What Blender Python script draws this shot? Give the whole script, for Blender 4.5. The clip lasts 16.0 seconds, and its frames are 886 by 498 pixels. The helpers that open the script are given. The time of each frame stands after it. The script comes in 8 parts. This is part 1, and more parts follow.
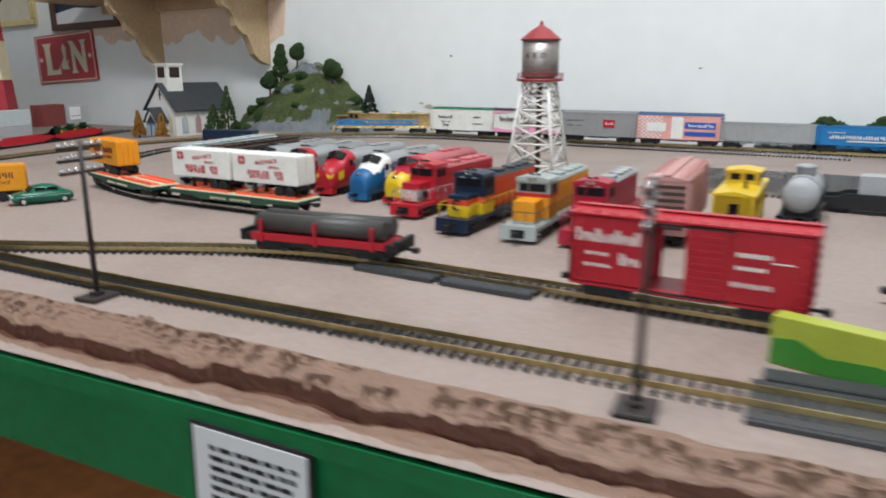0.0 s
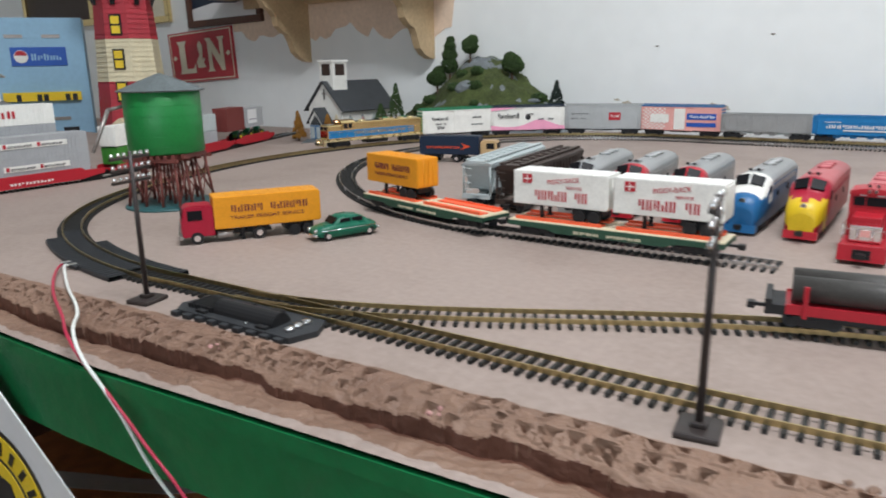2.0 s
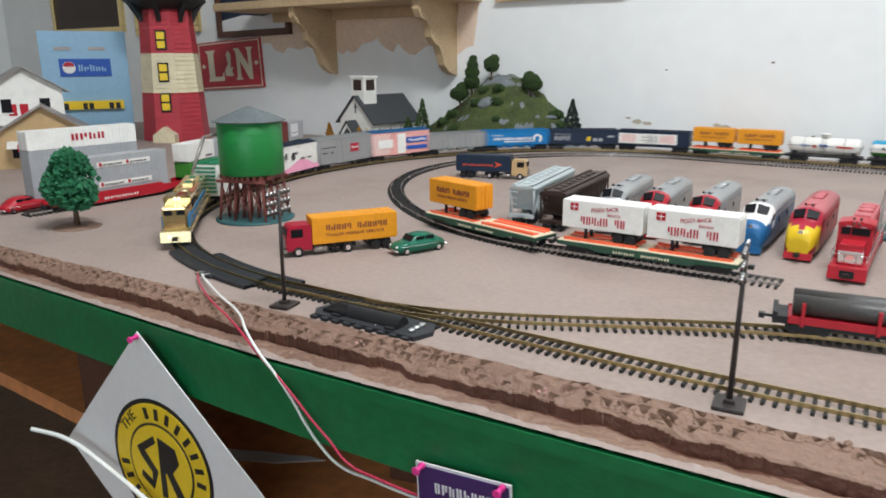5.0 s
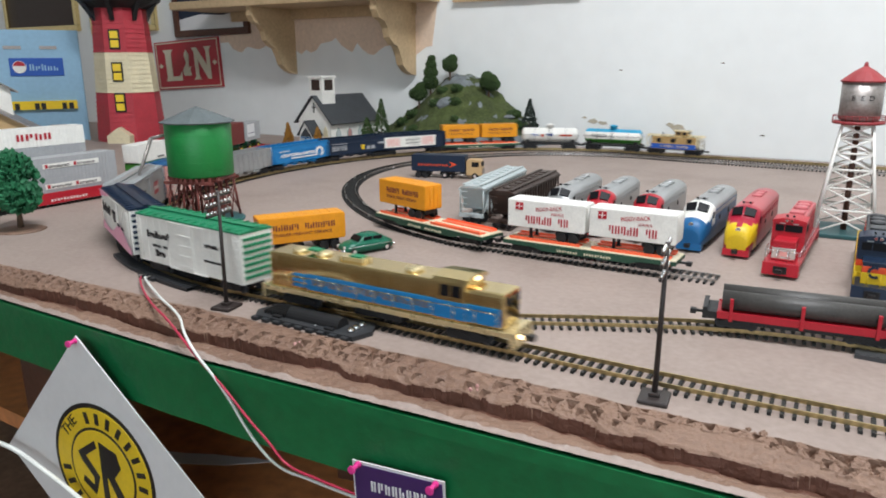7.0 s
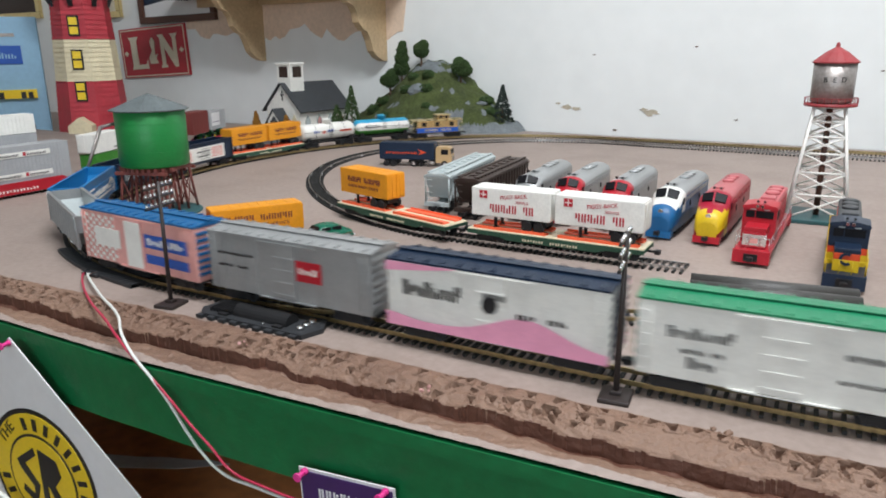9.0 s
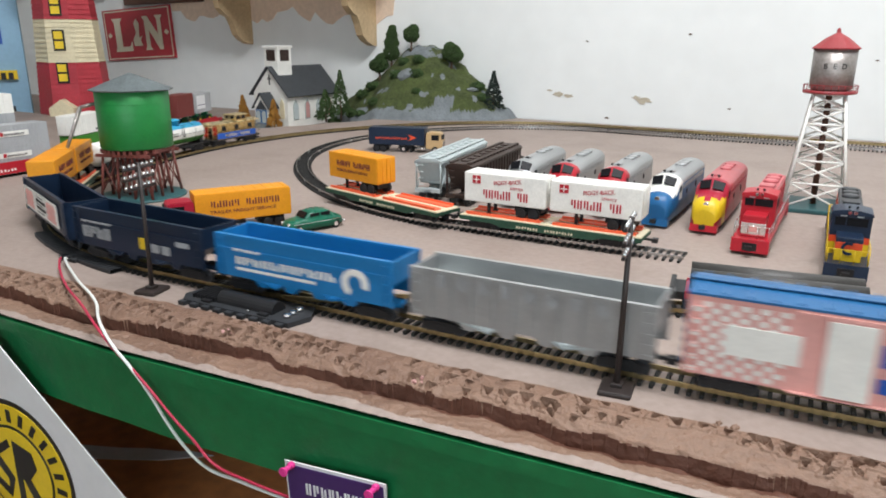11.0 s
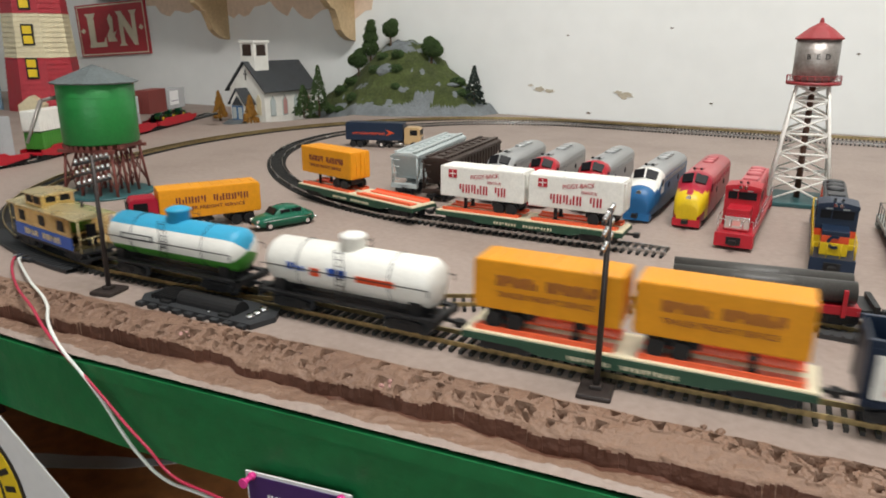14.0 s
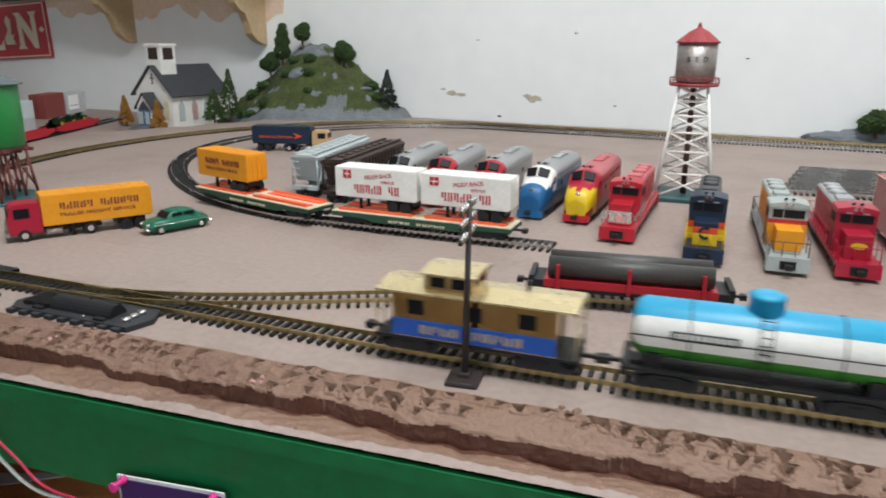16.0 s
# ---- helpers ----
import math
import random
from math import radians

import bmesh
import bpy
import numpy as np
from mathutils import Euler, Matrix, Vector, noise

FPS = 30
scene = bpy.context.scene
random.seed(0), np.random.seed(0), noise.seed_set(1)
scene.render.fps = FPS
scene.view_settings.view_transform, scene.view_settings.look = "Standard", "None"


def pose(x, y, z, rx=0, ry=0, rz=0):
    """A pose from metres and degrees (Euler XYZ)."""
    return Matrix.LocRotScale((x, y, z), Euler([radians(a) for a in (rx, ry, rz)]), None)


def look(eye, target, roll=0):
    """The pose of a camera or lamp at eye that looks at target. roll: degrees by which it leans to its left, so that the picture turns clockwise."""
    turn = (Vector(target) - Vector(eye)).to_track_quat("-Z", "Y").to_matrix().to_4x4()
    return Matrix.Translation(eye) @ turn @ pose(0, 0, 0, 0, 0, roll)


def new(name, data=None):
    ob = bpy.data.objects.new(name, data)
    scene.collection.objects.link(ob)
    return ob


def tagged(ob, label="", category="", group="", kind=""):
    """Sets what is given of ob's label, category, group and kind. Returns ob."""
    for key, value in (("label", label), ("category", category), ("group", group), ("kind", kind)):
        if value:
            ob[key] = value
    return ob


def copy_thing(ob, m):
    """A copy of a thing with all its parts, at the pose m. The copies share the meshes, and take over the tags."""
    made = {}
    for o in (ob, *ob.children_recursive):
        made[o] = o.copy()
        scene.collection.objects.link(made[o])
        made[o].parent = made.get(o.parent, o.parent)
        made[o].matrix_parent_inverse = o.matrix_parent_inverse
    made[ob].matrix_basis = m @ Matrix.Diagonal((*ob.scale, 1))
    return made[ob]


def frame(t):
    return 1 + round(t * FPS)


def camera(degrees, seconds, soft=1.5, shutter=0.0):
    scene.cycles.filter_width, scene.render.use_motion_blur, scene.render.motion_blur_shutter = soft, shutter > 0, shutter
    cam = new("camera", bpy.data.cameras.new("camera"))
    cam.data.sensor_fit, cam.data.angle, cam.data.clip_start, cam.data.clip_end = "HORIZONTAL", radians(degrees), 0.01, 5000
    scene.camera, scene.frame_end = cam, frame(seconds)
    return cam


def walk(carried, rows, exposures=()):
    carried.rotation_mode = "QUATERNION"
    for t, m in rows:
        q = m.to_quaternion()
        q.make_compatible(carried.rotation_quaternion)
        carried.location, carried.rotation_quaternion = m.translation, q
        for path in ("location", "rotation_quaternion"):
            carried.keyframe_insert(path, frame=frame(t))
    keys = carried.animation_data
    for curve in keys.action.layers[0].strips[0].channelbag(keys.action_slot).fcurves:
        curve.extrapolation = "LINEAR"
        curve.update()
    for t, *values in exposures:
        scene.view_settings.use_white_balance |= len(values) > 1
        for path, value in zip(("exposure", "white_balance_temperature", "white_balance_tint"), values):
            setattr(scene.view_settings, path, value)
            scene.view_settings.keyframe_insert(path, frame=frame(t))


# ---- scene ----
cam = camera(63.5, 16.0, soft=1.8, shutter=0.6)
PATH = [
    (0, (0.4291, -0.2728, 0.1455), (-0.5278, 1.3365, -0.3162), -0.1),
    (0.5, (0.2961, -0.2720, 0.1504), (-0.6135, 1.3610, -0.3210), -0.9),
    (1, (0.1920, -0.2628, 0.1494), (-0.7311, 1.3598, -0.3287), -1.2),
    (1.5, (0.1235, -0.2865, 0.1590), (-0.9002, 1.2788, -0.3094), -1.7),
    (2, (0.0733, -0.2911, 0.1562), (-1.0085, 1.2293, -0.3268), -1.1),
    (2.5, (0.0453, -0.2986, 0.1581), (-1.0393, 1.2236, -0.3133), -0.2),
    (3, (0.0337, -0.3120, 0.1668), (-1.0423, 1.2140, -0.3113), 0.4),
    (3.5, (0.0142, -0.3515, 0.1831), (-1.0270, 1.1918, -0.3171), 0.2),
    (5.8, (0.1149, -0.4445, 0.2111), (-0.9621, 1.0777, -0.2786), -0.5),
    (6, (0.1149, -0.4349, 0.2111), (-0.9533, 1.0921, -0.2815), -0.7),
    (6.5, (0.1111, -0.4253, 0.2121), (-0.9203, 1.1304, -0.2728), -0.1),
    (7, (0.1102, -0.4252, 0.2111), (-0.8884, 1.1486, -0.2834), -0.2),
    (7.5, (0.1178, -0.4282, 0.2121), (-0.8604, 1.1581, -0.2815), -0.5),
    (8, (0.1140, -0.4204, 0.2101), (-0.8604, 1.1619, -0.3007), -0.4),
    (8.5, (0.1141, -0.4070, 0.2082), (-0.8555, 1.1764, -0.3113), -0.6),
    (9, (0.1123, -0.3896, 0.2053), (-0.8399, 1.2033, -0.3191), -0.5),
    (11.5, (0.0979, -0.3712, 0.1966), (-0.8157, 1.2320, -0.3615), 0.2),
    (12, (0.0980, -0.3625, 0.1957), (-0.8079, 1.2426, -0.3692), 0.0),
    (12.5, (0.0922, -0.3529, 0.1937), (-0.8204, 1.2427, -0.3856), -0.1),
    (13, (0.0923, -0.3500, 0.1909), (-0.8069, 1.2542, -0.3865), 0.1),
    (13.5, (0.0971, -0.3529, 0.1899), (-0.7982, 1.2532, -0.3894), 0.1),
    (14, (0.0951, -0.3509, 0.1889), (-0.7865, 1.2704, -0.3682), 0.2),
    (14.5, (0.0923, -0.3451, 0.1860), (-0.7575, 1.2905, -0.3778), 0.9),
    (15, (0.1000, -0.3471, 0.1851), (-0.7363, 1.2962, -0.3778), 0.3),
    (15.5, (0.1154, -0.3453, 0.1860), (-0.6638, 1.3305, -0.3644), 0.4),
    (16, (0.1308, -0.3444, 0.1851), (-0.5865, 1.3609, -0.3566), 0.5),
]
EXPOSURES = [(0.0, -0.46, 6250, 10), (3.5, -0.44, 6280, 10), (6.0, -0.30, 6300, 10), (9.0, -0.34, 6280, 10), (11.5, -0.18, 6450, 10), (12.7, -0.20, 6600, 10), (14.0, -0.44, 6900, 10), (15.0, -0.44, 6500, 10), (16.0, -0.46, 6400, 10)]
walk(cam, [(t, look(eye, target, roll)) for t, eye, target, roll in PATH], EXPOSURES)

# ---------------- light ----------------
world = bpy.data.worlds.new("room_air")
scene.world = world
world.use_nodes = True
_sky = world.node_tree.nodes.new("ShaderNodeTexSky")
_sky.sky_type = "NISHITA"
_sky.sun_disc = False
_sky.sun_elevation = radians(35)
_sky.sun_rotation = radians(200)
world.node_tree.links.new(_sky.outputs[0], world.node_tree.nodes["Background"].inputs[0])
world.node_tree.nodes["Background"].inputs[1].default_value = 0.10


def area(name, size, size_y, power, color, m):
    data = bpy.data.lights.new(name, "AREA")
    data.shape, data.size, data.size_y, data.energy, data.color = "RECTANGLE", size, size_y, power, color
    ob = new(name, data)
    ob.matrix_world = m
    return ob


area("ceiling_tube_light", 1.0, 0.2, 54.0, (0.985, 0.99, 1.0), look((0.22, -0.1, 1.78), (-0.15, 0.6, 0)))
# added light from the front, as from an assumed window out of view
area("window_daylight", 1.9, 1.2, 30.0, (0.87, 0.95, 1.0), look((0.9, -2.4, 0.75), (-0.2, 0.9, 0.0)))


# ---------------- materials ----------------
def mat(name, color, rough=0.6, metal=0.0, var=0.12, scale=40.0, bump=0.0, bump_scale=200.0, spec=0.5, coat=0.0):
    m = bpy.data.materials.new(name)
    m.use_nodes = True
    nt = m.node_tree
    b = nt.nodes["Principled BSDF"]
    b.inputs["Roughness"].default_value = rough
    b.inputs["Metallic"].default_value = metal
    b.inputs["Specular IOR Level"].default_value = spec
    b.inputs["Coat Weight"].default_value = coat
    tc = nt.nodes.new("ShaderNodeTexCoord")
    n1 = nt.nodes.new("ShaderNodeTexNoise")
    n1.inputs["Scale"].default_value = scale
    n1.inputs["Detail"].default_value = 5
    n2 = nt.nodes.new("ShaderNodeTexNoise")
    n2.inputs["Scale"].default_value = scale * 9
    nt.links.new(tc.outputs["Object"], n1.inputs["Vector"])
    nt.links.new(tc.outputs["Object"], n2.inputs["Vector"])
    mix = nt.nodes.new("ShaderNodeMath")
    mix.operation = "ADD"
    nt.links.new(n1.outputs["Fac"], mix.inputs[0])
    nt.links.new(n2.outputs["Fac"], mix.inputs[1])
    ramp = nt.nodes.new("ShaderNodeMapRange")
    ramp.inputs["From Min"].default_value, ramp.inputs["From Max"].default_value = 0.6, 1.4
    ramp.inputs["To Min"].default_value, ramp.inputs["To Max"].default_value = 1 - var, 1 + var
    nt.links.new(mix.outputs[0], ramp.inputs["Value"])
    mul = nt.nodes.new("ShaderNodeMix")
    mul.data_type, mul.blend_type = "RGBA", "MULTIPLY"
    mul.inputs["Factor"].default_value = 1.0
    mul.inputs["A"].default_value = (*color, 1)
    nt.links.new(ramp.outputs[0], mul.inputs["B"])
    nt.links.new(mul.outputs["Result"], b.inputs["Base Color"])
    rr = nt.nodes.new("ShaderNodeMapRange")
    rr.inputs["To Min"].default_value, rr.inputs["To Max"].default_value = max(0.03, rough - 0.1), min(1, rough + 0.1)
    nt.links.new(n1.outputs["Fac"], rr.inputs["Value"])
    nt.links.new(rr.outputs[0], b.inputs["Roughness"])
    if bump:
        n3 = nt.nodes.new("ShaderNodeTexNoise")
        n3.inputs["Scale"].default_value = bump_scale
        n3.inputs["Detail"].default_value = 6
        nt.links.new(tc.outputs["Object"], n3.inputs["Vector"])
        bp = nt.nodes.new("ShaderNodeBump")
        bp.inputs["Strength"].default_value = bump
        bp.inputs["Distance"].default_value = 0.004
        nt.links.new(n3.outputs["Fac"], bp.inputs["Height"])
        nt.links.new(bp.outputs[0], b.inputs["Normal"])
    return m


def plastic(name, color, rough=0.38):
    return mat(name, color, rough, 0, 0.10, 60, 0.05, 900, 0.38)


M = {
    "red": plastic("red_plastic", (0.42, 0.014, 0.026)),
    "crimson": plastic("crimson_plastic", (0.36, 0.010, 0.032)),
    "orange": plastic("orange_plastic", (0.72, 0.29, 0.012), 0.45),
    "deck_orange": plastic("orange_red_deck_plastic", (0.85, 0.13, 0.05), 0.5),
    "white": plastic("white_plastic", (0.78, 0.77, 0.72), 0.45),
    "cream": plastic("cream_plastic", (0.70, 0.62, 0.44)),
    "black": plastic("black_plastic", (0.012, 0.012, 0.013), 0.5),
    "dark": plastic("dark_grey_plastic", (0.05, 0.052, 0.055), 0.5),
    "charcoal": plastic("charcoal_plastic", (0.028, 0.03, 0.033), 0.55),
    "grey": plastic("grey_plastic", (0.36, 0.37, 0.38), 0.45),
    "lightgrey": plastic("light_grey_plastic", (0.44, 0.49, 0.49), 0.45),
    "palegreen": plastic("grey_green_plastic", (0.34, 0.38, 0.36), 0.45),
    "silver": mat("silver_paint", (0.40, 0.41, 0.41), 0.34, 0.5, 0.10, 60),
    "chrome": mat("chrome_plating", (0.85, 0.85, 0.86), 0.12, 1.0, 0.05, 60),
    "gold": mat("gold_plating", (0.78, 0.61, 0.30), 0.08, 1.0, 0.12, 60),
    "palegold": mat("pale_gold_plating", (0.72, 0.60, 0.34), 0.28, 0.7, 0.12, 60),
    "blue": plastic("bright_blue_plastic", (0.012, 0.18, 0.44)),
    "royal": plastic("royal_blue_plastic", (0.02, 0.09, 0.40)),
    "skyblue": plastic("sky_blue_plastic", (0.03, 0.32, 0.52)),
    "steelblue": plastic("steel_blue_plastic", (0.015, 0.11, 0.27)),
    "navy": plastic("navy_plastic", (0.007, 0.018, 0.042)),
    "green": plastic("green_plastic", (0.015, 0.20, 0.09)),
    "grassgreen": plastic("grass_green_plastic", (0.05, 0.22, 0.03)),
    "tankgreen": mat("bright_green_paint", (0.008, 0.185, 0.036), 0.42, 0, 0.12, 25, 0.1, 300),
    "deckgreen": plastic("dark_green_plastic", (0.025, 0.075, 0.045), 0.5),
    "yellow": plastic("yellow_plastic", (0.66, 0.45, 0.015)),
    "pink": plastic("pink_plastic", (0.82, 0.35, 0.50)),
    "palepink": plastic("pale_pink_plastic", (0.75, 0.38, 0.34)),
    "fadedred": plastic("faded_red_plastic", (0.50, 0.13, 0.14), 0.5),
    "rose": plastic("dusty_rose_plastic", (0.50, 0.27, 0.25), 0.6),
    "brown": plastic("dark_brown_plastic", (0.045, 0.028, 0.022), 0.5),
    "maroon": plastic("maroon_plastic", (0.16, 0.035, 0.03), 0.55),
    "tan": plastic("tan_plastic", (0.50, 0.34, 0.17)),
    "vermilion": plastic("vermilion_plastic", (0.62, 0.07, 0.02)),
    "glass": mat("dark_window_plastic", (0.008, 0.008, 0.010), 0.45, 0, 0.1, 60, 0, 200, 0.15),
    "rail_brass": mat("brass_rail", (0.46, 0.36, 0.18), 0.36, 1.0, 0.35, 30),
    "rail_steel": mat("nickel_rail", (0.55, 0.55, 0.54), 0.25, 1.0, 0.2, 30),
    "tie": mat("black_tie_plastic", (0.016, 0.016, 0.015), 0.65, 0, 0.3, 80, 0.2, 400),
    "bark": mat("bark_brown", (0.10, 0.06, 0.035), 0.85, 0, 0.3, 90, 0.4, 400),
    "wood": mat("pale_pine_wood", (0.52, 0.38, 0.22), 0.6, 0, 0.18, 12, 0.1, 120),
    "darkwood": mat("dark_stained_wood", (0.09, 0.035, 0.02), 0.5, 0, 0.3, 15, 0.1, 120),
    "polewood": mat("dark_pole_plastic", (0.03, 0.022, 0.02), 0.45, 0, 0.2, 90),
    "greenpaint": mat("glossy_green_board_paint", (0.006, 0.150, 0.046), 0.42, 0, 0.22, 9, 0.25, 90),
    "paper": mat("white_card", (0.74, 0.74, 0.74), 0.35, 0, 0.04, 12),
    "purple": mat("purple_card", (0.055, 0.02, 0.12), 0.4, 0, 0.12, 12),
    "signyellow": mat("yellow_ink", (0.80, 0.56, 0.02), 0.4, 0, 0.08, 30),
    "signred": mat("red_sign_enamel", (0.42, 0.022, 0.035), 0.4, 0, 0.12, 9),
    "signcream": mat("cream_sign_enamel", (0.66, 0.60, 0.46), 0.45, 0, 0.1, 12),
    "ink": mat("black_ink", (0.012, 0.012, 0.014), 0.45, 0, 0.1, 30),
    "pinpink": plastic("pink_pin_plastic", (0.75, 0.05, 0.28), 0.25),
    "wirewhite": plastic("white_wire", (0.72, 0.74, 0.70), 0.45),
    "wirered": plastic("red_wire", (0.45, 0.03, 0.07), 0.4),
    "rock": mat("grey_painted_plaster_rock", (0.17, 0.19, 0.20), 0.85, 0, 0.35, 40, 0.6, 150),
    "hillgrass": mat("green_brown_turf_flock", (0.065, 0.085, 0.024), 0.95, 0, 0.55, 22, 0.8, 500),
    "leaf": mat("dark_green_foliage_flock", (0.035, 0.068, 0.016), 0.95, 0, 0.45, 90, 0.6, 700),
    "leafbright": mat("emerald_plastic_foliage", (0.012, 0.13, 0.05), 0.6, 0, 0.35, 90, 0.4, 700),
    "conifer": mat("blackish_green_foliage", (0.012, 0.022, 0.016), 0.9, 0, 0.4, 90, 0.4, 700),
    "bush": mat("ochre_foliage_flock", (0.30, 0.14, 0.02), 0.95, 0, 0.3, 120, 0.6, 700),
    "lightblue": mat("light_blue_paint", (0.27, 0.46, 0.62), 0.5, 0, 0.08, 10),
    "brickred": mat("red_painted_siding", (0.42, 0.03, 0.045), 0.5, 0, 0.2, 30, 0.2, 250),
    "siding": mat("cream_painted_siding", (0.70, 0.62, 0.42), 0.55, 0, 0.15, 30, 0.2, 250),
    "slate": mat("dark_slate_shingle", (0.045, 0.05, 0.055), 0.75, 0, 0.3, 60, 0.4, 400),
    "zinc": mat("weathered_zinc", (0.14, 0.165, 0.17), 0.55, 0.3, 0.3, 40, 0.2, 300),
    "tin": mat("weathered_tin", (0.34, 0.31, 0.29), 0.42, 0.6, 0.3, 30, 0.1, 300),
    "rust": mat("rust_red_plastic", (0.17, 0.045, 0.035), 0.6, 0, 0.25, 70, 0.2, 500),
    "roofred": mat("brick_red_plastic", (0.30, 0.035, 0.04), 0.5, 0, 0.2, 60),
    "teal": mat("dark_teal_plastic", (0.02, 0.085, 0.09), 0.5, 0, 0.2, 60),
    "carpet": mat("brown_floorboards", (0.26, 0.16, 0.10), 0.5, 0, 0.35, 6, 0.2, 60),
    "seagreen": plastic("deep_sea_green_plastic", (0.006, 0.115, 0.065), 0.3),
    "limeprint": plastic("lime_printed_card", (0.38, 0.42, 0.05), 0.4),
    "cyan": plastic("bright_cyan_plastic", (0.04, 0.40, 0.55), 0.4),
    "underboard": mat("orange_stained_boards", (0.62, 0.25, 0.09), 0.4, 0, 0.3, 7, 0.2, 60),
    "logbrown": mat("dark_brown_grey_log_plastic", (0.055, 0.052, 0.048), 0.5, 0, 0.25, 50, 0.1, 400),
    "peel": mat("bared_grey_tan_plaster", (0.46, 0.41, 0.32), 0.9, 0, 0.3, 60, 0.2, 200),
    "tanpatch": mat("light_tan_matt", (0.72, 0.56, 0.43), 0.85, 0, 0.14, 9, 0.2, 80),
    "glow_warm": None,
}


def emitter(name, color, strength):
    m = bpy.data.materials.new(name)
    m.use_nodes = True
    b = m.node_tree.nodes["Principled BSDF"]
    b.inputs["Base Color"].default_value = (*color, 1)
    b.inputs["Emission Color"].default_value = (*color, 1)
    b.inputs["Emission Strength"].default_value = strength
    return m


M["glow_warm"] = emitter("headlight_glow", (1.0, 0.75, 0.45), 4.0)


# table top: matt dusty-pink tan paint with stains and scuffs
def table_paint(name, base, dark, bump):
    m = bpy.data.materials.new(name)
    m.use_nodes = True
    nt = m.node_tree
    b = nt.nodes["Principled BSDF"]
    tc = nt.nodes.new("ShaderNodeTexCoord")
    big = nt.nodes.new("ShaderNodeTexNoise")
    big.inputs["Scale"].default_value = 5.0
    big.inputs["Detail"].default_value = 8
    big.inputs["Roughness"].default_value = 0.65
    fine = nt.nodes.new("ShaderNodeTexNoise")
    fine.inputs["Scale"].default_value = 160
    fine.inputs["Detail"].default_value = 4
    for n in (big, fine):
        nt.links.new(tc.outputs["Object"], n.inputs["Vector"])
    r1 = nt.nodes.new("ShaderNodeValToRGB")
    r1.color_ramp.elements[0].position, r1.color_ramp.elements[0].color = 0.30, (*dark, 1)
    r1.color_ramp.elements[1].position, r1.color_ramp.elements[1].color = 0.52, (*base, 1)
    nt.links.new(big.outputs["Fac"], r1.inputs["Fac"])
    mr = nt.nodes.new("ShaderNodeMapRange")
    mr.inputs["To Min"].default_value, mr.inputs["To Max"].default_value = 0.84, 1.16
    nt.links.new(fine.outputs["Fac"], mr.inputs["Value"])
    mul = nt.nodes.new("ShaderNodeMix")
    mul.data_type, mul.blend_type = "RGBA", "MULTIPLY"
    mul.inputs["Factor"].default_value = 1
    nt.links.new(r1.outputs["Color"], mul.inputs["A"])
    nt.links.new(mr.outputs[0], mul.inputs["B"])
    nt.links.new(mul.outputs["Result"], b.inputs["Base Color"])
    b.inputs["Roughness"].default_value = 0.62
    bp = nt.nodes.new("ShaderNodeBump")
    bp.inputs["Strength"].default_value = bump
    bp.inputs["Distance"].default_value = 0.003
    nt.links.new(fine.outputs["Fac"], bp.inputs["Height"])
    nt.links.new(bp.outputs[0], b.inputs["Normal"])
    return m


M["table"] = table_paint("dusty_pink_tan_paint", (0.325, 0.258, 0.224), (0.255, 0.198, 0.168), 0.10)
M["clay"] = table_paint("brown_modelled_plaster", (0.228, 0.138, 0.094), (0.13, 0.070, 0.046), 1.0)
# darker red-brown clay: the overhang's shade put into the colour
M["clay_shade"] = table_paint("shaded_red_brown_plaster", (0.105, 0.040, 0.023), (0.06, 0.024, 0.014), 0.6)
M["wall"] = mat("white_wall_paint", (0.79, 0.81, 0.80), 0.55, 0, 0.035, 2.2, 0.04, 30)


# ---------------- mesh helpers ----------------
def box(bm, x0, x1, y0, y1, z0, z1, mi=0, bevel=0.0):
    vs = [bm.verts.new((x, y, z)) for x in (x0, x1) for y in (y0, y1) for z in (z0, z1)]
    fs = []
    for q in ((0, 1, 3, 2), (4, 6, 7, 5), (0, 4, 5, 1), (2, 3, 7, 6), (0, 2, 6, 4), (1, 5, 7, 3)):
        f = bm.faces.new([vs[i] for i in q])
        f.material_index = mi
        fs.append(f)
    if bevel:
        es = list({e for f in fs for e in f.edges})
        r = bmesh.ops.bevel(bm, geom=es, offset=bevel, segments=2, affect="EDGES", profile=0.6)
        for f in r["faces"]:
            f.material_index = mi
    return fs


def rod(bm, p0, p1, r, r1=None, seg=8, mi=0):
    p0, p1 = Vector(p0), Vector(p1)
    r1 = r if r1 is None else r1
    d = (p1 - p0)
    q = d.to_track_quat("Z", "Y").to_matrix()
    a = []
    b = []
    for i in range(seg):
        c = Vector((math.cos(2 * math.pi * i / seg), math.sin(2 * math.pi * i / seg), 0))
        a.append(bm.verts.new(p0 + q @ (c * r)))
        b.append(bm.verts.new(p1 + q @ (c * r1)))
    for i in range(seg):
        j = (i + 1) % seg
        f = bm.faces.new((a[i], a[j], b[j], b[i]))
        f.material_index, f.smooth = mi, True
    for f in (bm.faces.new(list(reversed(a))), bm.faces.new(b)):
        f.material_index = mi


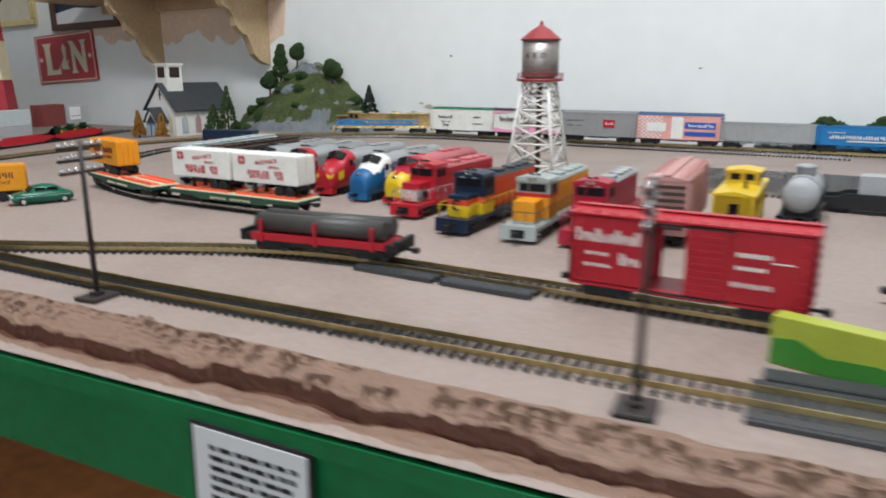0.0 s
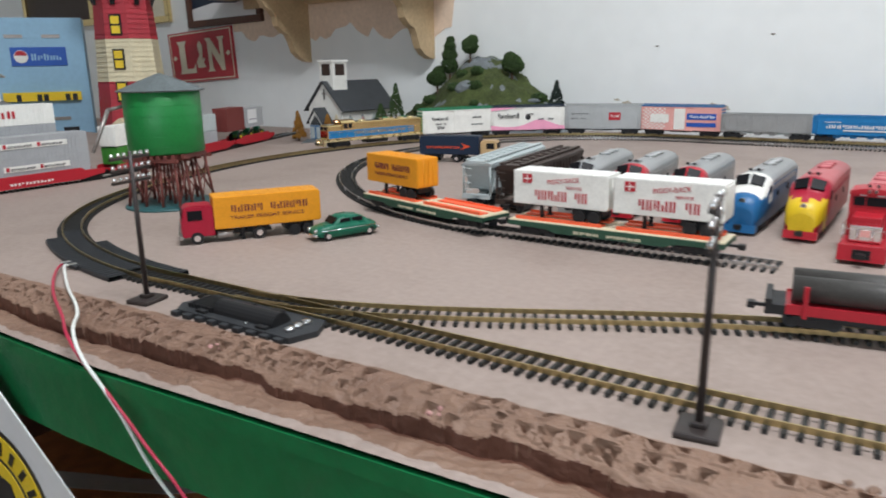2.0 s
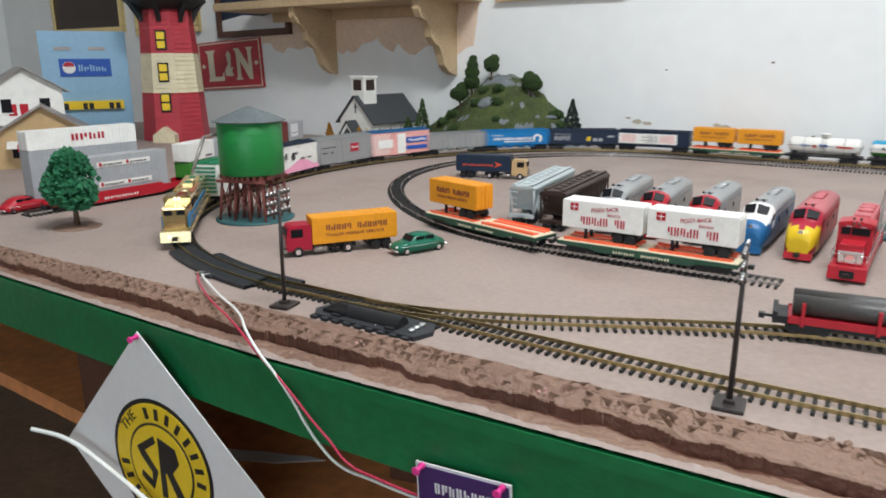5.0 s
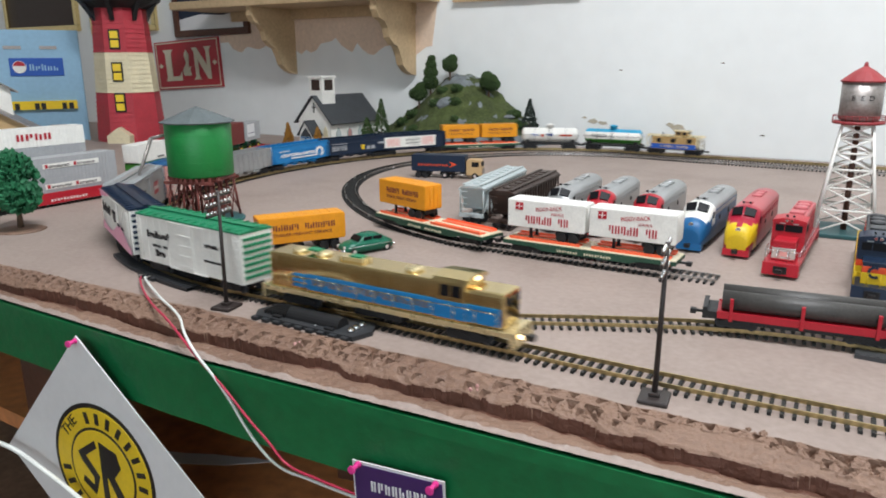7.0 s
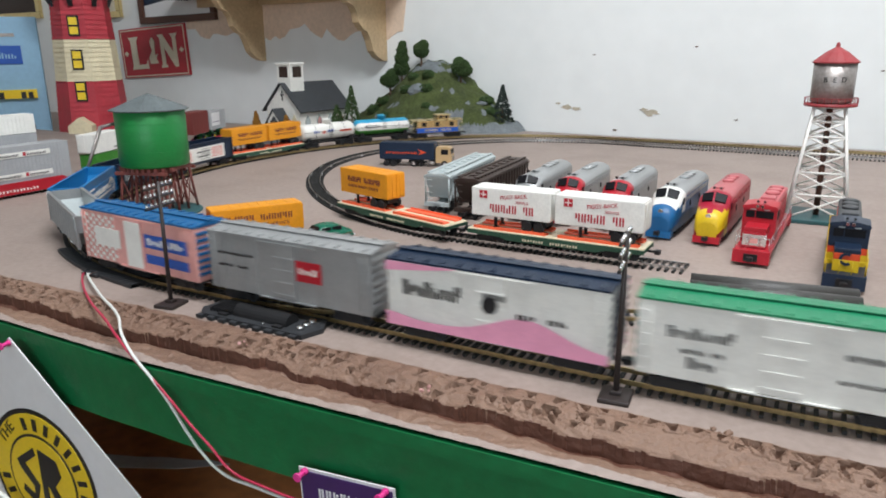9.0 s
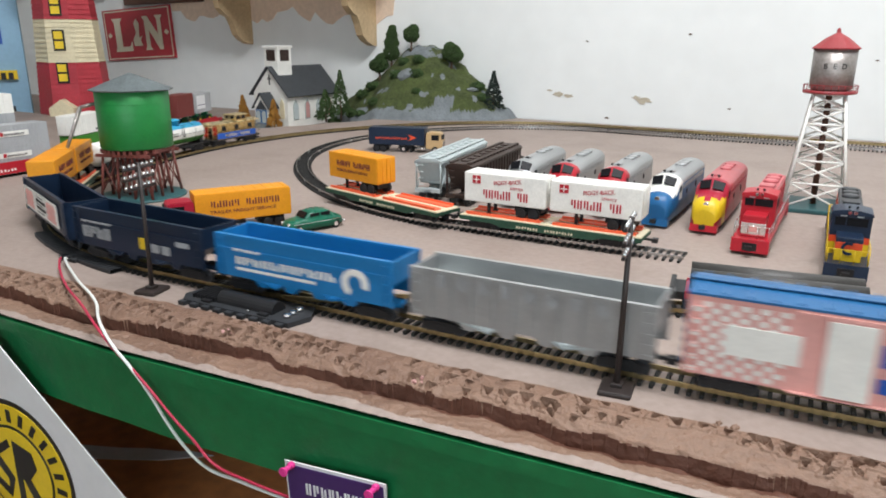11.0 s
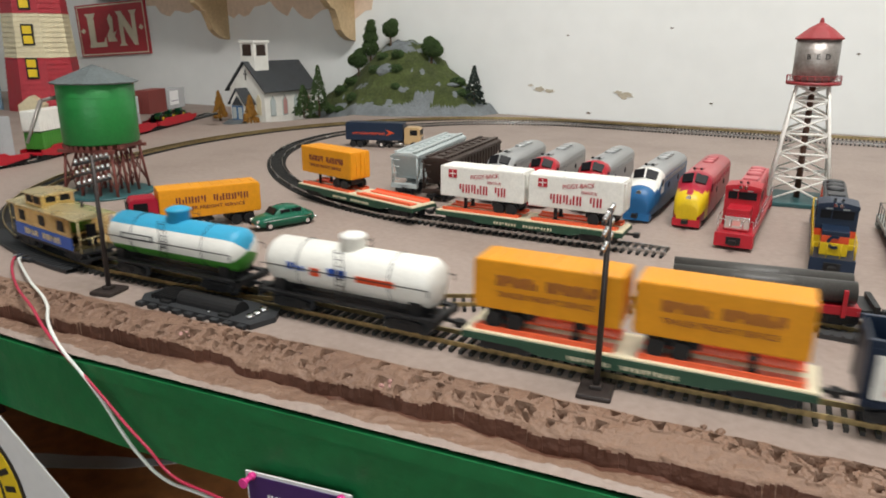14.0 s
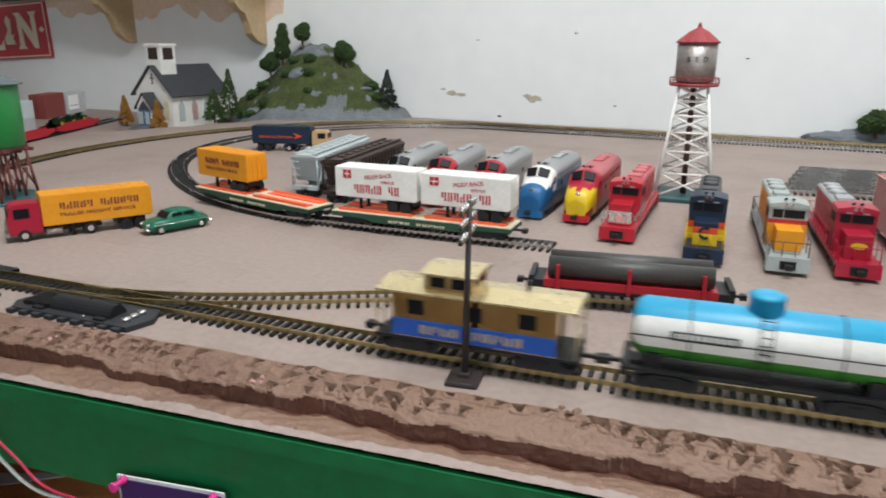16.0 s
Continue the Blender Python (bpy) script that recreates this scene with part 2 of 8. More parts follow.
def extrude(bm, outline, axis, lo, hi, mi=0):
    """A closed outline (pairs) drawn across the two other axes, extruded along axis from lo to hi."""
    def put(u, v, w):
        return {"x": (w, u, v), "y": (u, w, v), "z": (u, v, w)}[axis]
    a = [bm.verts.new(put(u, v, lo)) for u, v in outline]
    b = [bm.verts.new(put(u, v, hi)) for u, v in outline]
    n = len(outline)
    fs = [bm.faces.new((a[i], a[(i + 1) % n], b[(i + 1) % n], b[i])) for i in range(n)]
    fs += [bm.faces.new(list(reversed(a))), bm.faces.new(b)]
    for f in fs:
        f.material_index = mi
    return fs


def lathe(bm, profile, cx=0, cy=0, seg=24, mi=0, smooth=True):
    rings = [[bm.verts.new((cx + r * math.cos(2 * math.pi * i / seg), cy + r * math.sin(2 * math.pi * i / seg), z)) for i in range(seg)] for r, z in profile]
    for k in range(len(rings) - 1):
        for i in range(seg):
            j = (i + 1) % seg
            f = bm.faces.new((rings[k][i], rings[k][j], rings[k + 1][j], rings[k + 1][i]))
            f.material_index, f.smooth = mi, smooth
    for ring in (list(reversed(rings[0])), rings[-1]):
        f = bm.faces.new(ring)
        f.material_index = mi


def clean(bm):
    bmesh.ops.recalc_face_normals(bm, faces=bm.faces)
    return bm


def mesh_of(name, bm, mats):
    clean(bm)
    me = bpy.data.meshes.new(name)
    bm.to_mesh(me)
    bm.free()
    for m in (mats if isinstance(mats, (list, tuple)) else [mats]):
        me.materials.append(m)
    return me


def part(name, bm, material, parent, label="", m=None):
    me = bm if isinstance(bm, bpy.types.Mesh) else mesh_of(name, bm, material)
    ob = new(name, me)
    ob.parent = parent
    if m is not None:
        ob.matrix_basis = m
    if label:
        tagged(ob, label)
    return ob


def thing(name, label, category, m=None, group="", kind=""):
    ob = new(name)
    ob.empty_display_size = 0.02
    if m is not None:
        ob.matrix_basis = m
    return tagged(ob, label, category, group, kind)


def solid(name, bm, material, label, category="", kind="", group="", m=None):
    ob = new(name, mesh_of(name, bm, material))
    if m is not None:
        ob.matrix_basis = m
    return tagged(ob, label, category, group, kind)


def words(name, text, height, material, parent, m, depth=0.0002, width=None):
    cu = bpy.data.curves.new(name, "FONT")
    cu.body, cu.size, cu.extrude, cu.resolution_u = text, height * 1.38, depth, 3
    cu.align_x, cu.align_y = "CENTER", "CENTER"
    tmp = bpy.data.objects.new(name, cu)
    scene.collection.objects.link(tmp)
    bpy.context.view_layer.update()
    me = bpy.data.meshes.new_from_object(tmp)
    bpy.data.objects.remove(tmp)
    me.materials.clear()
    me.materials.append(material)
    if width:
        xs = [v.co.x for v in me.vertices]
        k = width / max(1e-6, max(xs) - min(xs))
        for v in me.vertices:
            v.co.x *= k
    return part(name, me, None, parent, "", m)


def blocks(bm, pattern, x0, x1, z0, h, y, mi=0, thick=0.0003, gap=0.28):
    """Plain upright bars standing in for a line of writing: a pair per sign of pattern (2 tall, 1 low, 0 space)."""
    w = (x1 - x0) / len(pattern)
    for i, c in enumerate(pattern):
        if c == "0":
            continue
        k = h if c == "2" else h * 0.68
        a, b = x0 + w * i, x0 + w * (i + 1 - gap)
        if b - a < 0.0022 or len(pattern) < 3:
            box(bm, a, b, y - thick, y + thick, z0, z0 + k, mi)
            continue
        stem, tall = 0.36 * (b - a), (1.0, 0.62, 0.84)[i % 3]
        box(bm, a, a + stem, y - thick, y + thick, z0, z0 + k, mi)
        box(bm, b - stem, b, y - thick, y + thick, z0 + (k * (1 - tall) if i % 2 else 0), z0 + k * (1.0 if i % 2 else tall), mi)


def side(y, sign):
    """Pose of a flat decal on a car's side: its x along the car, its y up."""
    return pose(0, y, 0, 90, 0, 0) if sign < 0 else pose(0, y, 0, 90, 0, 180)

# ---------------- the room and the table ----------------
FAR = 0.955
BACK_Y = 1.335
WALL_Y = BACK_Y * FAR


def edge_back(x):
    return -0.017 + 0.058 * x


def edge_front(x):
    return -0.066 + 0.079 * x if x > -0.33 else -0.0921 + 0.02 * (x + 0.33)


def far_side(*obs):
    """Draws what stands along the far wall in towards the table's front corner, keeping its bearing."""
    for ob in obs:
        ob.matrix_basis = Matrix.Scale(FAR, 4) @ ob.matrix_basis


def dip(x, y):
    """The ground falls a little behind the far left curve of the track, where the church stands."""
    r = math.hypot(x + 0.42, y - 0.627)
    k = min(1, max(0, (r - 0.69) / 0.10)) * min(1, max(0, (-0.95 - x) / 0.12)) * min(1, max(0, (y - 0.75) / 0.12))
    return 0.028 * k * k * (3 - 2 * k)


def slab(name, x0, x1, y0, y1, z0, z1, material, label, kind="structure"):
    bm = bmesh.new()
    box(bm, x0, x1, y0, y1, z0, z1)
    return solid(name, bm, material, label, kind=kind)


slab("wall_north", -3.6, 2.6, WALL_Y, WALL_Y + 0.1, -0.9, 1.85, M["wall"], "white plastered wall with scuffs behind the layout")
slab("wall_west", -3.7, -3.6, -2.7, WALL_Y + 0.1, -0.9, 1.85, M["wall"], "plain white wall")
slab("wall_east", 2.6, 2.7, -2.7, WALL_Y + 0.1, -0.9, 1.85, M["wall"], "plain white wall")
slab("floor", -3.7, 2.7, -2.7, WALL_Y + 0.1, -1.0, -0.9, M["carpet"], "orange brown wooden floor")
slab("ceiling", -3.7, 2.7, -2.7, WALL_Y + 0.1, 1.85, 1.95, M["wall"], "plain white ceiling")
# unseen wall; its window opening is assumed
wall_s = thing("wall_south", "plain white wall out of view with an added wide window opening", "wall", kind="structure")
for nm, a in (("wall_below", (-3.7, 2.7, -2.7, -2.6, -0.9, 0.1)), ("wall_above", (-3.7, 2.7, -2.7, -2.6, 1.4, 1.85)),
              ("wall_beside", (-3.7, -0.2, -2.7, -2.6, 0.1, 1.4)), ("wall_beside", (2.0, 2.7, -2.7, -2.6, 0.1, 1.4))):
    bm = bmesh.new()
    box(bm, *a)
    part(nm, bm, M["wall"], wall_s)

# table top, one sheet
bm = bmesh.new()
nx, ny = 120, 50
grid = []
for i in range(nx + 1):
    x = -3.58 + 5.9 * i / nx
    row = []
    for j in range(ny + 1):
        v = j / ny
        y = edge_back(x) + (WALL_Y - 0.004 - edge_back(x)) * v
        row.append(bm.verts.new((x, y, 0.0006 * noise.noise(Vector((x * 6, y * 6, 0))) - FAR * dip(x / FAR, y / FAR))))
    grid.append(row)
for i in range(nx):
    for j in range(ny):
        bm.faces.new((grid[i][j], grid[i + 1][j], grid[i + 1][j + 1], grid[i][j + 1])).smooth = True
solid("table_top", bm, M["table"], "dusty pink tan painted layout table top", kind="structure")

# modelled plaster ledge along the front
PROFILE = [(0.0, -0.001), (0.03, 0.0004), (0.06, 0.0022), (0.14, 0.0030), (0.24, 0.0026), (0.36, 0.0012), (0.46, -0.0010), (0.54, -0.0035), (0.60, -0.0065), (1.0, -0.0075)]
SHELF_Z = [(0.0, -0.0128), (0.5, -0.0105), (0.75, -0.0098), (1.0, -0.0108)]
PX, PZ = [p[0] for p in PROFILE], [p[1] for p in PROFILE]
SX, SZ = [p[0] for p in SHELF_Z], [p[1] for p in SHELF_Z]


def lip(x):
    """Where across the ledge the bank breaks off above its undercut, whose shade is painted dark, and how wide the
    undercut is.
    """
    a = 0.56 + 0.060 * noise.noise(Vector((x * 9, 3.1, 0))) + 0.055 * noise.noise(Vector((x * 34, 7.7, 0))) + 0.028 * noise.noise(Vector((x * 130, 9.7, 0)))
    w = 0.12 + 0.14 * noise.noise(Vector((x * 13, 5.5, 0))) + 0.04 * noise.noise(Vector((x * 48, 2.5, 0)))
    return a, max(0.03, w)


# knife picks: rows of small triangular pits
rng = random.Random(77)
PITS = {}
for row, v0 in enumerate((0.17, 0.27, 0.37, 0.46)):
    x = -1.1
    while x < 0.8:
        x += rng.uniform(0.0060, 0.0175) * (1.5 if row == 3 else 1.0)
        if noise.noise(Vector((x * 7, row * 3.0, 1.5))) < -0.25:
            continue
        p = (x + rng.uniform(-0.002, 0.002), v0 + rng.uniform(-0.035, 0.035), rng.uniform(0.0028, 0.0058), rng.uniform(0.0038, 0.0075), rng.uniform(-0.7, 0.7))
        for c in range(int((p[0] - 0.006) * 100), int((p[0] + 0.006) * 100) + 1):
            PITS.setdefault(c, []).append(p)


def pit_depth(x, v, wide):
    z = 0.0
    for px, pv, size, deep, skew in PITS.get(int(x * 100), ()):
        dx, dy = (x - px) / size, (v - pv) * wide / size
        dx += skew * dy
        if -0.8 < dy < 0.8 and abs(dx) < 0.5 * (0.8 - dy):
            z = max(z, deep * (1 - 0.75 * abs(dx) / (0.5 * (0.8 - dy) + 0.01)) * (0.8 - dy) / 1.6 + 0.0004)
        elif -1.1 < dy < 0.9 and abs(dx) < 0.9:
            z = max(z, -0.0005) if z else -0.0009
    return z


bm = bmesh.new()
cols = []
NX, NV = 1800, 84
for i in range(NX + 1):
    x = -1.1 + 1.9 * i / NX
    y0, y1 = edge_back(x) + 0.001 + 0.0022 * noise.noise(Vector((x * 40, 0.3, 0))), edge_front(x) - 0.003
    a, wd = lip(x)
    low = noise.noise(Vector((x * 21, 4.4, 0))) + 0.5 * noise.noise(Vector((x * 60, 6.4, 0)))
    col = []
    for j in range(NV + 1):
        v = j / NV
        y = y0 + (y1 - y0) * v
        big = noise.noise(Vector((x * 55, y * 75, 1.0)))
        mid = noise.noise(Vector((x * 140, y * 190, 4.0)))
        fine = noise.noise(Vector((x * 420, y * 420, 8.0)))
        if v < a:
            z = float(np.interp(v, PX, PZ)) + (0.0009 * big + 0.0006 * mid) * min(1, v * 14) + 0.0003 * fine
            z -= pit_depth(x, v, y0 - y1) if 0.10 < v < 0.54 else 0
            crest = max(0.0, 1 - abs(v - a + 0.03) / 0.03)
            z += 0.0012 * crest * (0.5 + mid)
        else:
            k = min(1.0, (v - a) / wd)
            z = float(np.interp(k * 0.5 + 0.5 * max(0.0, (v - a - wd)) / max(0.02, 1 - a - wd), SX, SZ)) + 0.0004 * fine + 0.0035 * (1 - k) * max(-0.4, low)
            if v < 0.93:
                z += 0.0014 * big + 0.0012 * mid
        col.append(bm.verts.new((x, y, z)))
    cols.append(col)
for i in range(NX):
    x = -1.1 + 1.9 * (i + 0.5) / NX
    a, wd = lip(x)
    pale = 0.89 + 0.05 * noise.noise(Vector((x * 16, 2.2, 0))) + 0.02 * noise.noise(Vector((x * 90, 2.2, 0)))
    for j in range(NV):
        f = bm.faces.new((cols[i][j], cols[i + 1][j], cols[i + 1][j + 1], cols[i][j + 1]))
        v = (j + 0.5) / NV
        f.smooth = 0.50 < v < a - 0.02 or v > a + 0.03 or v < 0.10
        # index 1 paints the shade under the broken lip
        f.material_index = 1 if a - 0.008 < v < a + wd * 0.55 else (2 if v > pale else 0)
solid("plaster_edge", bm, [M["clay"], M["clay_shade"], M["table"]], "brown modelled plaster embankment along the table edge", "embankment", kind="structure")

# green fascia board and the moulding along its top
def front_strip(bm, y0, y1, z0, z1, bevel):
    rows = []
    for x in (-1.3, -0.8, -0.45, -0.37, -0.33, -0.29, -0.1, 0.3, 0.9):
        rows.append([bm.verts.new((x, edge_front(x) + y, z)) for y, z in ((y0, z0), (y1, z0), (y1, z1), (y0, z1))])
    for p, q in zip(rows[:-1], rows[1:]):
        for k in range(4):
            bm.faces.new((p[k], p[(k + 1) % 4], q[(k + 1) % 4], q[k]))
    bm.faces.new(rows[0])
    bm.faces.new(list(reversed(rows[-1])))
    long = [e for e in bm.edges if abs(e.verts[0].co.x - e.verts[1].co.x) > 1e-4]
    bmesh.ops.bevel(bm, geom=long, offset=bevel, segments=2, affect="EDGES")


bm = bmesh.new()
front_strip(bm, 0.0, 0.018, -0.072, -0.0195, 0.002)
fascia = solid("fascia_board", bm, M["greenpaint"], "glossy green painted front board of the layout", "board", kind="structure")
bm = bmesh.new()
front_strip(bm, -0.004, -0.0005, -0.0235, -0.0138, 0.0012)
part("top_moulding", bm, M["greenpaint"], fascia)


# ---------------- tracks ----------------
def front_y(x):
    """The front stretch of the main line, which is not quite straight."""
    return 0.0245 + 0.5 * (0.030 + 0.080) * x + 0.5 * (0.080 - 0.030) * (math.sqrt(x * x + 0.0036) - 0.06)


def main_line():
    pts = [(1.0 + 0.56 * math.cos(radians(a)), 0.637 + 0.556 * math.sin(radians(a))) for a in range(0, 90, 2)]
    pts += [(1.0 - 0.01 * i, 1.193) for i in range(140)]
    y0 = front_y(-0.40)
    for i in range(241):
        f = i / 240
        a = radians(90 + 180 * f)
        r = 1 + 0.03 * math.exp(-((f - 0.80) / 0.12) ** 2)
        pts.append((-0.40 + 0.495 * r * math.cos(a), (1.193 + y0) / 2 + (1.193 - y0) / 2 * r * math.sin(a)))
    pts += [(-0.39 + 0.01 * i, front_y(-0.39 + 0.01 * i)) for i in range(139)]
    pts += [(1.0 + 0.55 * math.cos(radians(a)), front_y(0.99) + 0.55 + 0.55 * math.sin(radians(a))) for a in range(-88, 60, 2)]
    return pts


def inner_line():
    pts = [(0.42 - 0.01 * i, 1.175) for i in range(73)]
    for i in range(181):
        f = i / 180
        a = radians(90 + 180 * f)
        r = 0.425 + 0.05 * (1 - f) + 0.04 * math.sin(2 * math.pi * f)
        pts.append((-0.31 + r * math.cos(a), 0.70 + r * math.sin(a)))
    pts += [(-0.30 + 0.01 * i, 0.275 + 0.004 * i / 29) for i in range(29)]
    return [(x * k, y * k) for x, y, k in ((x, y, 1 - 0.045 * min(1, max(0, (y - 0.3) / 0.6))) for x, y in pts)]


def siding_line():
    pts = []
    for i in range(108):
        x = -0.32 + 0.01 * i
        u = min(1, max(0, (x + 0.32) / 0.42))
        pts.append((x, front_y(-0.32) + 0.152 * (u * u * (3 - 2 * u))))
    return pts


class Way:
    """A line on the table with its length, to be followed by distance."""

    def __init__(self, pts):
        self.p = np.array(pts)
        self.s = np.concatenate([[0], np.cumsum(np.linalg.norm(np.diff(self.p, axis=0), axis=1))])

    def at(self, s):
        return Vector((np.interp(s, self.s, self.p[:, 0]), np.interp(s, self.s, self.p[:, 1]), 0))

    def dir(self, s):
        d = self.at(s + 0.004) - self.at(s - 0.004)
        return d.normalized()


MAIN, INNER, SIDING = Way(main_line()), Way(inner_line()), Way(siding_line())
RAIL_TOP = 0.0056


def sweep(bm, way, s0, s1, off, half, z0, z1, step=0.01, mi=0):
    n = max(2, int((s1 - s0) / step))
    prev = None
    for i in range(n + 1):
        s = s0 + (s1 - s0) * i / n
        p, d = way.at(s), way.dir(s)
        nrm = Vector((-d.y, d.x, 0))
        ring = [bm.verts.new(p + nrm * (off + dy) + Vector((0, 0, z))) for dy, z in ((-half, z0), (half, z0), (half, z1), (-half, z1))]
        if prev:
            for k in range(4):
                f = bm.faces.new((prev[k], prev[(k + 1) % 4], ring[(k + 1) % 4], ring[k]))
                f.material_index = mi
        prev = ring


_tb = bmesh.new()
box(_tb, -0.0012, 0.0012, -0.0136, 0.0136, 0.0002, 0.0026)
TIE = mesh_of("tie", _tb, M["tie"])


def track(name, way, label, rail, s0, s1, single):
    """Rails on sleepers; sleepers inside the stretch single=(a, b) are pieces of their own."""
    t = thing(name, label, "railway track", kind="structure")
    for off in (-0.0086, 0.0086):
        bm = bmesh.new()
        sweep(bm, way, s0, s1, off, 0.0003, 0.0024, RAIL_TOP - 0.0008)
        sweep(bm, way, s0, s1, off, 0.00055, RAIL_TOP - 0.0008, RAIL_TOP)
        part("rail", bm, rail, t)
    rest = bmesh.new()
    s = s0
    rng = random.Random(3)
    while s < s1:
        p, d = way.at(s), way.dir(s)
        ang = math.degrees(math.atan2(d.y, d.x)) + rng.uniform(-1.5, 1.5)
        m = pose(p.x, p.y, 0, 0, 0, ang)
        if single[0] < s < single[1]:
            part("tie", TIE, None, t, "", m)
        else:
            vs = [m @ Vector(c) for c in ((-.0012, -.0136, .0026), (.0012, -.0136, .0026), (.0012, .0136, .0026), (-.0012, .0136, .0026), (-.0012, -.0136, 0), (.0012, -.0136, 0), (.0012, .0136, 0), (-.0012, .0136, 0))]
            v = [rest.verts.new(c) for c in vs]
            for q in ((0, 1, 2, 3), (0, 4, 5, 1), (1, 5, 6, 2), (2, 6, 7, 3), (3, 7, 4, 0)):
                rest.faces.new([v[k] for k in q])
        s += 0.00695
    tagged(part("tie_row", rest, M["tie"], t), kind="stuff")
    return t


def s_front(x):
    """Distance along the main line of a place on its front straight."""
    return float(np.interp(x, MAIN.p[-212:-75, 0], MAIN.s[-212:-75]))


# ---------------- rolling stock ----------------
# Each vehicle is built along x, nose to +x, its wheels standing on z = 0.
def wheelset_mesh():
    bm = bmesh.new()
    for y in (-0.0086, 0.0086):
        for y0, y1, r in ((y - 0.0013, y + 0.0013, 0.0056), ):
            rod(bm, (0, y0, 0.0056), (0, y1, 0.0056), r, seg=14)
    rod(bm, (0, -0.0115, 0.0056), (0, 0.0115, 0.0056), 0.0011, seg=6)
    return mesh_of("wheelset", bm, M["charcoal"])


WHEELS = wheelset_mesh()


def bogie_mesh(name, mat_, half=0.012):
    bm = bmesh.new()
    for y in (-0.0122, 0.0122):
        extrude(bm, [(-half - 0.003, 0.0075), (-half - 0.003, 0.0035), (-half + 0.003, 0.0032), (-0.005, 0.0022), (0.005, 0.0022), (half - 0.003, 0.0032), (half + 0.003, 0.0035), (half + 0.003, 0.0075), (0.006, 0.0095), (-0.006, 0.0095)], "y", y - 0.0011, y + 0.0011)
        for x in (-half, half):
            rod(bm, (x, y - 0.002, 0.0056), (x, y + 0.002, 0.0056), 0.0018, seg=8)
        box(bm, -0.0035, 0.0035, y - 0.0018, y + 0.0018, 0.003, 0.0075)
    box(bm, -0.004, 0.004, -0.0115, 0.0115, 0.006, 0.0105)
    return mesh_of(name, bm, mat_)


BOGIE = bogie_mesh("bogie", M["black"])
BOGIE3 = bogie_mesh("bogie_long", M["black"], 0.015)


def bogies(parent, xs, mesh=None, half=0.012):
    for x in xs:
        b = part("bogie", mesh or BOGIE, None, parent, "black plastic wheel truck", pose(x, 0, 0))
        for w in (-half, half):
            part("wheelset", WHEELS, None, b, "", pose(w, 0, 0))


def couplers(parent, half):
    for s in (-1, 1):
        bm = bmesh.new()
        box(bm, s * (half - 0.006) if s > 0 else -(half + 0.008), (half + 0.008) if s > 0 else -(half - 0.006), -0.0012, 0.0012, 0.0085, 0.0105)
        box(bm, min(s * (half + 0.006), s * (half + 0.011)), max(s * (half + 0.006), s * (half + 0.011)), -0.003, 0.0028, 0.0072, 0.0112)
        part("coupler", bm, M["black"], parent)


def ladder(parent, x, y, z0, z1, mat_, w=0.006, n=6):
    bm = bmesh.new()
    for dx in (-w / 2, w / 2):
        rod(bm, (x + dx, y, z0), (x + dx, y, z1), 0.00035, seg=5)
    for i in range(n):
        z = z0 + (z1 - z0) * (i + 0.5) / n
        rod(bm, (x - w / 2, y, z), (x + w / 2, y, z), 0.0003, seg=5)
    part("ladder", bm, mat_, parent)


def railing(parent, pts, mat_, post_h, name="handrail", r=0.0004):
    bm = bmesh.new()
    for a, b in zip(pts[:-1], pts[1:]):
        rod(bm, a, b, r, seg=5)
    for p in pts:
        rod(bm, p, (p[0], p[1], p[2] - post_h), r, seg=5)
    part(name, bm, mat_, parent)


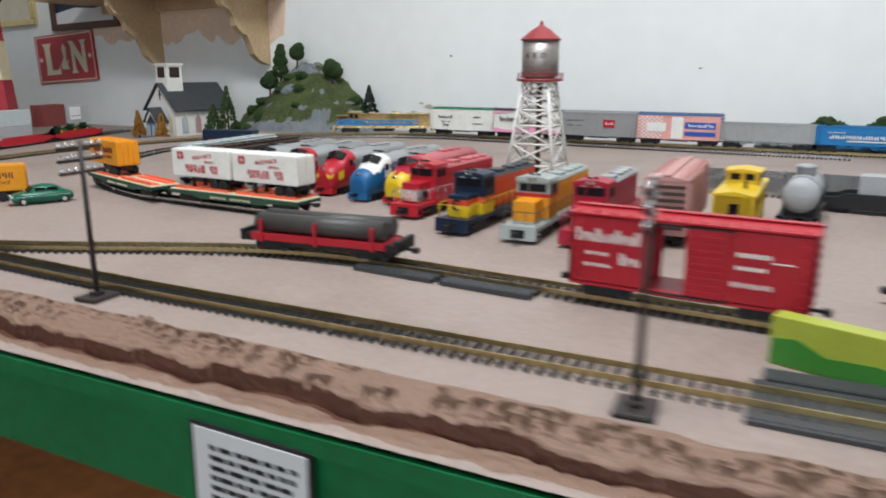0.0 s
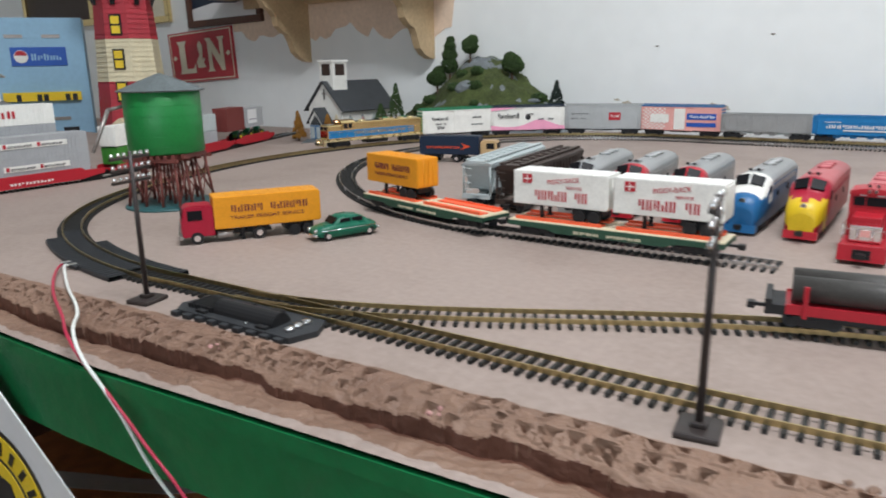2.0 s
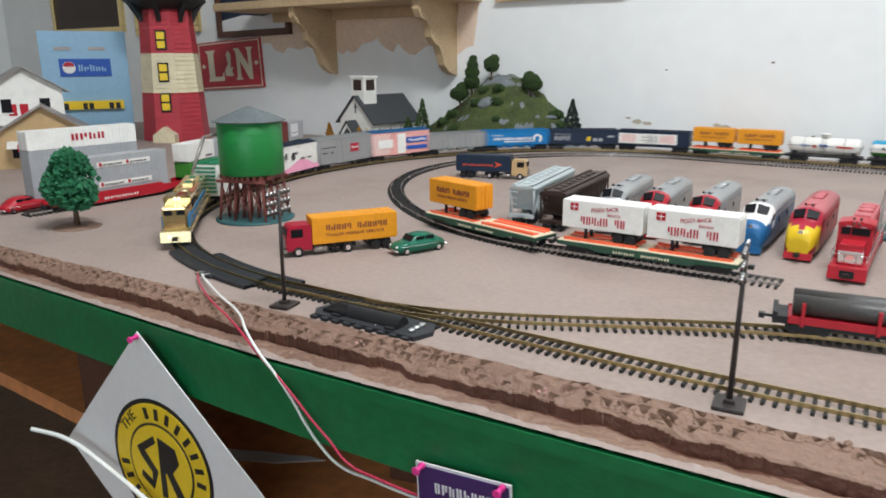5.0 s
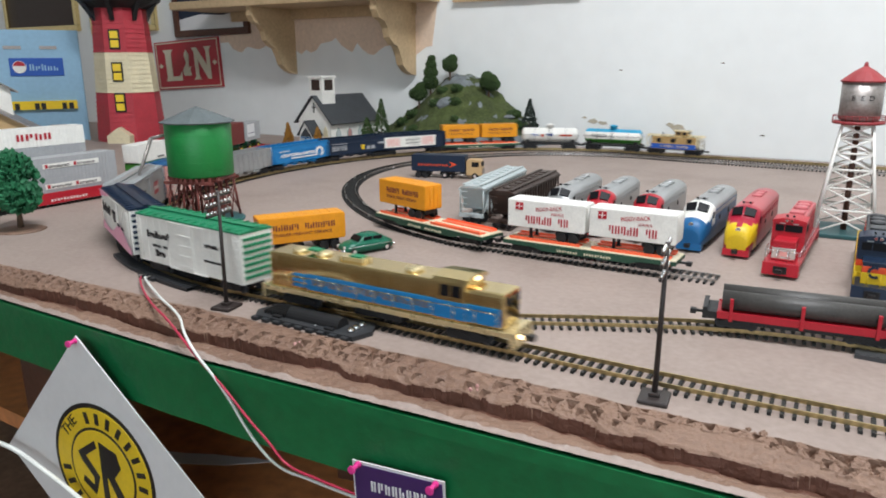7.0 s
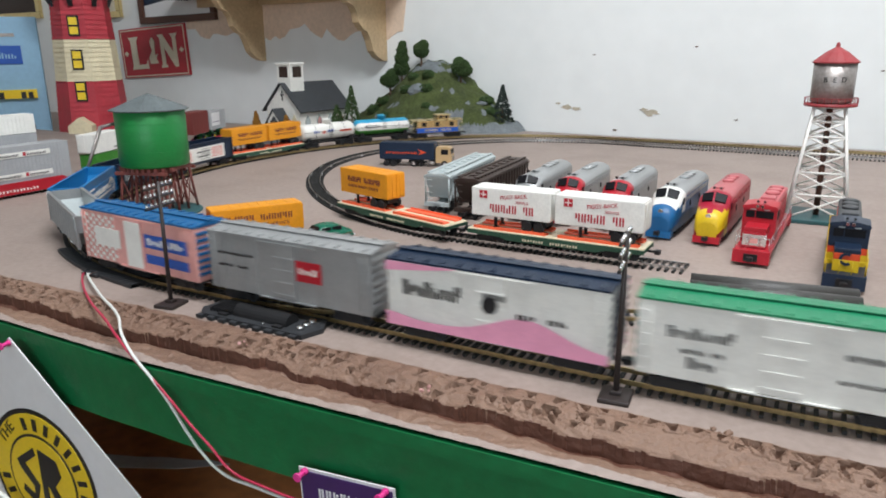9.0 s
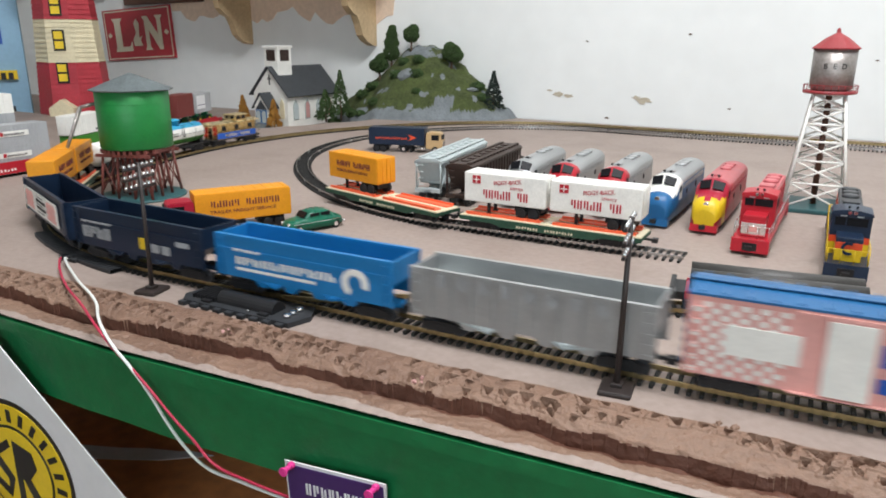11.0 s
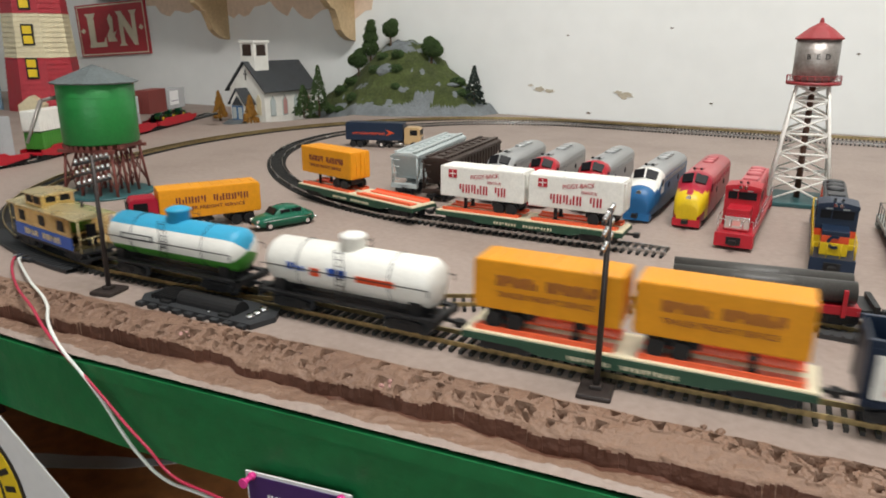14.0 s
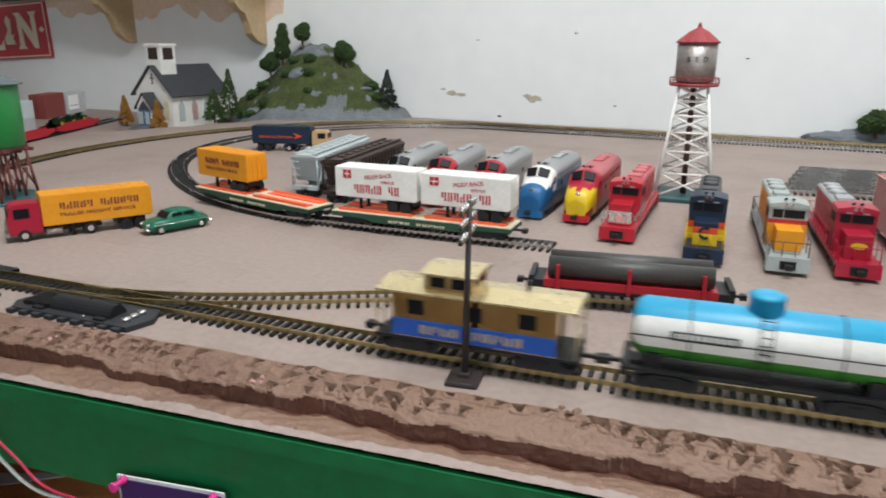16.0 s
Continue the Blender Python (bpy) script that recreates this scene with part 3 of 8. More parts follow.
def box_car(name, label, L, body, roof, ends, decal=None, door="plug", group="", open_door=False, h=0.047):
    t = thing(name, label, "boxcar", group=group)
    half, w, z0, z1 = L / 2, 0.0178, 0.0115, 0.0115 + h
    bm = bmesh.new()
    if open_door:
        g0, g1 = -0.021, 0.002
        for x0, x1 in ((-half, g0), (g1, half)):
            for s in (-1, 1):
                box(bm, x0, x1, s * w - (0.0012 if s > 0 else 0), s * w + (0.0012 if s < 0 else 0), z0, z1)
        box(bm, -half, half, -w, w, z0 - 0.002, z0 + 0.0008)
        box(bm, -half, half, -w, w, z1 - 0.0015, z1)
        for s in (-1, 1):
            box(bm, s * half - 0.0012 if s > 0 else -half, half if s > 0 else -half + 0.0012, -w, w, z0, z1)
    else:
        box(bm, -half, half, -w, w, z0, z1, bevel=0.0006)
    shell = part("body", bm, body, t)
    for i in range(int(L / 0.011)):
        x = -half + 0.006 + 0.011 * i
        if abs(x) > 0.022:
            for s in (-1, 1):
                bm = bmesh.new()
                box(bm, x - 0.0004, x + 0.0004, s * w - 0.0004, s * w + 0.0004, z0, z1 - 0.002)
                part("side_rib", bm, body, shell)
    for s in (-1, 1):
        for k in range(7):
            z = z0 + 0.005 + 0.0058 * k
            bm = bmesh.new()
            box(bm, min(s * half, s * (half + 0.0012)), max(s * half, s * (half + 0.0012)), -w + 0.002, w - 0.002, z, z + 0.003, bevel=0.0005)
            part("end_rib", bm, ends, shell)
    bm = bmesh.new()
    extrude(bm, [(-w - 0.0008, z1 - 0.0006), (w + 0.0008, z1 - 0.0006), (w + 0.0008, z1 + 0.0008), (0, z1 + 0.0032), (-w - 0.0008, z1 + 0.0008)], "x", -half - 0.0006, half + 0.0006)
    top = part("roof", bm, roof, t)
    n = int(L / 0.0115)
    for i in range(n):
        x = -half + L * (i + 0.5) / n
        bm = bmesh.new()
        box(bm, x - 0.0006, x + 0.0006, -w, w, z1 + 0.0012, z1 + 0.0024)
        part("roof_rib", bm, roof, top)
    bm = bmesh.new()
    box(bm, -half - 0.001, half + 0.001, -0.0032, 0.0032, z1 + 0.0036, z1 + 0.0043)
    part("roof_walk", bm, roof, t)
    for s in (-1, 1):
        bm = bmesh.new()
        dx0, dx1 = (0.002, 0.026) if open_door else (-0.011, 0.011)
        yy = s * (w + 0.0008)
        box(bm, dx0, dx1, yy - 0.0007, yy + 0.0007, z0 + 0.001, z1 - 0.0022)
        for k in range(9 if open_door else 4):
            z = z0 + 0.004 + ((0.0044 if open_door else 0.0098) * k)
            box(bm, dx0 + 0.001, dx1 - 0.001, yy - 0.0012, yy + 0.0012, z, z + 0.0012)
        part("door", bm, body, t)
        bm = bmesh.new()
        box(bm, -0.026, 0.03, yy - 0.001, yy + 0.001, z1 - 0.0025, z1 - 0.0016)
        box(bm, -0.026, 0.03, yy - 0.001, yy + 0.001, z0 - 0.0004, z0 + 0.0005)
        part("door_rail", bm, M["black"] if open_door else body, t)
        for x in (-half + 0.005, half - 0.005):
            ladder(t, x, s * (w + 0.0012), z0, z1 - 0.003, body)
    bm = bmesh.new()
    box(bm, -half + 0.004, half - 0.004, -0.006, 0.006, 0.008, z0)
    box(bm, -0.02, 0.02, -0.013, 0.013, 0.0075, z0)
    part("underframe", bm, M["black"], t)
    bogies(t, (-half + 0.024, half - 0.024))
    couplers(t, half)
    if decal:
        decal(t, w + 0.0005, z0, z1, half)
    return t


def decal_bars(parent, name, mats, rows, w):
    """rows: (pattern, x0, x1, z, height, material index); put on both sides."""
    for s in (-1, 1):
        bm = bmesh.new()
        for pattern, x0, x1, z, h, mi in rows:
            if s < 0:
                blocks(bm, pattern, x0, x1, z, h, s * w, mi)
            else:
                blocks(bm, pattern[::-1], -x1, -x0, z, h, s * w, mi)
        part(name, bm, mats, parent)


def panel(parent, name, mat_, x0, x1, z0, z1, w, sides=(-1, 1)):
    for s in sides:
        bm = bmesh.new()
        a, b = (x0, x1) if s < 0 else (-x1, -x0)
        box(bm, a, b, s * w - 0.0003, s * w + 0.0003, z0, z1)
        part(name, bm, mat_, parent)


def green_decal(t, w, z0, z1, half):
    decal_bars(t, "lettering", [M["ink"]], [("21121112", -half + 0.018, -half + 0.055, z0 + 0.026, 0.007, 0), ("1111011", -half + 0.026, -half + 0.05, z0 + 0.017, 0.004, 0), ("211", -half + 0.03, -half + 0.046, z0 + 0.008, 0.007, 0),
                                              ("11111", half - 0.05, half - 0.03, z0 + 0.028, 0.005, 0), ("1111111", half - 0.052, half - 0.026, z0 + 0.014, 0.0035, 0)], w + 0.0006)


def pink_decal(t, w, z0, z1, half):
    for s in (-1, 1):
        bm = bmesh.new()
        n = 30
        top = []
        for i in range(n + 1):
            x = -half + L_OF(half) * i / n
            k = i / n if s < 0 else 1 - i / n
            top.append((x, z0 + 0.0055 + 0.0150 * math.exp(-((k - 0.66) / 0.20) ** 2) + 0.004 * math.exp(-(k / 0.12) ** 2)))
        extrude(bm, [(-half, z0)] + top + [(half, z0)], "y", s * (w + 0.0015) - 0.0002, s * (w + 0.0015) + 0.0002)
        part("wave_stripe", bm, M["pink"], t, "pink curved stripe")
        bm = bmesh.new()
        e = -half if s < 0 else half
        extrude(bm, [(e, z1 - 0.0075), (e, z1 - 0.0006), (e - s * 0.055, z1 - 0.0006), (e - s * 0.030, z1 - 0.0042)], "y", s * (w + 0.0015) - 0.0002, s * (w + 0.0015) + 0.0002)
        part("corner_stripe", bm, M["pink"], t)
        bm = bmesh.new()
        rod(bm, (0.0, s * (w - 0.001), z0 + 0.026), (0.0, s * (w + 0.0018), z0 + 0.026), 0.0058, seg=18)
        part("round_picture", bm, M["ink"], t, "dark round picture")
    decal_bars(t, "lettering", [M["ink"]], [("21121112", -half + 0.014, -half + 0.06, z0 + 0.024, 0.011, 0), ("1111", -0.004, 0.012, z0 + 0.030, 0.006, 0), ("11011", half - 0.06, half - 0.025, z0 + 0.020, 0.005, 0)], w + 0.0020)


def L_OF(half):
    return 2 * half


def silver_decal(t, w, z0, z1, half):
    panel(t, "red_panel", M["red"], 0.012, 0.036, z0 + 0.018, z0 + 0.034, w + 0.0006)
    decal_bars(t, "lettering", [M["ink"], M["white"]], [("1111111", -half + 0.012, -0.03, z0 + 0.030, 0.003, 0), ("111011", -half + 0.012, -0.036, z0 + 0.020, 0.003, 0), ("2112", 0.015, 0.033, z0 + 0.024, 0.005, 1)], w + 0.001)


def check_decal(t, w, z0, z1, half):
    panel(t, "white_panel", M["white"], -half + 0.02, -0.022, z0 + 0.015, z0 + 0.032, w + 0.0005)
    panel(t, "door_panel", M["white"], -0.011, 0.011, z0 + 0.002, z1 - 0.004, w + 0.0022)
    panel(t, "blue_panel", M["royal"], 0.014, half - 0.008, z0 + 0.022, z0 + 0.034, w + 0.0005)
    panel(t, "blue_stripe", M["royal"], 0.014, half - 0.008, z0 + 0.008, z0 + 0.016, w + 0.0005)
    decal_bars(t, "lettering", [M["white"]], [("21121221", 0.018, half - 0.012, z0 + 0.025, 0.006, 0)], w + 0.0009)
    for s in (-1, 1):
        bm = bmesh.new()
        for i in range(10):
            for k in range(12):
                if (i + k) % 2 == 0:
                    a = -half + 0.003 + 0.0048 * i
                    a, b = (a, a + 0.0044) if s < 0 else (-a - 0.0044, -a)
                    box(bm, a, b, s * (w + 0.0002) - 0.0001, s * (w + 0.0002) + 0.0001, z0 + 0.002 + 0.0035 * k, z0 + 0.005 + 0.0035 * k)
        part("check_pattern", bm, M["white"], t)


def hopper_car(name, label, L, body, inside, decal=None, gondola=False, group="", h=0.033):
    t = thing(name, label, "hopper car" if not gondola else "gondola car", group=group)
    half, w, z0, z1 = L / 2, 0.0176, 0.0125 if gondola else 0.014, 0.0135 + h
    bm = bmesh.new()
    for s in (-1, 1):
        box(bm, -half, half, min(s * w, s * (w - 0.0014)), max(s * w, s * (w - 0.0014)), z0, z1)
        box(bm, -half - 0.0006, half + 0.0006, min(s * (w - 0.002), s * (w + 0.0012)), max(s * (w - 0.002), s * (w + 0.0012)), z1 - 0.0012, z1 + 0.0006)
        n = int(L / 0.0135) if body is M["silver"] else 1
        if n == 1 and not gondola:
            box(bm, -half, half, min(s * w, s * (w + 0.0009)), max(s * w, s * (w + 0.0009)), z1 - 0.0112, z1 - 0.0100)
        for i in range(n + 1):
            x = -half + L * i / n
            box(bm, x - 0.0008, x + 0.0008, min(s * w, s * (w + 0.0011)), max(s * w, s * (w + 0.0011)), z0, z1)
    for s in (-1, 1):
        zb = z0 if gondola else z0 + 0.016
        box(bm, min(s * half, s * (half - 0.0014)), max(s * half, s * (half - 0.0014)), -w, w, zb, z1)
    part("body", bm, body, t)
    bm = bmesh.new()
    if gondola:
        box(bm, -half, half, -w + 0.001, w - 0.001, z0 - 0.0005, z0 + 0.0012)
    else:
        pts = [(-half + 0.001, z0 + 0.022), (-half * 0.62, z0 + 0.001), (-half * 0.3, z0 - 0.004), (-half * 0.1, z0 + 0.008), (half * 0.1, z0 + 0.008), (half * 0.3, z0 - 0.004), (half * 0.62, z0 + 0.001), (half - 0.001, z0 + 0.022)]
        extrude(bm, pts + [(x, z - 0.0012) for x, z in reversed(pts)], "y", -w + 0.001, w - 0.001)
    part("slope_sheet", bm, inside, t)
    bm = bmesh.new()
    if not gondola:
        for i in range(4):
            x = -half * 0.5 + half * i / 3
            extrude(bm, [(x - 0.010, z0 + 0.001), (x + 0.010, z0 + 0.001), (x + 0.004, z0 - 0.007), (x - 0.004, z0 - 0.007)], "y", -0.013, 0.013)
    box(bm, -half + 0.003, half - 0.003, -0.004, 0.004, 0.009, 0.0125)
    part("outlet", bm, body if not gondola else M["black"], t)
    for s in (-1, 1):
        for x in (-half + 0.004, half - 0.004):
            ladder(t, x, s * (w + 0.0013), z0, z1, body, n=5)
    bogies(t, (-half + 0.02, half - 0.02))
    couplers(t, half)
    if decal:
        decal(t, w + 0.0014, z0, z1, half)
    return t


def grey_hop_decal(t, w, z0, z1, half):
    decal_bars(t, "side_patch", [M["grey"]], [("2020202020202020", -half + 0.02, half - 0.02, z0 + 0.022, 0.008, 0)], w)


def blue_hop_decal(t, w, z0, z1, half):
    decal_bars(t, "lettering", [M["white"]], [("111111", -half + 0.018, -half + 0.045, z0 + 0.021, 0.003, 0), ("22222222222", -half + 0.02, half - 0.045, z0 + 0.011, 0.006, 0), ("1", -half + 0.02, half - 0.035, z0 + 0.0065, 0.003, 0)], w)
    for s in (-1, 1):
        bm = bmesh.new()
        x = (half - 0.03) * (1 if s < 0 else -1)
        for a in range(10):
            f0, f1 = radians(-20 + 26 * a), radians(-20 + 26 * (a + 1))
            extrude(bm, [(x + 0.006 * math.cos(f0), z0 + 0.013 + 0.006 * math.sin(f0)), (x + 0.0115 * math.cos(f0), z0 + 0.013 + 0.0105 * math.sin(f0)), (x + 0.0115 * math.cos(f1), z0 + 0.013 + 0.0105 * math.sin(f1)), (x + 0.006 * math.cos(f1), z0 + 0.013 + 0.006 * math.sin(f1))], "y", s * w - 0.0003, s * w + 0.0003)
        part("emblem", bm, M["white"], t)


def navy_hop_decal(t, w, z0, z1, half):
    decal_bars(t, "lettering", [M["grey"], M["yellow"]], [("2222", -half + 0.012, -half + 0.05, z0 + 0.008, 0.010, 0), ("11111111", -half + 0.012, -half + 0.052, z0 + 0.021, 0.003, 0), ("1", 0.006, 0.018, z0 + 0.007, 0.014, 1), ("22", 0.02, 0.045, z0 + 0.006, 0.007, 0), ("1", 0.05, 0.07, z0 + 0.015, 0.006, 0)], w)


def gon_decal(t, w, z0, z1, half):
    zb = z0 + 0.005
    panel(t, "white_panel", M["white"], -half + 0.004, half - 0.026, zb, zb + 0.0225, w + 0.0003)
    for s in (-1, 1):
        for x0, n in ((-half + 0.010, 11), (0.016, 11)):
            bm = bmesh.new()
            for i in range(n):
                for k in range(6):
                    if (i + k) % 2 == 0:
                        x, z = -s * (x0 + 0.0029 * i), zb + 0.0025 + 0.0029 * k
                        box(bm, min(x, x - s * 0.0029), max(x, x - s * 0.0029), s * (w + 0.0008) - 0.0003, s * (w + 0.0008) + 0.0003, z, z + 0.0029)
            part("check_patch", bm, M["palepink"], t, "pale pink checked patch")
    decal_bars(t, "lettering", [M["ink"]], [("1", -0.0245, 0.0125, zb + 0.0030, 0.0009, 0), ("2222222", -0.0235, 0.0115, zb + 0.0062, 0.0030, 0), ("1", -0.0245, 0.0125, zb + 0.0108, 0.0009, 0), ("2222222", -0.0235, 0.0115, zb + 0.0134, 0.0030, 0), ("1", -0.0245, 0.0125, zb + 0.0184, 0.0009, 0)], w + 0.0008)


def trailer(parent_label, L, body, ink, group="", style="two"):
    t = thing("semi_trailer", parent_label, "trailer", group=group)
    half, w, z0, z1 = L / 2, 0.0142, 0.0125, 0.0425
    bm = bmesh.new()
    box(bm, -half, half, -w, w, z0, z1, bevel=0.0012)
    part("body", bm, body, t)
    bm = bmesh.new()
    for k in range(2):
        y = -w + 0.0008 + k * w
        box(bm, -half - 0.0008, -half + 0.0002, y, y + w - 0.0014, z0 + 0.002, z1 - 0.002)
    for y in (-0.006, 0.006):
        rod(bm, (-half - 0.001, y, z0 + 0.002), (-half - 0.001, y, z1 - 0.002), 0.0004, seg=5)
    part("rear_door", bm, body, t)
    bm = bmesh.new()
    for i in range(int(L / 0.01)):
        x = -half + 0.005 + 0.01 * i
        box(bm, x - 0.0003, x + 0.0003, -w + 0.001, w - 0.001, z1 - 0.0001, z1 + 0.0004)
    part("roof_bow", bm, body, t)
    bm = bmesh.new()
    for y in (-0.008, 0.008):
        box(bm, half - 0.027, half - 0.024, y - 0.001, y + 0.001, 0.0004, z0)
        box(bm, half - 0.028, half - 0.023, y - 0.002, y + 0.002, 0.0, 0.0008)
    rod(bm, (half - 0.0255, -0.008, 0.006), (half - 0.0255, 0.008, 0.006), 0.0005, seg=5)
    part("landing_leg", bm, M["black"], t)
    bm = bmesh.new()
    box(bm, -half + 0.006, -half + 0.034, -0.008, 0.008, 0.006, z0)
    part("subframe", bm, M["black"], t)
    for x in (-half + 0.012, -half + 0.025):
        for s in (-1, 1):
            bm = bmesh.new()
            rod(bm, (x, s * 0.0085, 0.0055), (x, s * 0.0142, 0.0055), 0.0055, seg=16)
            rod(bm, (x, s * 0.0138, 0.0055), (x, s * 0.0146, 0.0055), 0.0025, seg=10)
            part("wheel", bm, M["black"], t)
    if style == "two":
        decal_bars(t, "lettering", [ink], [("222220222222", -half + 0.014, half - 0.012, z0 + 0.015, 0.0065, 0)], w + 0.0002)
        for s in (-1, 1):
            words("lettering", "TRAILER FREIGHT SERVICE", 0.0034, ink, t, Matrix.Translation((0.0005 * s, 0, z0 + 0.0098)) @ side(s * (w + 0.0002), s), width=L - 0.03)
    elif style == "red":
        decal_bars(t, "lettering", [ink], [("22222022", -half + 0.02, half - 0.018, z0 + 0.005, 0.0085, 0)], w + 0.0002)
        for s in (-1, 1):
            mm = side(s * (w + 0.0002), s)
            words("lettering", "PIGGY-BACK", 0.0042, ink, t, Matrix.Translation((-0.004 * s, 0, z0 + 0.0225)) @ mm @ pose(0, 0, 0, 0, 0, 8), width=0.03)
            words("lettering", "SERVICE", 0.0026, ink, t, Matrix.Translation((-0.014 * s, 0, z0 + 0.0172)) @ mm, width=0.014)
            bm = bmesh.new()
            x = -s * -(half - 0.014)
            box(bm, x - 0.0045, x + 0.0045, s * (w + 0.0002) - 0.0003, s * (w + 0.0002) + 0.0003, z0 + 0.019, z0 + 0.027)
            part("emblem", bm, ink, t)
            bm = bmesh.new()
            y = s * (w + 0.0006)
            box(bm, x - 0.0035, x + 0.0035, y - 0.0002, y + 0.0002, z0 + 0.0226, z0 + 0.0234)
            box(bm, x - 0.0004, x + 0.0004, y - 0.0002, y + 0.0002, z0 + 0.0198, z0 + 0.0262)
            part("emblem_cross", bm, body, t)
    else:
        decal_bars(t, "lettering", [ink], [("1111111111", -half + 0.012, half - 0.03, z0 + 0.010, 0.0055, 0)], w + 0.0002)
        for s in (-1, 1):
            bm = bmesh.new()
            x = half - 0.03
            extrude(bm, [(x, z0 + 0.008), (x + 0.016, z0 + 0.0135), (x, z0 + 0.019), (x + 0.006, z0 + 0.0135)] if s < 0 else [(-x, z0 + 0.008), (-x - 0.016, z0 + 0.0135), (-x, z0 + 0.019), (-x - 0.006, z0 + 0.0135)], "y", s * (w + 0.0002) - 0.0002, s * (w + 0.0002) + 0.0002)
            part("arrow", bm, ink, t)
    return t


def flat_car(L, label, group=""):
    t = thing("piggyback_flatcar", label, "flatcar", group=group)
    half, w = L / 2, 0.0172
    bm = bmesh.new()
    for s in (-1, 1):
        pts = [(-half, 0.0095), (-half, 0.0135), (half, 0.0135), (half, 0.0095), (half * 0.62, 0.009), (half * 0.5, 0.006), (-half * 0.5, 0.006), (-half * 0.62, 0.009)]
        extrude(bm, pts, "y", s * w - 0.0008, s * w + 0.0008)
    box(bm, -half, half, -w, w, 0.0105, 0.0133)
    n = 12
    for i in range(n):
        x = -half + L * (i + 0.5) / n
        for s in (-1, 1):
            box(bm, x - 0.0009, x + 0.0009, s * w - 0.0014, s * w + 0.0014, 0.010, 0.0128)
    part("frame", bm, M["deckgreen"], t)
    bm = bmesh.new()
    box(bm, -half + 0.0005, half - 0.0005, -w - 0.0004, w + 0.0004, 0.0135, 0.0146, bevel=0.0003)
    for i in range(int(L / 0.004)):
        x = -half + 0.003 + 0.004 * i
        if x < half - 0.002:
            box(bm, x, x + 0.0032, -w, w, 0.0146, 0.0149)
    part("deck", bm, M["cream"], t)
    for c in (-half * 0.5, half * 0.5):
        for s in (-1, 1):
            bm = bmesh.new()
            box(bm, c - half * 0.43, c + half * 0.43, min(s * 0.0045, s * 0.0135), max(s * 0.0045, s * 0.0135), 0.0149, 0.0162)
            box(bm, c - half * 0.43, c + half * 0.43, min(s * 0.0135, s * 0.015), max(s * 0.0135, s * 0.015), 0.0149, 0.0178)
            part("trailer_ramp", bm, M["deck_orange"], t, "orange trailer guide rail")
    decal_bars(t, "lettering", [M["cream"]], [("1111011111", -0.03, 0.03, 0.0075, 0.0035, 0)], w + 0.001)
    bogies(t, (-half + 0.025, half - 0.025))
    couplers(t, half)
    return t


def tank_car(name, label, L, bands, dome_mat, decal=None):
    """bands: (angle from, angle to, material) round the barrel, 90 being the top."""
    t = thing(name, label, "tank car", group="moving freight train")
    half, r, zc = L / 2, 0.0162, 0.0325
    for a0, a1, mt, lab in bands:
        bm = bmesh.new()
        prof = [(-half, 0.55), (-half + 0.002, 0.85), (-half + 0.006, 1.0), (half - 0.006, 1.0), (half - 0.002, 0.85), (half, 0.55)]
        n = max(3, int((a1 - a0) / 9))
        rings = []
        for x, k in prof:
            rings.append([bm.verts.new((x, r * k * math.cos(radians(a0 + (a1 - a0) * i / n)), zc + r * k * math.sin(radians(a0 + (a1 - a0) * i / n)))) for i in range(n + 1)])
        for k in range(len(rings) - 1):
            for i in range(n):
                bm.faces.new((rings[k][i], rings[k][i + 1], rings[k + 1][i + 1], rings[k + 1][i])).smooth = True
        for ring, x in ((rings[0], -half - 0.0008), (rings[-1], half + 0.0008)):
            c = bm.verts.new((x, 0, zc))
            for i in range(n):
                bm.faces.new((ring[i], ring[i + 1], c)).smooth = True
        part("barrel_band", bm, mt, t, lab)
    bm = bmesh.new()
    lathe(bm, [(0.0085, zc + r - 0.003), (0.0085, zc + r + 0.006), (0.0092, zc + r + 0.0062), (0.0092, zc + r + 0.0078), (0.006, zc + r + 0.0092), (0.002, zc + r + 0.0098)], seg=20)
    part("dome", bm, dome_mat, t)
    bm = bmesh.new()
    for x in (-half * 0.55, half * 0.55):
        n = 24
        for i in range(n):
            a, b = 2 * math.pi * i / n, 2 * math.pi * (i + 1) / n
            rod(bm, (x, (r + 0.0003) * math.cos(a), zc + (r + 0.0003) * math.sin(a)), (x, (r + 0.0003) * math.cos(b), zc + (r + 0.0003) * math.sin(b)), 0.0004, seg=4)
    part("strap", bm, M["charcoal"], t)
    bm = bmesh.new()
    box(bm, -half - 0.004, half + 0.004, -0.006, 0.006, 0.0095, 0.0135)
    for s in (-1, 1):
        box(bm, -half - 0.004, half + 0.004, min(s * 0.0135, s * 0.0178), max(s * 0.0135, s * 0.0178), 0.0125, 0.0142)
    for x in (-half + 0.012, half - 0.012):
        box(bm, x - 0.004, x + 0.004, -0.0135, 0.0135, 0.0125, 0.022)
    for s in (-1, 1):
        box(bm, s * (half + 0.002) - 0.002, s * (half + 0.002) + 0.002, -0.0175, 0.0175, 0.0095, 0.0142)
    part("frame", bm, M["black"], t)
    for s in (-1, 1):
        railing(t, [(-half, s * (r + 0.0022), zc + 0.001), (0, s * (r + 0.0022), zc + 0.001), (half, s * (r + 0.0022), zc + 0.001)], M["black"], 0.004)
        ladder(t, 0, s * (r + 0.0014), 0.015, zc + r + 0.002, M["black"], n=8)
    bogies(t, (-half + 0.02, half - 0.02))
    couplers(t, half + 0.004)
    if decal:
        decal(t, r, zc, half)
    return t


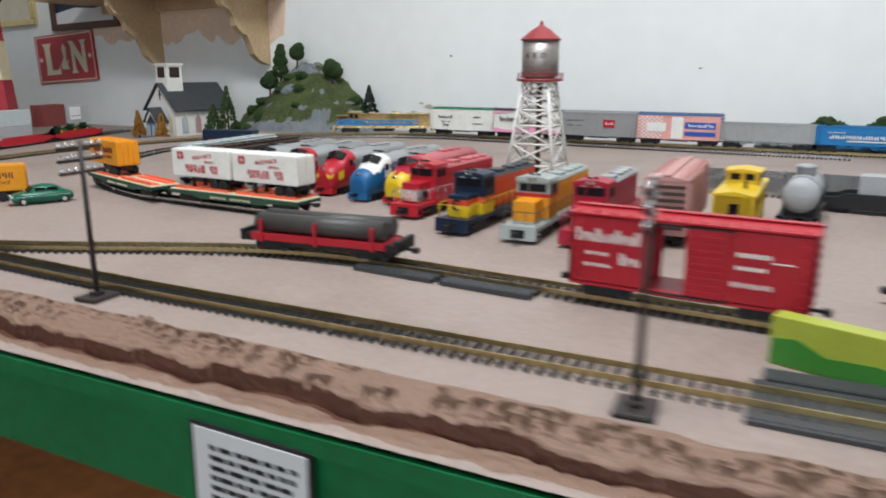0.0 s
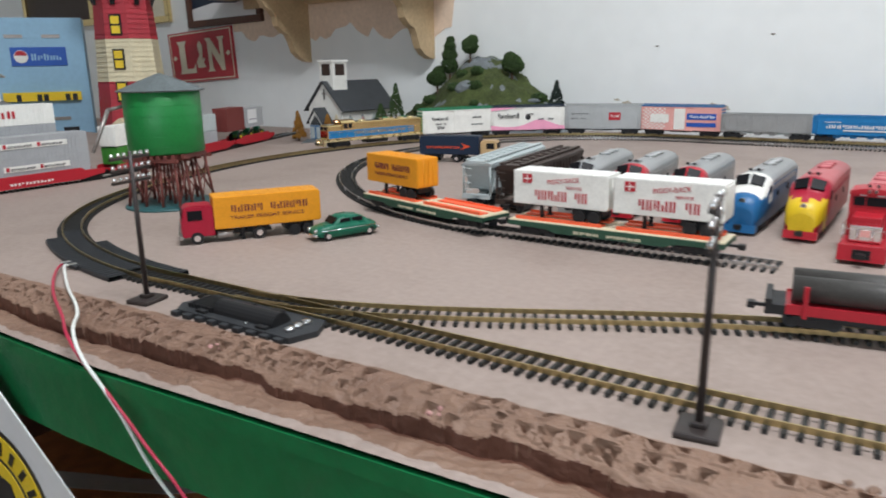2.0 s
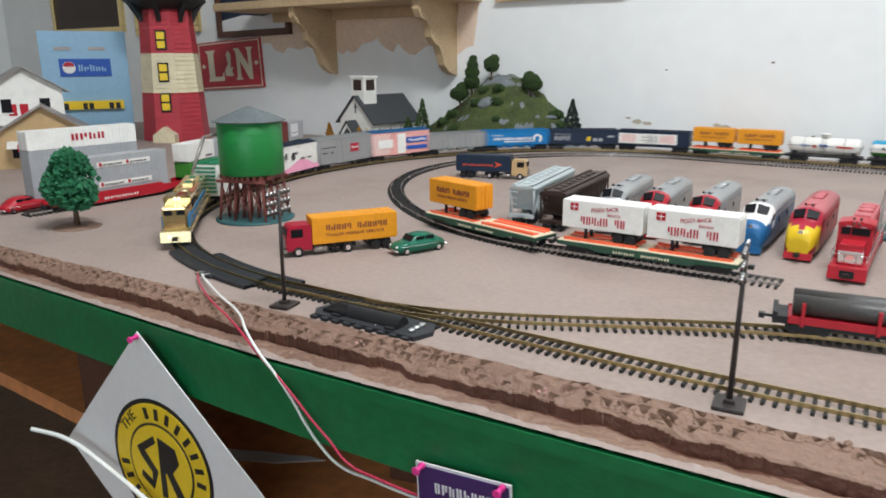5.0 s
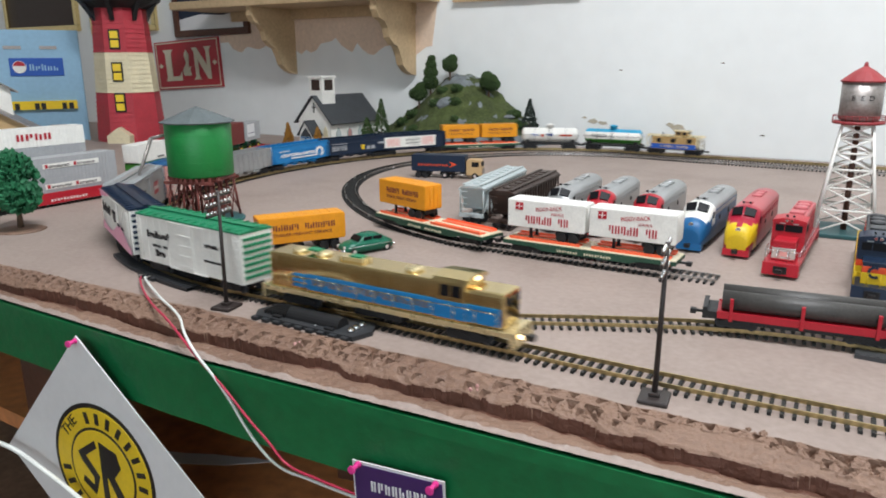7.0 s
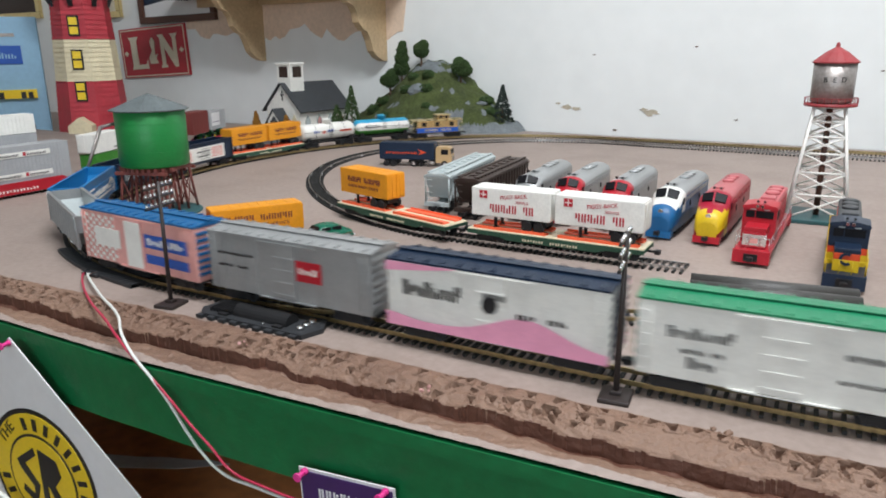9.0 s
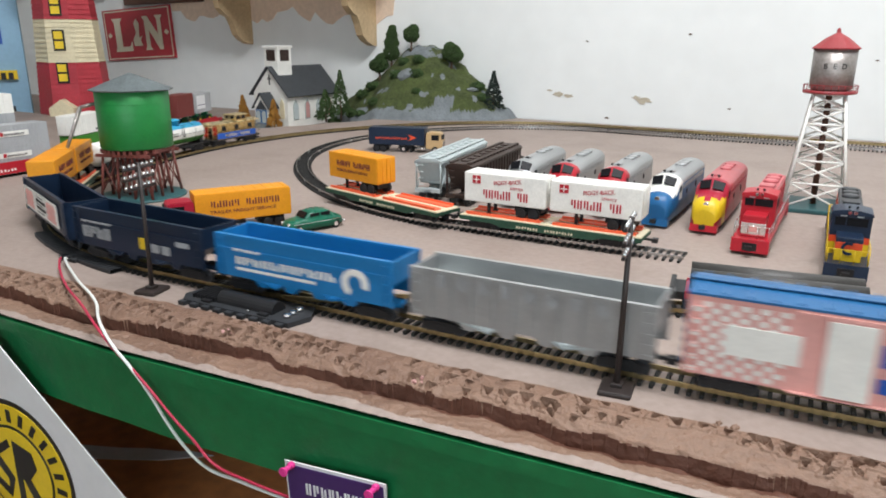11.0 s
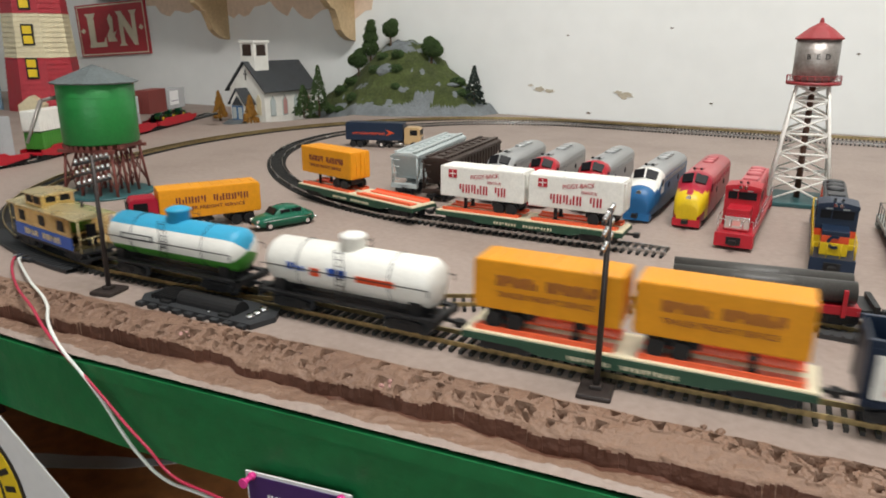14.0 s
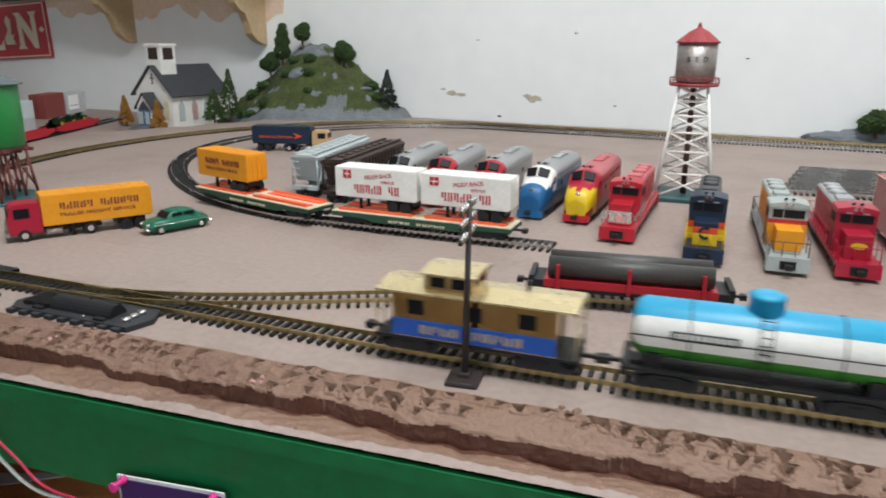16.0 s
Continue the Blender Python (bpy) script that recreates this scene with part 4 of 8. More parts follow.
def white_tank_decal(t, r, zc, half):
    decal_bars(t, "lettering", [M["royal"], M["vermilion"]], [("2211", -half + 0.022, -0.028, zc - 0.001, 0.005, 0), ("1", -0.024, -0.014, zc - 0.003, 0.008, 1), ("22", -0.010, 0.006, zc - 0.001, 0.005, 0), ("1", 0.012, half - 0.014, zc - 0.002, 0.006, 1)], r + 0.0004)


def blue_tank_decal(t, r, zc, half):
    panel(t, "label_panel", M["dark"], -half + 0.02, -0.012, zc - 0.0005, zc + 0.0045, r + 0.0005)
    decal_bars(t, "lettering", [M["white"]], [("2222222222", -half + 0.022, -0.013, zc + 0.0006, 0.003, 0)], r + 0.0009)


def gold_locomotive(L):
    t = thing("gold_locomotive", "gold-plated diesel locomotive with blue side stripe and lit headlight", "locomotive", group="moving freight train")
    half, w = L / 2, 0.0165
    bm = bmesh.new()
    box(bm, -half, half, -w, w, 0.0115, 0.0155, bevel=0.0005)
    extrude(bm, [(half - 0.001, 0.016), (half + 0.003, 0.016), (half + 0.005, 0.004), (half + 0.001, 0.004)], "y", -w, w)
    extrude(bm, [(-half + 0.001, 0.016), (-half - 0.003, 0.016), (-half - 0.004, 0.004), (-half - 0.001, 0.004)], "y", -w, w)
    part("frame", bm, M["palegold"], t)
    bm = bmesh.new()
    box(bm, -half + 0.006, half - 0.060, -0.0142, 0.0142, 0.0155, 0.0462, bevel=0.0014)
    for i in range(22):
        x = -half + 0.014 + 0.0055 * i
        for s in (-1, 1):
            box(bm, x, x + 0.0032, min(s * 0.0142, s * 0.0149), max(s * 0.0142, s * 0.0149), 0.034, 0.043)
    part("long_hood", bm, M["gold"], t)
    bm = bmesh.new()
    box(bm, half - 0.038, half - 0.005, -0.0142, 0.0142, 0.0155, 0.0430, bevel=0.003)
    part("short_hood", bm, M["gold"], t)
    bm = bmesh.new()
    box(bm, half - 0.062, half - 0.036, -0.0155, 0.0155, 0.0155, 0.047, bevel=0.001)
    extrude(bm, [(-0.0162, 0.0466), (0.0162, 0.0466), (0.0150, 0.0495), (0, 0.0515), (-0.0150, 0.0495)], "x", half - 0.064, half - 0.034)
    part("cab", bm, M["gold"], t)
    bm = bmesh.new()
    for s in (-1, 1):
        for x in (half - 0.058, half - 0.048):
            box(bm, x, x + 0.0078, min(s * 0.0154, s * 0.0158), max(s * 0.0154, s * 0.0158), 0.035, 0.044)
    for y in (-0.0115, 0.0025):
        box(bm, half - 0.0058, half - 0.0046, y, y + 0.009, 0.0335, 0.0395)
    part("cab_window", bm, M["glass"], t)
    for s in (-1, 1):
        bm = bmesh.new()
        y = s * 0.0151
        box(bm, -half + 0.048, half - 0.060, min(y, s * 0.0141), max(y, s * 0.0141), 0.0180, 0.0315)
        box(bm, half - 0.036, half - 0.008, min(y, s * 0.0141), max(y, s * 0.0141), 0.0180, 0.0315)
        part("blue_stripe", bm, M["blue"], t, "bright blue side stripe")
        bm = bmesh.new()
        box(bm, half - 0.0615, half - 0.0365, min(s * 0.0153, s * 0.0160), max(s * 0.0153, s * 0.0160), 0.0180, 0.0315)
        part("blue_stripe", bm, M["blue"], t)
        for k in range(3):
            bm = bmesh.new()
            box(bm, -half + 0.032, -half + 0.0475, min(y, s * 0.0141), max(y, s * 0.0141), 0.0190 + 0.0044 * k, 0.0218 + 0.0044 * k)
            part("blue_bar", bm, M["blue"], t)
        railing(t, [(-half + 0.01 + (L - 0.02) * i / 12, s * 0.0168, 0.0285) for i in range(13)], M["gold"], 0.013)
        bm = bmesh.new()
        blocks(bm, "2222222222222", -half + 0.054, half - 0.066, 0.0225, 0.005, s * 0.0153, 0)
        part("lettering", bm, M["gold"], t)
    bm = bmesh.new()
    for x in (-half + 0.03, -half + 0.055, half - 0.09):
        lathe(bm, [(0.0075, 0.045), (0.0075, 0.048), (0.0062, 0.0488), (0.002, 0.049)], cx=x, seg=18)
    box(bm, -half + 0.075, -half + 0.1, -0.006, 0.006, 0.045, 0.049)
    part("roof_fan", bm, M["palegold"], t)
    bm = bmesh.new()
    for x in (-half + 0.04, -half + 0.085):
        box(bm, x, x + 0.012, -0.004, 0.004, 0.0486, 0.0502)
    part("exhaust_stack", bm, M["green"], t, "small green roof detail")
    for y in (-0.0022, 0.0022):
        bm = bmesh.new()
        rod(bm, (half - 0.0365, y, 0.0478), (half - 0.0335, y, 0.0478), 0.0016, seg=10)
        part("headlight", bm, M["glow_warm"], t, "glowing headlight")
    bm = bmesh.new()
    rod(bm, (half + 0.0035, -0.006, 0.0105), (half + 0.006, -0.006, 0.0105), 0.0018, seg=8)
    part("pilot_lamp", bm, M["glow_warm"], t)
    bm = bmesh.new()
    box(bm, -0.024, 0.024, -0.0125, 0.0125, 0.004, 0.0115, bevel=0.002)
    part("fuel_tank", bm, M["black"], t)
    bogies(t, (-half + 0.036, half - 0.036), BOGIE3, 0.015)
    couplers(t, half + 0.002)
    return t


def caboose(name, label, L, body, roof, stripe, trim, group=""):
    t = thing(name, label, "caboose", group=group)
    half, w = L / 2, 0.0165
    bm = bmesh.new()
    box(bm, -half + 0.012, half - 0.012, -w, w, 0.0125, 0.0445, bevel=0.0006)
    for i in range(26):
        x = -half + 0.014 + (L - 0.028) * i / 25
        for s in (-1, 1):
            box(bm, x - 0.0003, x + 0.0003, min(s * w, s * (w + 0.0003)), max(s * w, s * (w + 0.0003)), 0.0265, 0.044)
    part("body", bm, body, t)
    if stripe:
        for s in (-1, 1):
            bm = bmesh.new()
            box(bm, -half + 0.012, half - 0.012, min(s * w, s * (w + 0.0006)), max(s * w, s * (w + 0.0006)), 0.0135, 0.0255)
            part("side_stripe", bm, stripe, t)
            bm = bmesh.new()
            blocks(bm, "2222022222", -half + 0.03, half - 0.03, 0.0165, 0.006, s * (w + 0.0008))
            part("lettering", bm, trim, t)
    bm = bmesh.new()
    extrude(bm, [(-w - 0.0015, 0.0440), (w + 0.0015, 0.0440), (w + 0.0015, 0.0452), (0, 0.0482), (-w - 0.0015, 0.0452)], "x", -half + 0.001, half - 0.001)
    part("roof", bm, roof, t)
    cx = -half * 0.25
    bm = bmesh.new()
    box(bm, cx - 0.015, cx + 0.015, -0.014, 0.014, 0.046, 0.0580, bevel=0.0005)
    part("cupola", bm, body, t)
    bm = bmesh.new()
    extrude(bm, [(-0.0158, 0.0578), (0.0158, 0.0578), (0.0158, 0.0588), (0, 0.0608), (-0.0158, 0.0588)], "x", cx - 0.0175, cx + 0.0175)
    part("cupola_roof", bm, roof, t)
    bm = bmesh.new()
    for s in (-1, 1):
        for x in (-half + 0.022, -0.004, half - 0.034):
            box(bm, x, x + 0.010, min(s * w, s * (w + 0.0005)), max(s * w, s * (w + 0.0005)), 0.0295, 0.0395)
        for x in (cx - 0.011, cx + 0.002):
            box(bm, x, x + 0.009, min(s * 0.014, s * 0.0144), max(s * 0.014, s * 0.0144), 0.0495, 0.0562)
    for s in (-1, 1):
        for y in (-0.010, 0.002):
            box(bm, cx + s * 0.0150 - 0.0003, cx + s * 0.0150 + 0.0003, y, y + 0.008, 0.0505, 0.0562)
        box(bm, s * (half - 0.012) - 0.0004, s * (half - 0.012) + 0.0004, -0.004, 0.004, 0.0145, 0.036)
    part("window", bm, M["glass"], t)
    bm = bmesh.new()
    box(bm, -half, half, -w, w, 0.0105, 0.0125)
    for s in (-1, 1):
        box(bm, min(s * half, s * (half - 0.006)), max(s * half, s * (half - 0.006)), -w, w, 0.004, 0.0065)
    part("platform", bm, M["black"], t)
    for s in (-1, 1):
        railing(t, [(s * (half - 0.001), -0.0155, 0.026), (s * (half - 0.001), -0.005, 0.026), (s * (half - 0.001), 0.005, 0.026), (s * (half - 0.001), 0.0155, 0.026)], trim, 0.0135)
        for y in (-0.0155, 0.0155):
            bm = bmesh.new()
            rod(bm, (s * (half - 0.001), y, 0.012), (s * (half - 0.001), y, 0.0445), 0.0005, seg=5)
            part("roof_post", bm, trim, t)
        ladder(t, s * (half - 0.003), 0.008, 0.03, 0.048, trim, n=5)
    bm = bmesh.new()
    rod(bm, (half * 0.45, 0.006, 0.046), (half * 0.45, 0.006, 0.054), 0.0013, seg=8)
    part("smoke_jack", bm, M["black"], t)
    bogies(t, (-half + 0.022, half - 0.022))
    couplers(t, half)
    return t


# ---------------- tracks on the table ----------------
track("main_track", MAIN, "brass-railed oval model track on black ties", M["rail_brass"], 0.3, s_front(0.95), (s_front(-0.75), s_front(0.42)))
track("inner_track", INNER, "inner curve of model track on black ties", M["rail_steel"], 0.0, INNER.s[-1], (INNER.s[-1] - 0.75, INNER.s[-1]))
track("siding_track", SIDING, "brass siding track branching off at a switch", M["rail_brass"], 0.03, 0.75, (0.05, 0.6))

# ---------------- the moving train ----------------
G = "moving freight train"
train = [
    (gold_locomotive(0.236), 0.262),
    (box_car("reefer_car", "white refrigerator boxcar with a green roof", 0.159, M["white"], M["green"], M["green"], green_decal, group=G), 0.1727),
    (box_car("reefer_car", "white boxcar with pink wave and navy roof", 0.159, M["white"], M["navy"], M["navy"], pink_decal, group=G), 0.1727),
    (box_car("silver_boxcar", "silver grey boxcar with a red panel", 0.159, M["silver"], M["silver"], M["silver"], silver_decal, group=G), 0.1727),
    (box_car("check_boxcar", "pink and white checked boxcar with blue roof", 0.159, M["palepink"], M["steelblue"], M["steelblue"], check_decal, group=G), 0.1727),
    (hopper_car("open_hopper_car", "open light grey ribbed hopper car", 0.159, M["silver"], M["lightgrey"], grey_hop_decal, group=G), 0.1727),
    (hopper_car("open_hopper_car", "open bright blue hopper car with white markings", 0.159, M["blue"], M["blue"], blue_hop_decal, group=G), 0.1727),
    (hopper_car("open_hopper_car", "open navy blue hopper car with yellow mark", 0.159, M["navy"], M["navy"], navy_hop_decal, group=G), 0.1727),
    (hopper_car("open_gondola_car", "open navy gondola with white and pink side panel", 0.159, M["navy"], M["navy"], gon_decal, gondola=True, group=G), 0.1727),
    (flat_car(0.192, "dark green piggyback flatcar with orange rails", group=G), 0.2086),
    (tank_car("white_tank_car", "white tank car with red and blue markings", 0.130, [(0, 180, M["white"], ""), (180, 360, M["white"], "")], M["white"], white_tank_decal), 0.156),
    (tank_car("striped_tank_car", "blue, white and green striped tank car", 0.130, [(38, 142, M["skyblue"], "sky blue upper band"), (-22, 38, M["white"], ""), (142, 202, M["white"], ""), (202, 338, M["grassgreen"], "green lower band")], M["skyblue"], blue_tank_decal), 0.156),
    (caboose("gold_caboose", "gold caboose with blue stripe and cupola", 0.124, M["gold"], M["palegold"], M["royal"], M["palegold"], group=G), 0.1455),
]
for o in train[-1][0].children:
    if o.type == "MESH" and not o.name.startswith(("bogie", "coupler")):
        o.data.transform(Matrix.Translation((0, 0, 0.010)) @ Matrix.Diagonal((0.97, 1, 0.86, 1)) @ Matrix.Translation((0, 0, -0.010)))
carried_trailers = [(trailer("orange freight trailer riding on a flatcar", 0.086, M["orange"], M["maroon"], group="trailers on the moving flatcar"), k * 0.0465) for k in (-1, 1)]

# distance run by the train against distance along the track
RUN = [-1.111, -0.6, -0.2, 0.1, 0.35, 0.7, 1.5, 2.0]
LIE = [1.534, 2.010, 2.383, 2.670, 2.885, 3.200, 3.980, 4.483]


def along(u):
    if u < RUN[0]:
        return LIE[0] + 0.93 * (u - RUN[0])
    if u > RUN[-1]:
        return LIE[-1] + 1.003 * (u - RUN[-1])
    return float(np.interp(u, RUN, LIE))


SPEED = 0.262
LAG_T = [0, 3.5, 6, 7, 8.5, 11.3, 12.5, 13.3, 14.5, 15.5, 16]
LAG = [0.015, 0, -0.01, -0.011, -0.013, 0.014, 0.019, 0.019, -0.003, -0.030, -0.040]


def run(t):
    """Distance that the train has run at a time; its speed wavers a little."""
    return SPEED * t + float(np.interp(t, LAG_T, LAG))


def car_pose(t, front, length):
    s = 0.5 * (along(run(t) - front) + along(run(t) - front - length))
    h = 0.27 * length
    a, b = MAIN.at(s + h), MAIN.at(s - h)
    d = a - b
    c = (a + b) / 2
    return pose(c.x, c.y, RAIL_TOP, 0, 0, math.degrees(math.atan2(d.y, d.x)))


def motions():
    front = 0.0
    for car, length in train:
        rows = [(0.2 * i, car_pose(0.2 * i, front, length)) for i in range(81)]
        walk(car, rows)
        if car.name.startswith("piggyback"):
            for tr, x in carried_trailers:
                walk(tr, [(t, m @ pose(x, 0, 0.0162)) for t, m in rows])
        front += length


# ---------------- more engines and cars, standing in the yard ----------------
def loft(bm, sections, pick):
    """sections: (x, half width, bottom, shoulder, top) along the body; pick(x, z, up) gives a material index."""
    rings = []
    for x, w, zb, zs, zt in sections:
        ring = [(-w, zb), (-w, zb + (zs - zb) * 0.5), (-w, zs)]
        for a in (20, 40, 60, 78, 90):
            r = radians(a)
            ring.append((-w * math.cos(r), zs + (zt - zs) * math.sin(r)))
        ring += [(-y, z) for y, z in reversed(ring[:-1])]
        rings.append([bm.verts.new((x, y, z)) for y, z in ring])
    n = len(rings[0])
    for a, b in zip(rings[:-1], rings[1:]):
        for i in range(n - 1):
            f = bm.faces.new((a[i], a[i + 1], b[i + 1], b[i]))
            c = f.calc_center_median()
            f.material_index = pick(c.x, c.z, 3 <= i < n - 4)
            f.smooth = True
        f = bm.faces.new((a[n - 1], a[0], b[0], b[n - 1]))
    for ring in (rings[0], list(reversed(rings[-1]))):
        f = bm.faces.new(ring)
        c = f.calc_center_median()
        f.material_index = pick(c.x, c.z, False)


def cab_unit(label, mats, pick, L=0.17, windshield=None, mask=None):
    t = thing("streamlined_locomotive", label, "locomotive", group="engines parked in the yard")
    half = L / 2
    S = [(-half, 0.0165, 0.010, 0.042, 0.052), (half - 0.046, 0.0168, 0.010, 0.042, 0.052), (half - 0.040, 0.0168, 0.010, 0.042, 0.0525), (half - 0.032, 0.0166, 0.010, 0.0405, 0.0515),
         (half - 0.025, 0.0162, 0.010, 0.034, 0.0435), (half - 0.022, 0.0160, 0.010, 0.031, 0.0405), (half - 0.012, 0.0152, 0.009, 0.028, 0.038), (half - 0.005, 0.0138, 0.008, 0.025, 0.0345), (half - 0.001, 0.0118, 0.0075, 0.021, 0.029), (half, 0.0100, 0.008, 0.018, 0.025)]
    bm = bmesh.new()
    loft(bm, S, lambda x, z, up: pick(half - x, z, up))
    part("body", bm, mats, t)
    for s in (-1, 1):
        bm = bmesh.new()
        vs = [bm.verts.new(c) for c in ((half - 0.0245, s * 0.0012, 0.0438), (half - 0.0262, s * 0.0118, 0.0415), (half - 0.0325, s * 0.0128, 0.0485), (half - 0.0308, s * 0.0012, 0.0515))]
        bm.faces.new(vs)
        ext = bmesh.ops.extrude_face_region(bm, geom=bm.faces[:])
        for v in ext["geom"]:
            if isinstance(v, bmesh.types.BMVert):
                v.co += Vector((0.0016, 0, 0.0014))
        part("windshield", bm, windshield or M["glass"], t, "dark cab windshield")
        bm = bmesh.new()
        box(bm, half - 0.039, half - 0.033, min(s * 0.0165, s * 0.0172), max(s * 0.0165, s * 0.0172), 0.034, 0.0415, bevel=0.0003)
        part("cab_window", bm, M["glass"], t)
        for x in (-half + 0.05, half - 0.07):
            bm = bmesh.new()
            rod(bm, (x, s * 0.0165, 0.030), (x, s * 0.0172, 0.030), 0.0032, seg=14)
            part("porthole", bm, M["glass"], t)
        bm = bmesh.new()
        for k in range(14):
            x = -half + 0.012 + 0.0085 * k
            box(bm, x, x + 0.006, min(s * 0.0163, s * 0.0171), max(s * 0.0163, s * 0.0171), 0.036, 0.0405)
        part("side_grille", bm, mats[min(1, len(mats) - 1)], t)
    bm = bmesh.new()
    rod(bm, (half - 0.006, 0, 0.0315), (half - 0.002, 0, 0.0312), 0.0026, seg=12)
    part("headlight", bm, M["chrome"], t)
    bm = bmesh.new()
    for x in (-half + 0.03, -half + 0.046, -half + 0.062):
        lathe(bm, [(0.0062, 0.0515), (0.0062, 0.0532), (0.0052, 0.0537), (0.001, 0.0538)], cx=x, seg=16)
    box(bm, half - 0.062, half - 0.054, -0.004, 0.004, 0.0515, 0.0536)
    part("roof_fan", bm, mats[0] if len(mats) < 3 else mats[2], t)
    for y in (-0.0035, 0.0035):
        bm = bmesh.new()
        rod(bm, (half - 0.046, y, 0.0525), (half - 0.046, y, 0.0545), 0.0005, seg=5)
        rod(bm, (half - 0.048, y, 0.0548), (half - 0.040, y, 0.0552), 0.0006, 0.0013, seg=7)
        part("horn", bm, M["black"], t)
    bm = bmesh.new()
    box(bm, -0.02, 0.02, -0.0135, 0.0135, 0.0045, 0.0105)
    part("fuel_tank", bm, M["black"], t)
    bm = bmesh.new()
    extrude(bm, [(half - 0.012, 0.010), (half + 0.0005, 0.010), (half + 0.0015, 0.003), (half - 0.008, 0.003)], "y", -0.0135, 0.0135)
    part("pilot", bm, mats[0], t)
    bogies(t, (-half + 0.034, half - 0.040), BOGIE3, 0.015)
    couplers(t, half - 0.001)
    return t


def hood_unit(label, hood, roof, cabm, frame, bands, L=0.185, rail=None, chrome_nose=False, low=0.014):
    """bands: (z0, z1, material) of the nose, cab front and sides, from the bottom up."""
    t = thing("hood_locomotive", label, "locomotive", group="engines parked in the yard")
    half, w = L / 2, 0.0165
    rail = rail or frame
    bm = bmesh.new()
    box(bm, -half, half, -w, w, 0.0110, 0.0150, bevel=0.0004)
    for s in (-1, 1):
        extrude(bm, [(s * (half - 0.001), 0.0155), (s * (half + 0.0025), 0.0155), (s * (half + 0.004), 0.0035), (s * half, 0.0035)], "y", -w, w)
        for y in (-1, 1):
            for k in range(3):
                box(bm, min(s * (half - 0.012), s * (half - 0.003)), max(s * (half - 0.012), s * (half - 0.003)), min(y * w, y * (w - 0.005)), max(y * w, y * (w - 0.005)), 0.0035 + 0.0035 * k, 0.0044 + 0.0035 * k)
    part("frame", bm, frame, t)
    bm = bmesh.new()
    box(bm, -half + 0.008, half - 0.058, -0.0102, 0.0102, 0.015, 0.0460, bevel=0.0010)
    for i in range(14):
        x = -half + 0.014 + 0.0072 * i
        for s in (-1, 1):
            box(bm, x, x + 0.0052, min(s * 0.0102, s * 0.0107), max(s * 0.0102, s * 0.0107), 0.018, 0.0415)
    part("long_hood", bm, hood, t)
    bm = bmesh.new()
    extrude(bm, [(-0.0104, 0.0455), (0.0104, 0.0455), (0.009, 0.0478), (-0.009, 0.0478)], "x", -half + 0.008, half - 0.058)
    for x in (-half + 0.022, -half + 0.040, -half + 0.058):
        lathe(bm, [(0.0076, 0.0475), (0.0076, 0.0500), (0.0062, 0.0507), (0.001, 0.0508)], cx=x, seg=18)
    box(bm, -half + 0.08, -half + 0.098, -0.007, 0.007, 0.0475, 0.0510, bevel=0.0006)
    part("hood_roof", bm, roof, t)
    zc = 0.015
    for z0, z1, mt, lab in bands:
        bm = bmesh.new()
        box(bm, half - 0.0335, half - 0.010, -0.0102, 0.0102, z0, min(z1, 0.0355), bevel=0.0006) if z0 < 0.034 else None
        box(bm, half - 0.058, half - 0.033, -0.0155, 0.0155, z0, z1)
        part("cab_band", bm, mt, t, lab)
        zc = z1
    bm = bmesh.new()
    extrude(bm, [(-0.0163, zc - 0.0004), (0.0163, zc - 0.0004), (0.0155, zc + 0.0024), (0.006, zc + 0.0042), (-0.006, zc + 0.0042), (-0.0155, zc + 0.0024)], "x", half - 0.0595, half - 0.0315)
    part("cab_roof", bm, cabm, t)
    if chrome_nose:
        bm = bmesh.new()
        box(bm, half - 0.0115, half - 0.0085, -0.0108, 0.0108, 0.0165, 0.0290, bevel=0.0006)
        for s in (-1, 1):
            box(bm, half - 0.034, half - 0.011, min(s * 0.0102, s * 0.0110), max(s * 0.0102, s * 0.0110), 0.0165, 0.0290)
        part("nose_panel", bm, M["chrome"], t, "chrome plated nose panel")
        bm = bmesh.new()
        box(bm, half - 0.0086, half - 0.0080, -0.0035, 0.0035, 0.0205, 0.0255)
        part("nose_emblem", bm, M["palepink"], t)
    bm = bmesh.new()
    for y in (-0.0125, -0.0035, 0.0045):
        box(bm, half - 0.0334, half - 0.0324, y, y + 0.008, zc - 0.0095, zc - 0.0025)
    for s in (-1, 1):
        for x in (half - 0.055, half - 0.046):
            box(bm, x, x + 0.007, min(s * 0.0154, s * 0.0159), max(s * 0.0154, s * 0.0159), zc - 0.011, zc - 0.003)
    part("cab_window", bm, M["glass"], t)
    for y in (-0.0088, 0.0038):
        bm = bmesh.new()
        box(bm, half - 0.0334, half - 0.0321, y, y + 0.0050, zc - 0.0016, zc + 0.0004)
        part("number_board", bm, M["lightgrey"], t, "pale number board above the cab window")
    for y in (-0.0022, 0.0022):
        bm = bmesh.new()
        rod(bm, (half - 0.034, y, zc + 0.0022), (half - 0.0300, y, zc + 0.0022), 0.0016, seg=10)
        part("headlight", bm, M["chrome"], t)
    for s in (-1, 1):
        railing(t, [(-half + 0.006 + (L - 0.012) * i / 11, s * 0.0160, 0.0285) for i in range(12)], rail, 0.0135)
        railing(t, [(s * (half - 0.001), -0.0150, 0.0275), (s * (half - 0.001), -0.005, 0.0275), (s * (half - 0.001), 0.005, 0.0275), (s * (half - 0.001), 0.0150, 0.0275)], rail, 0.0125)
    bm = bmesh.new()
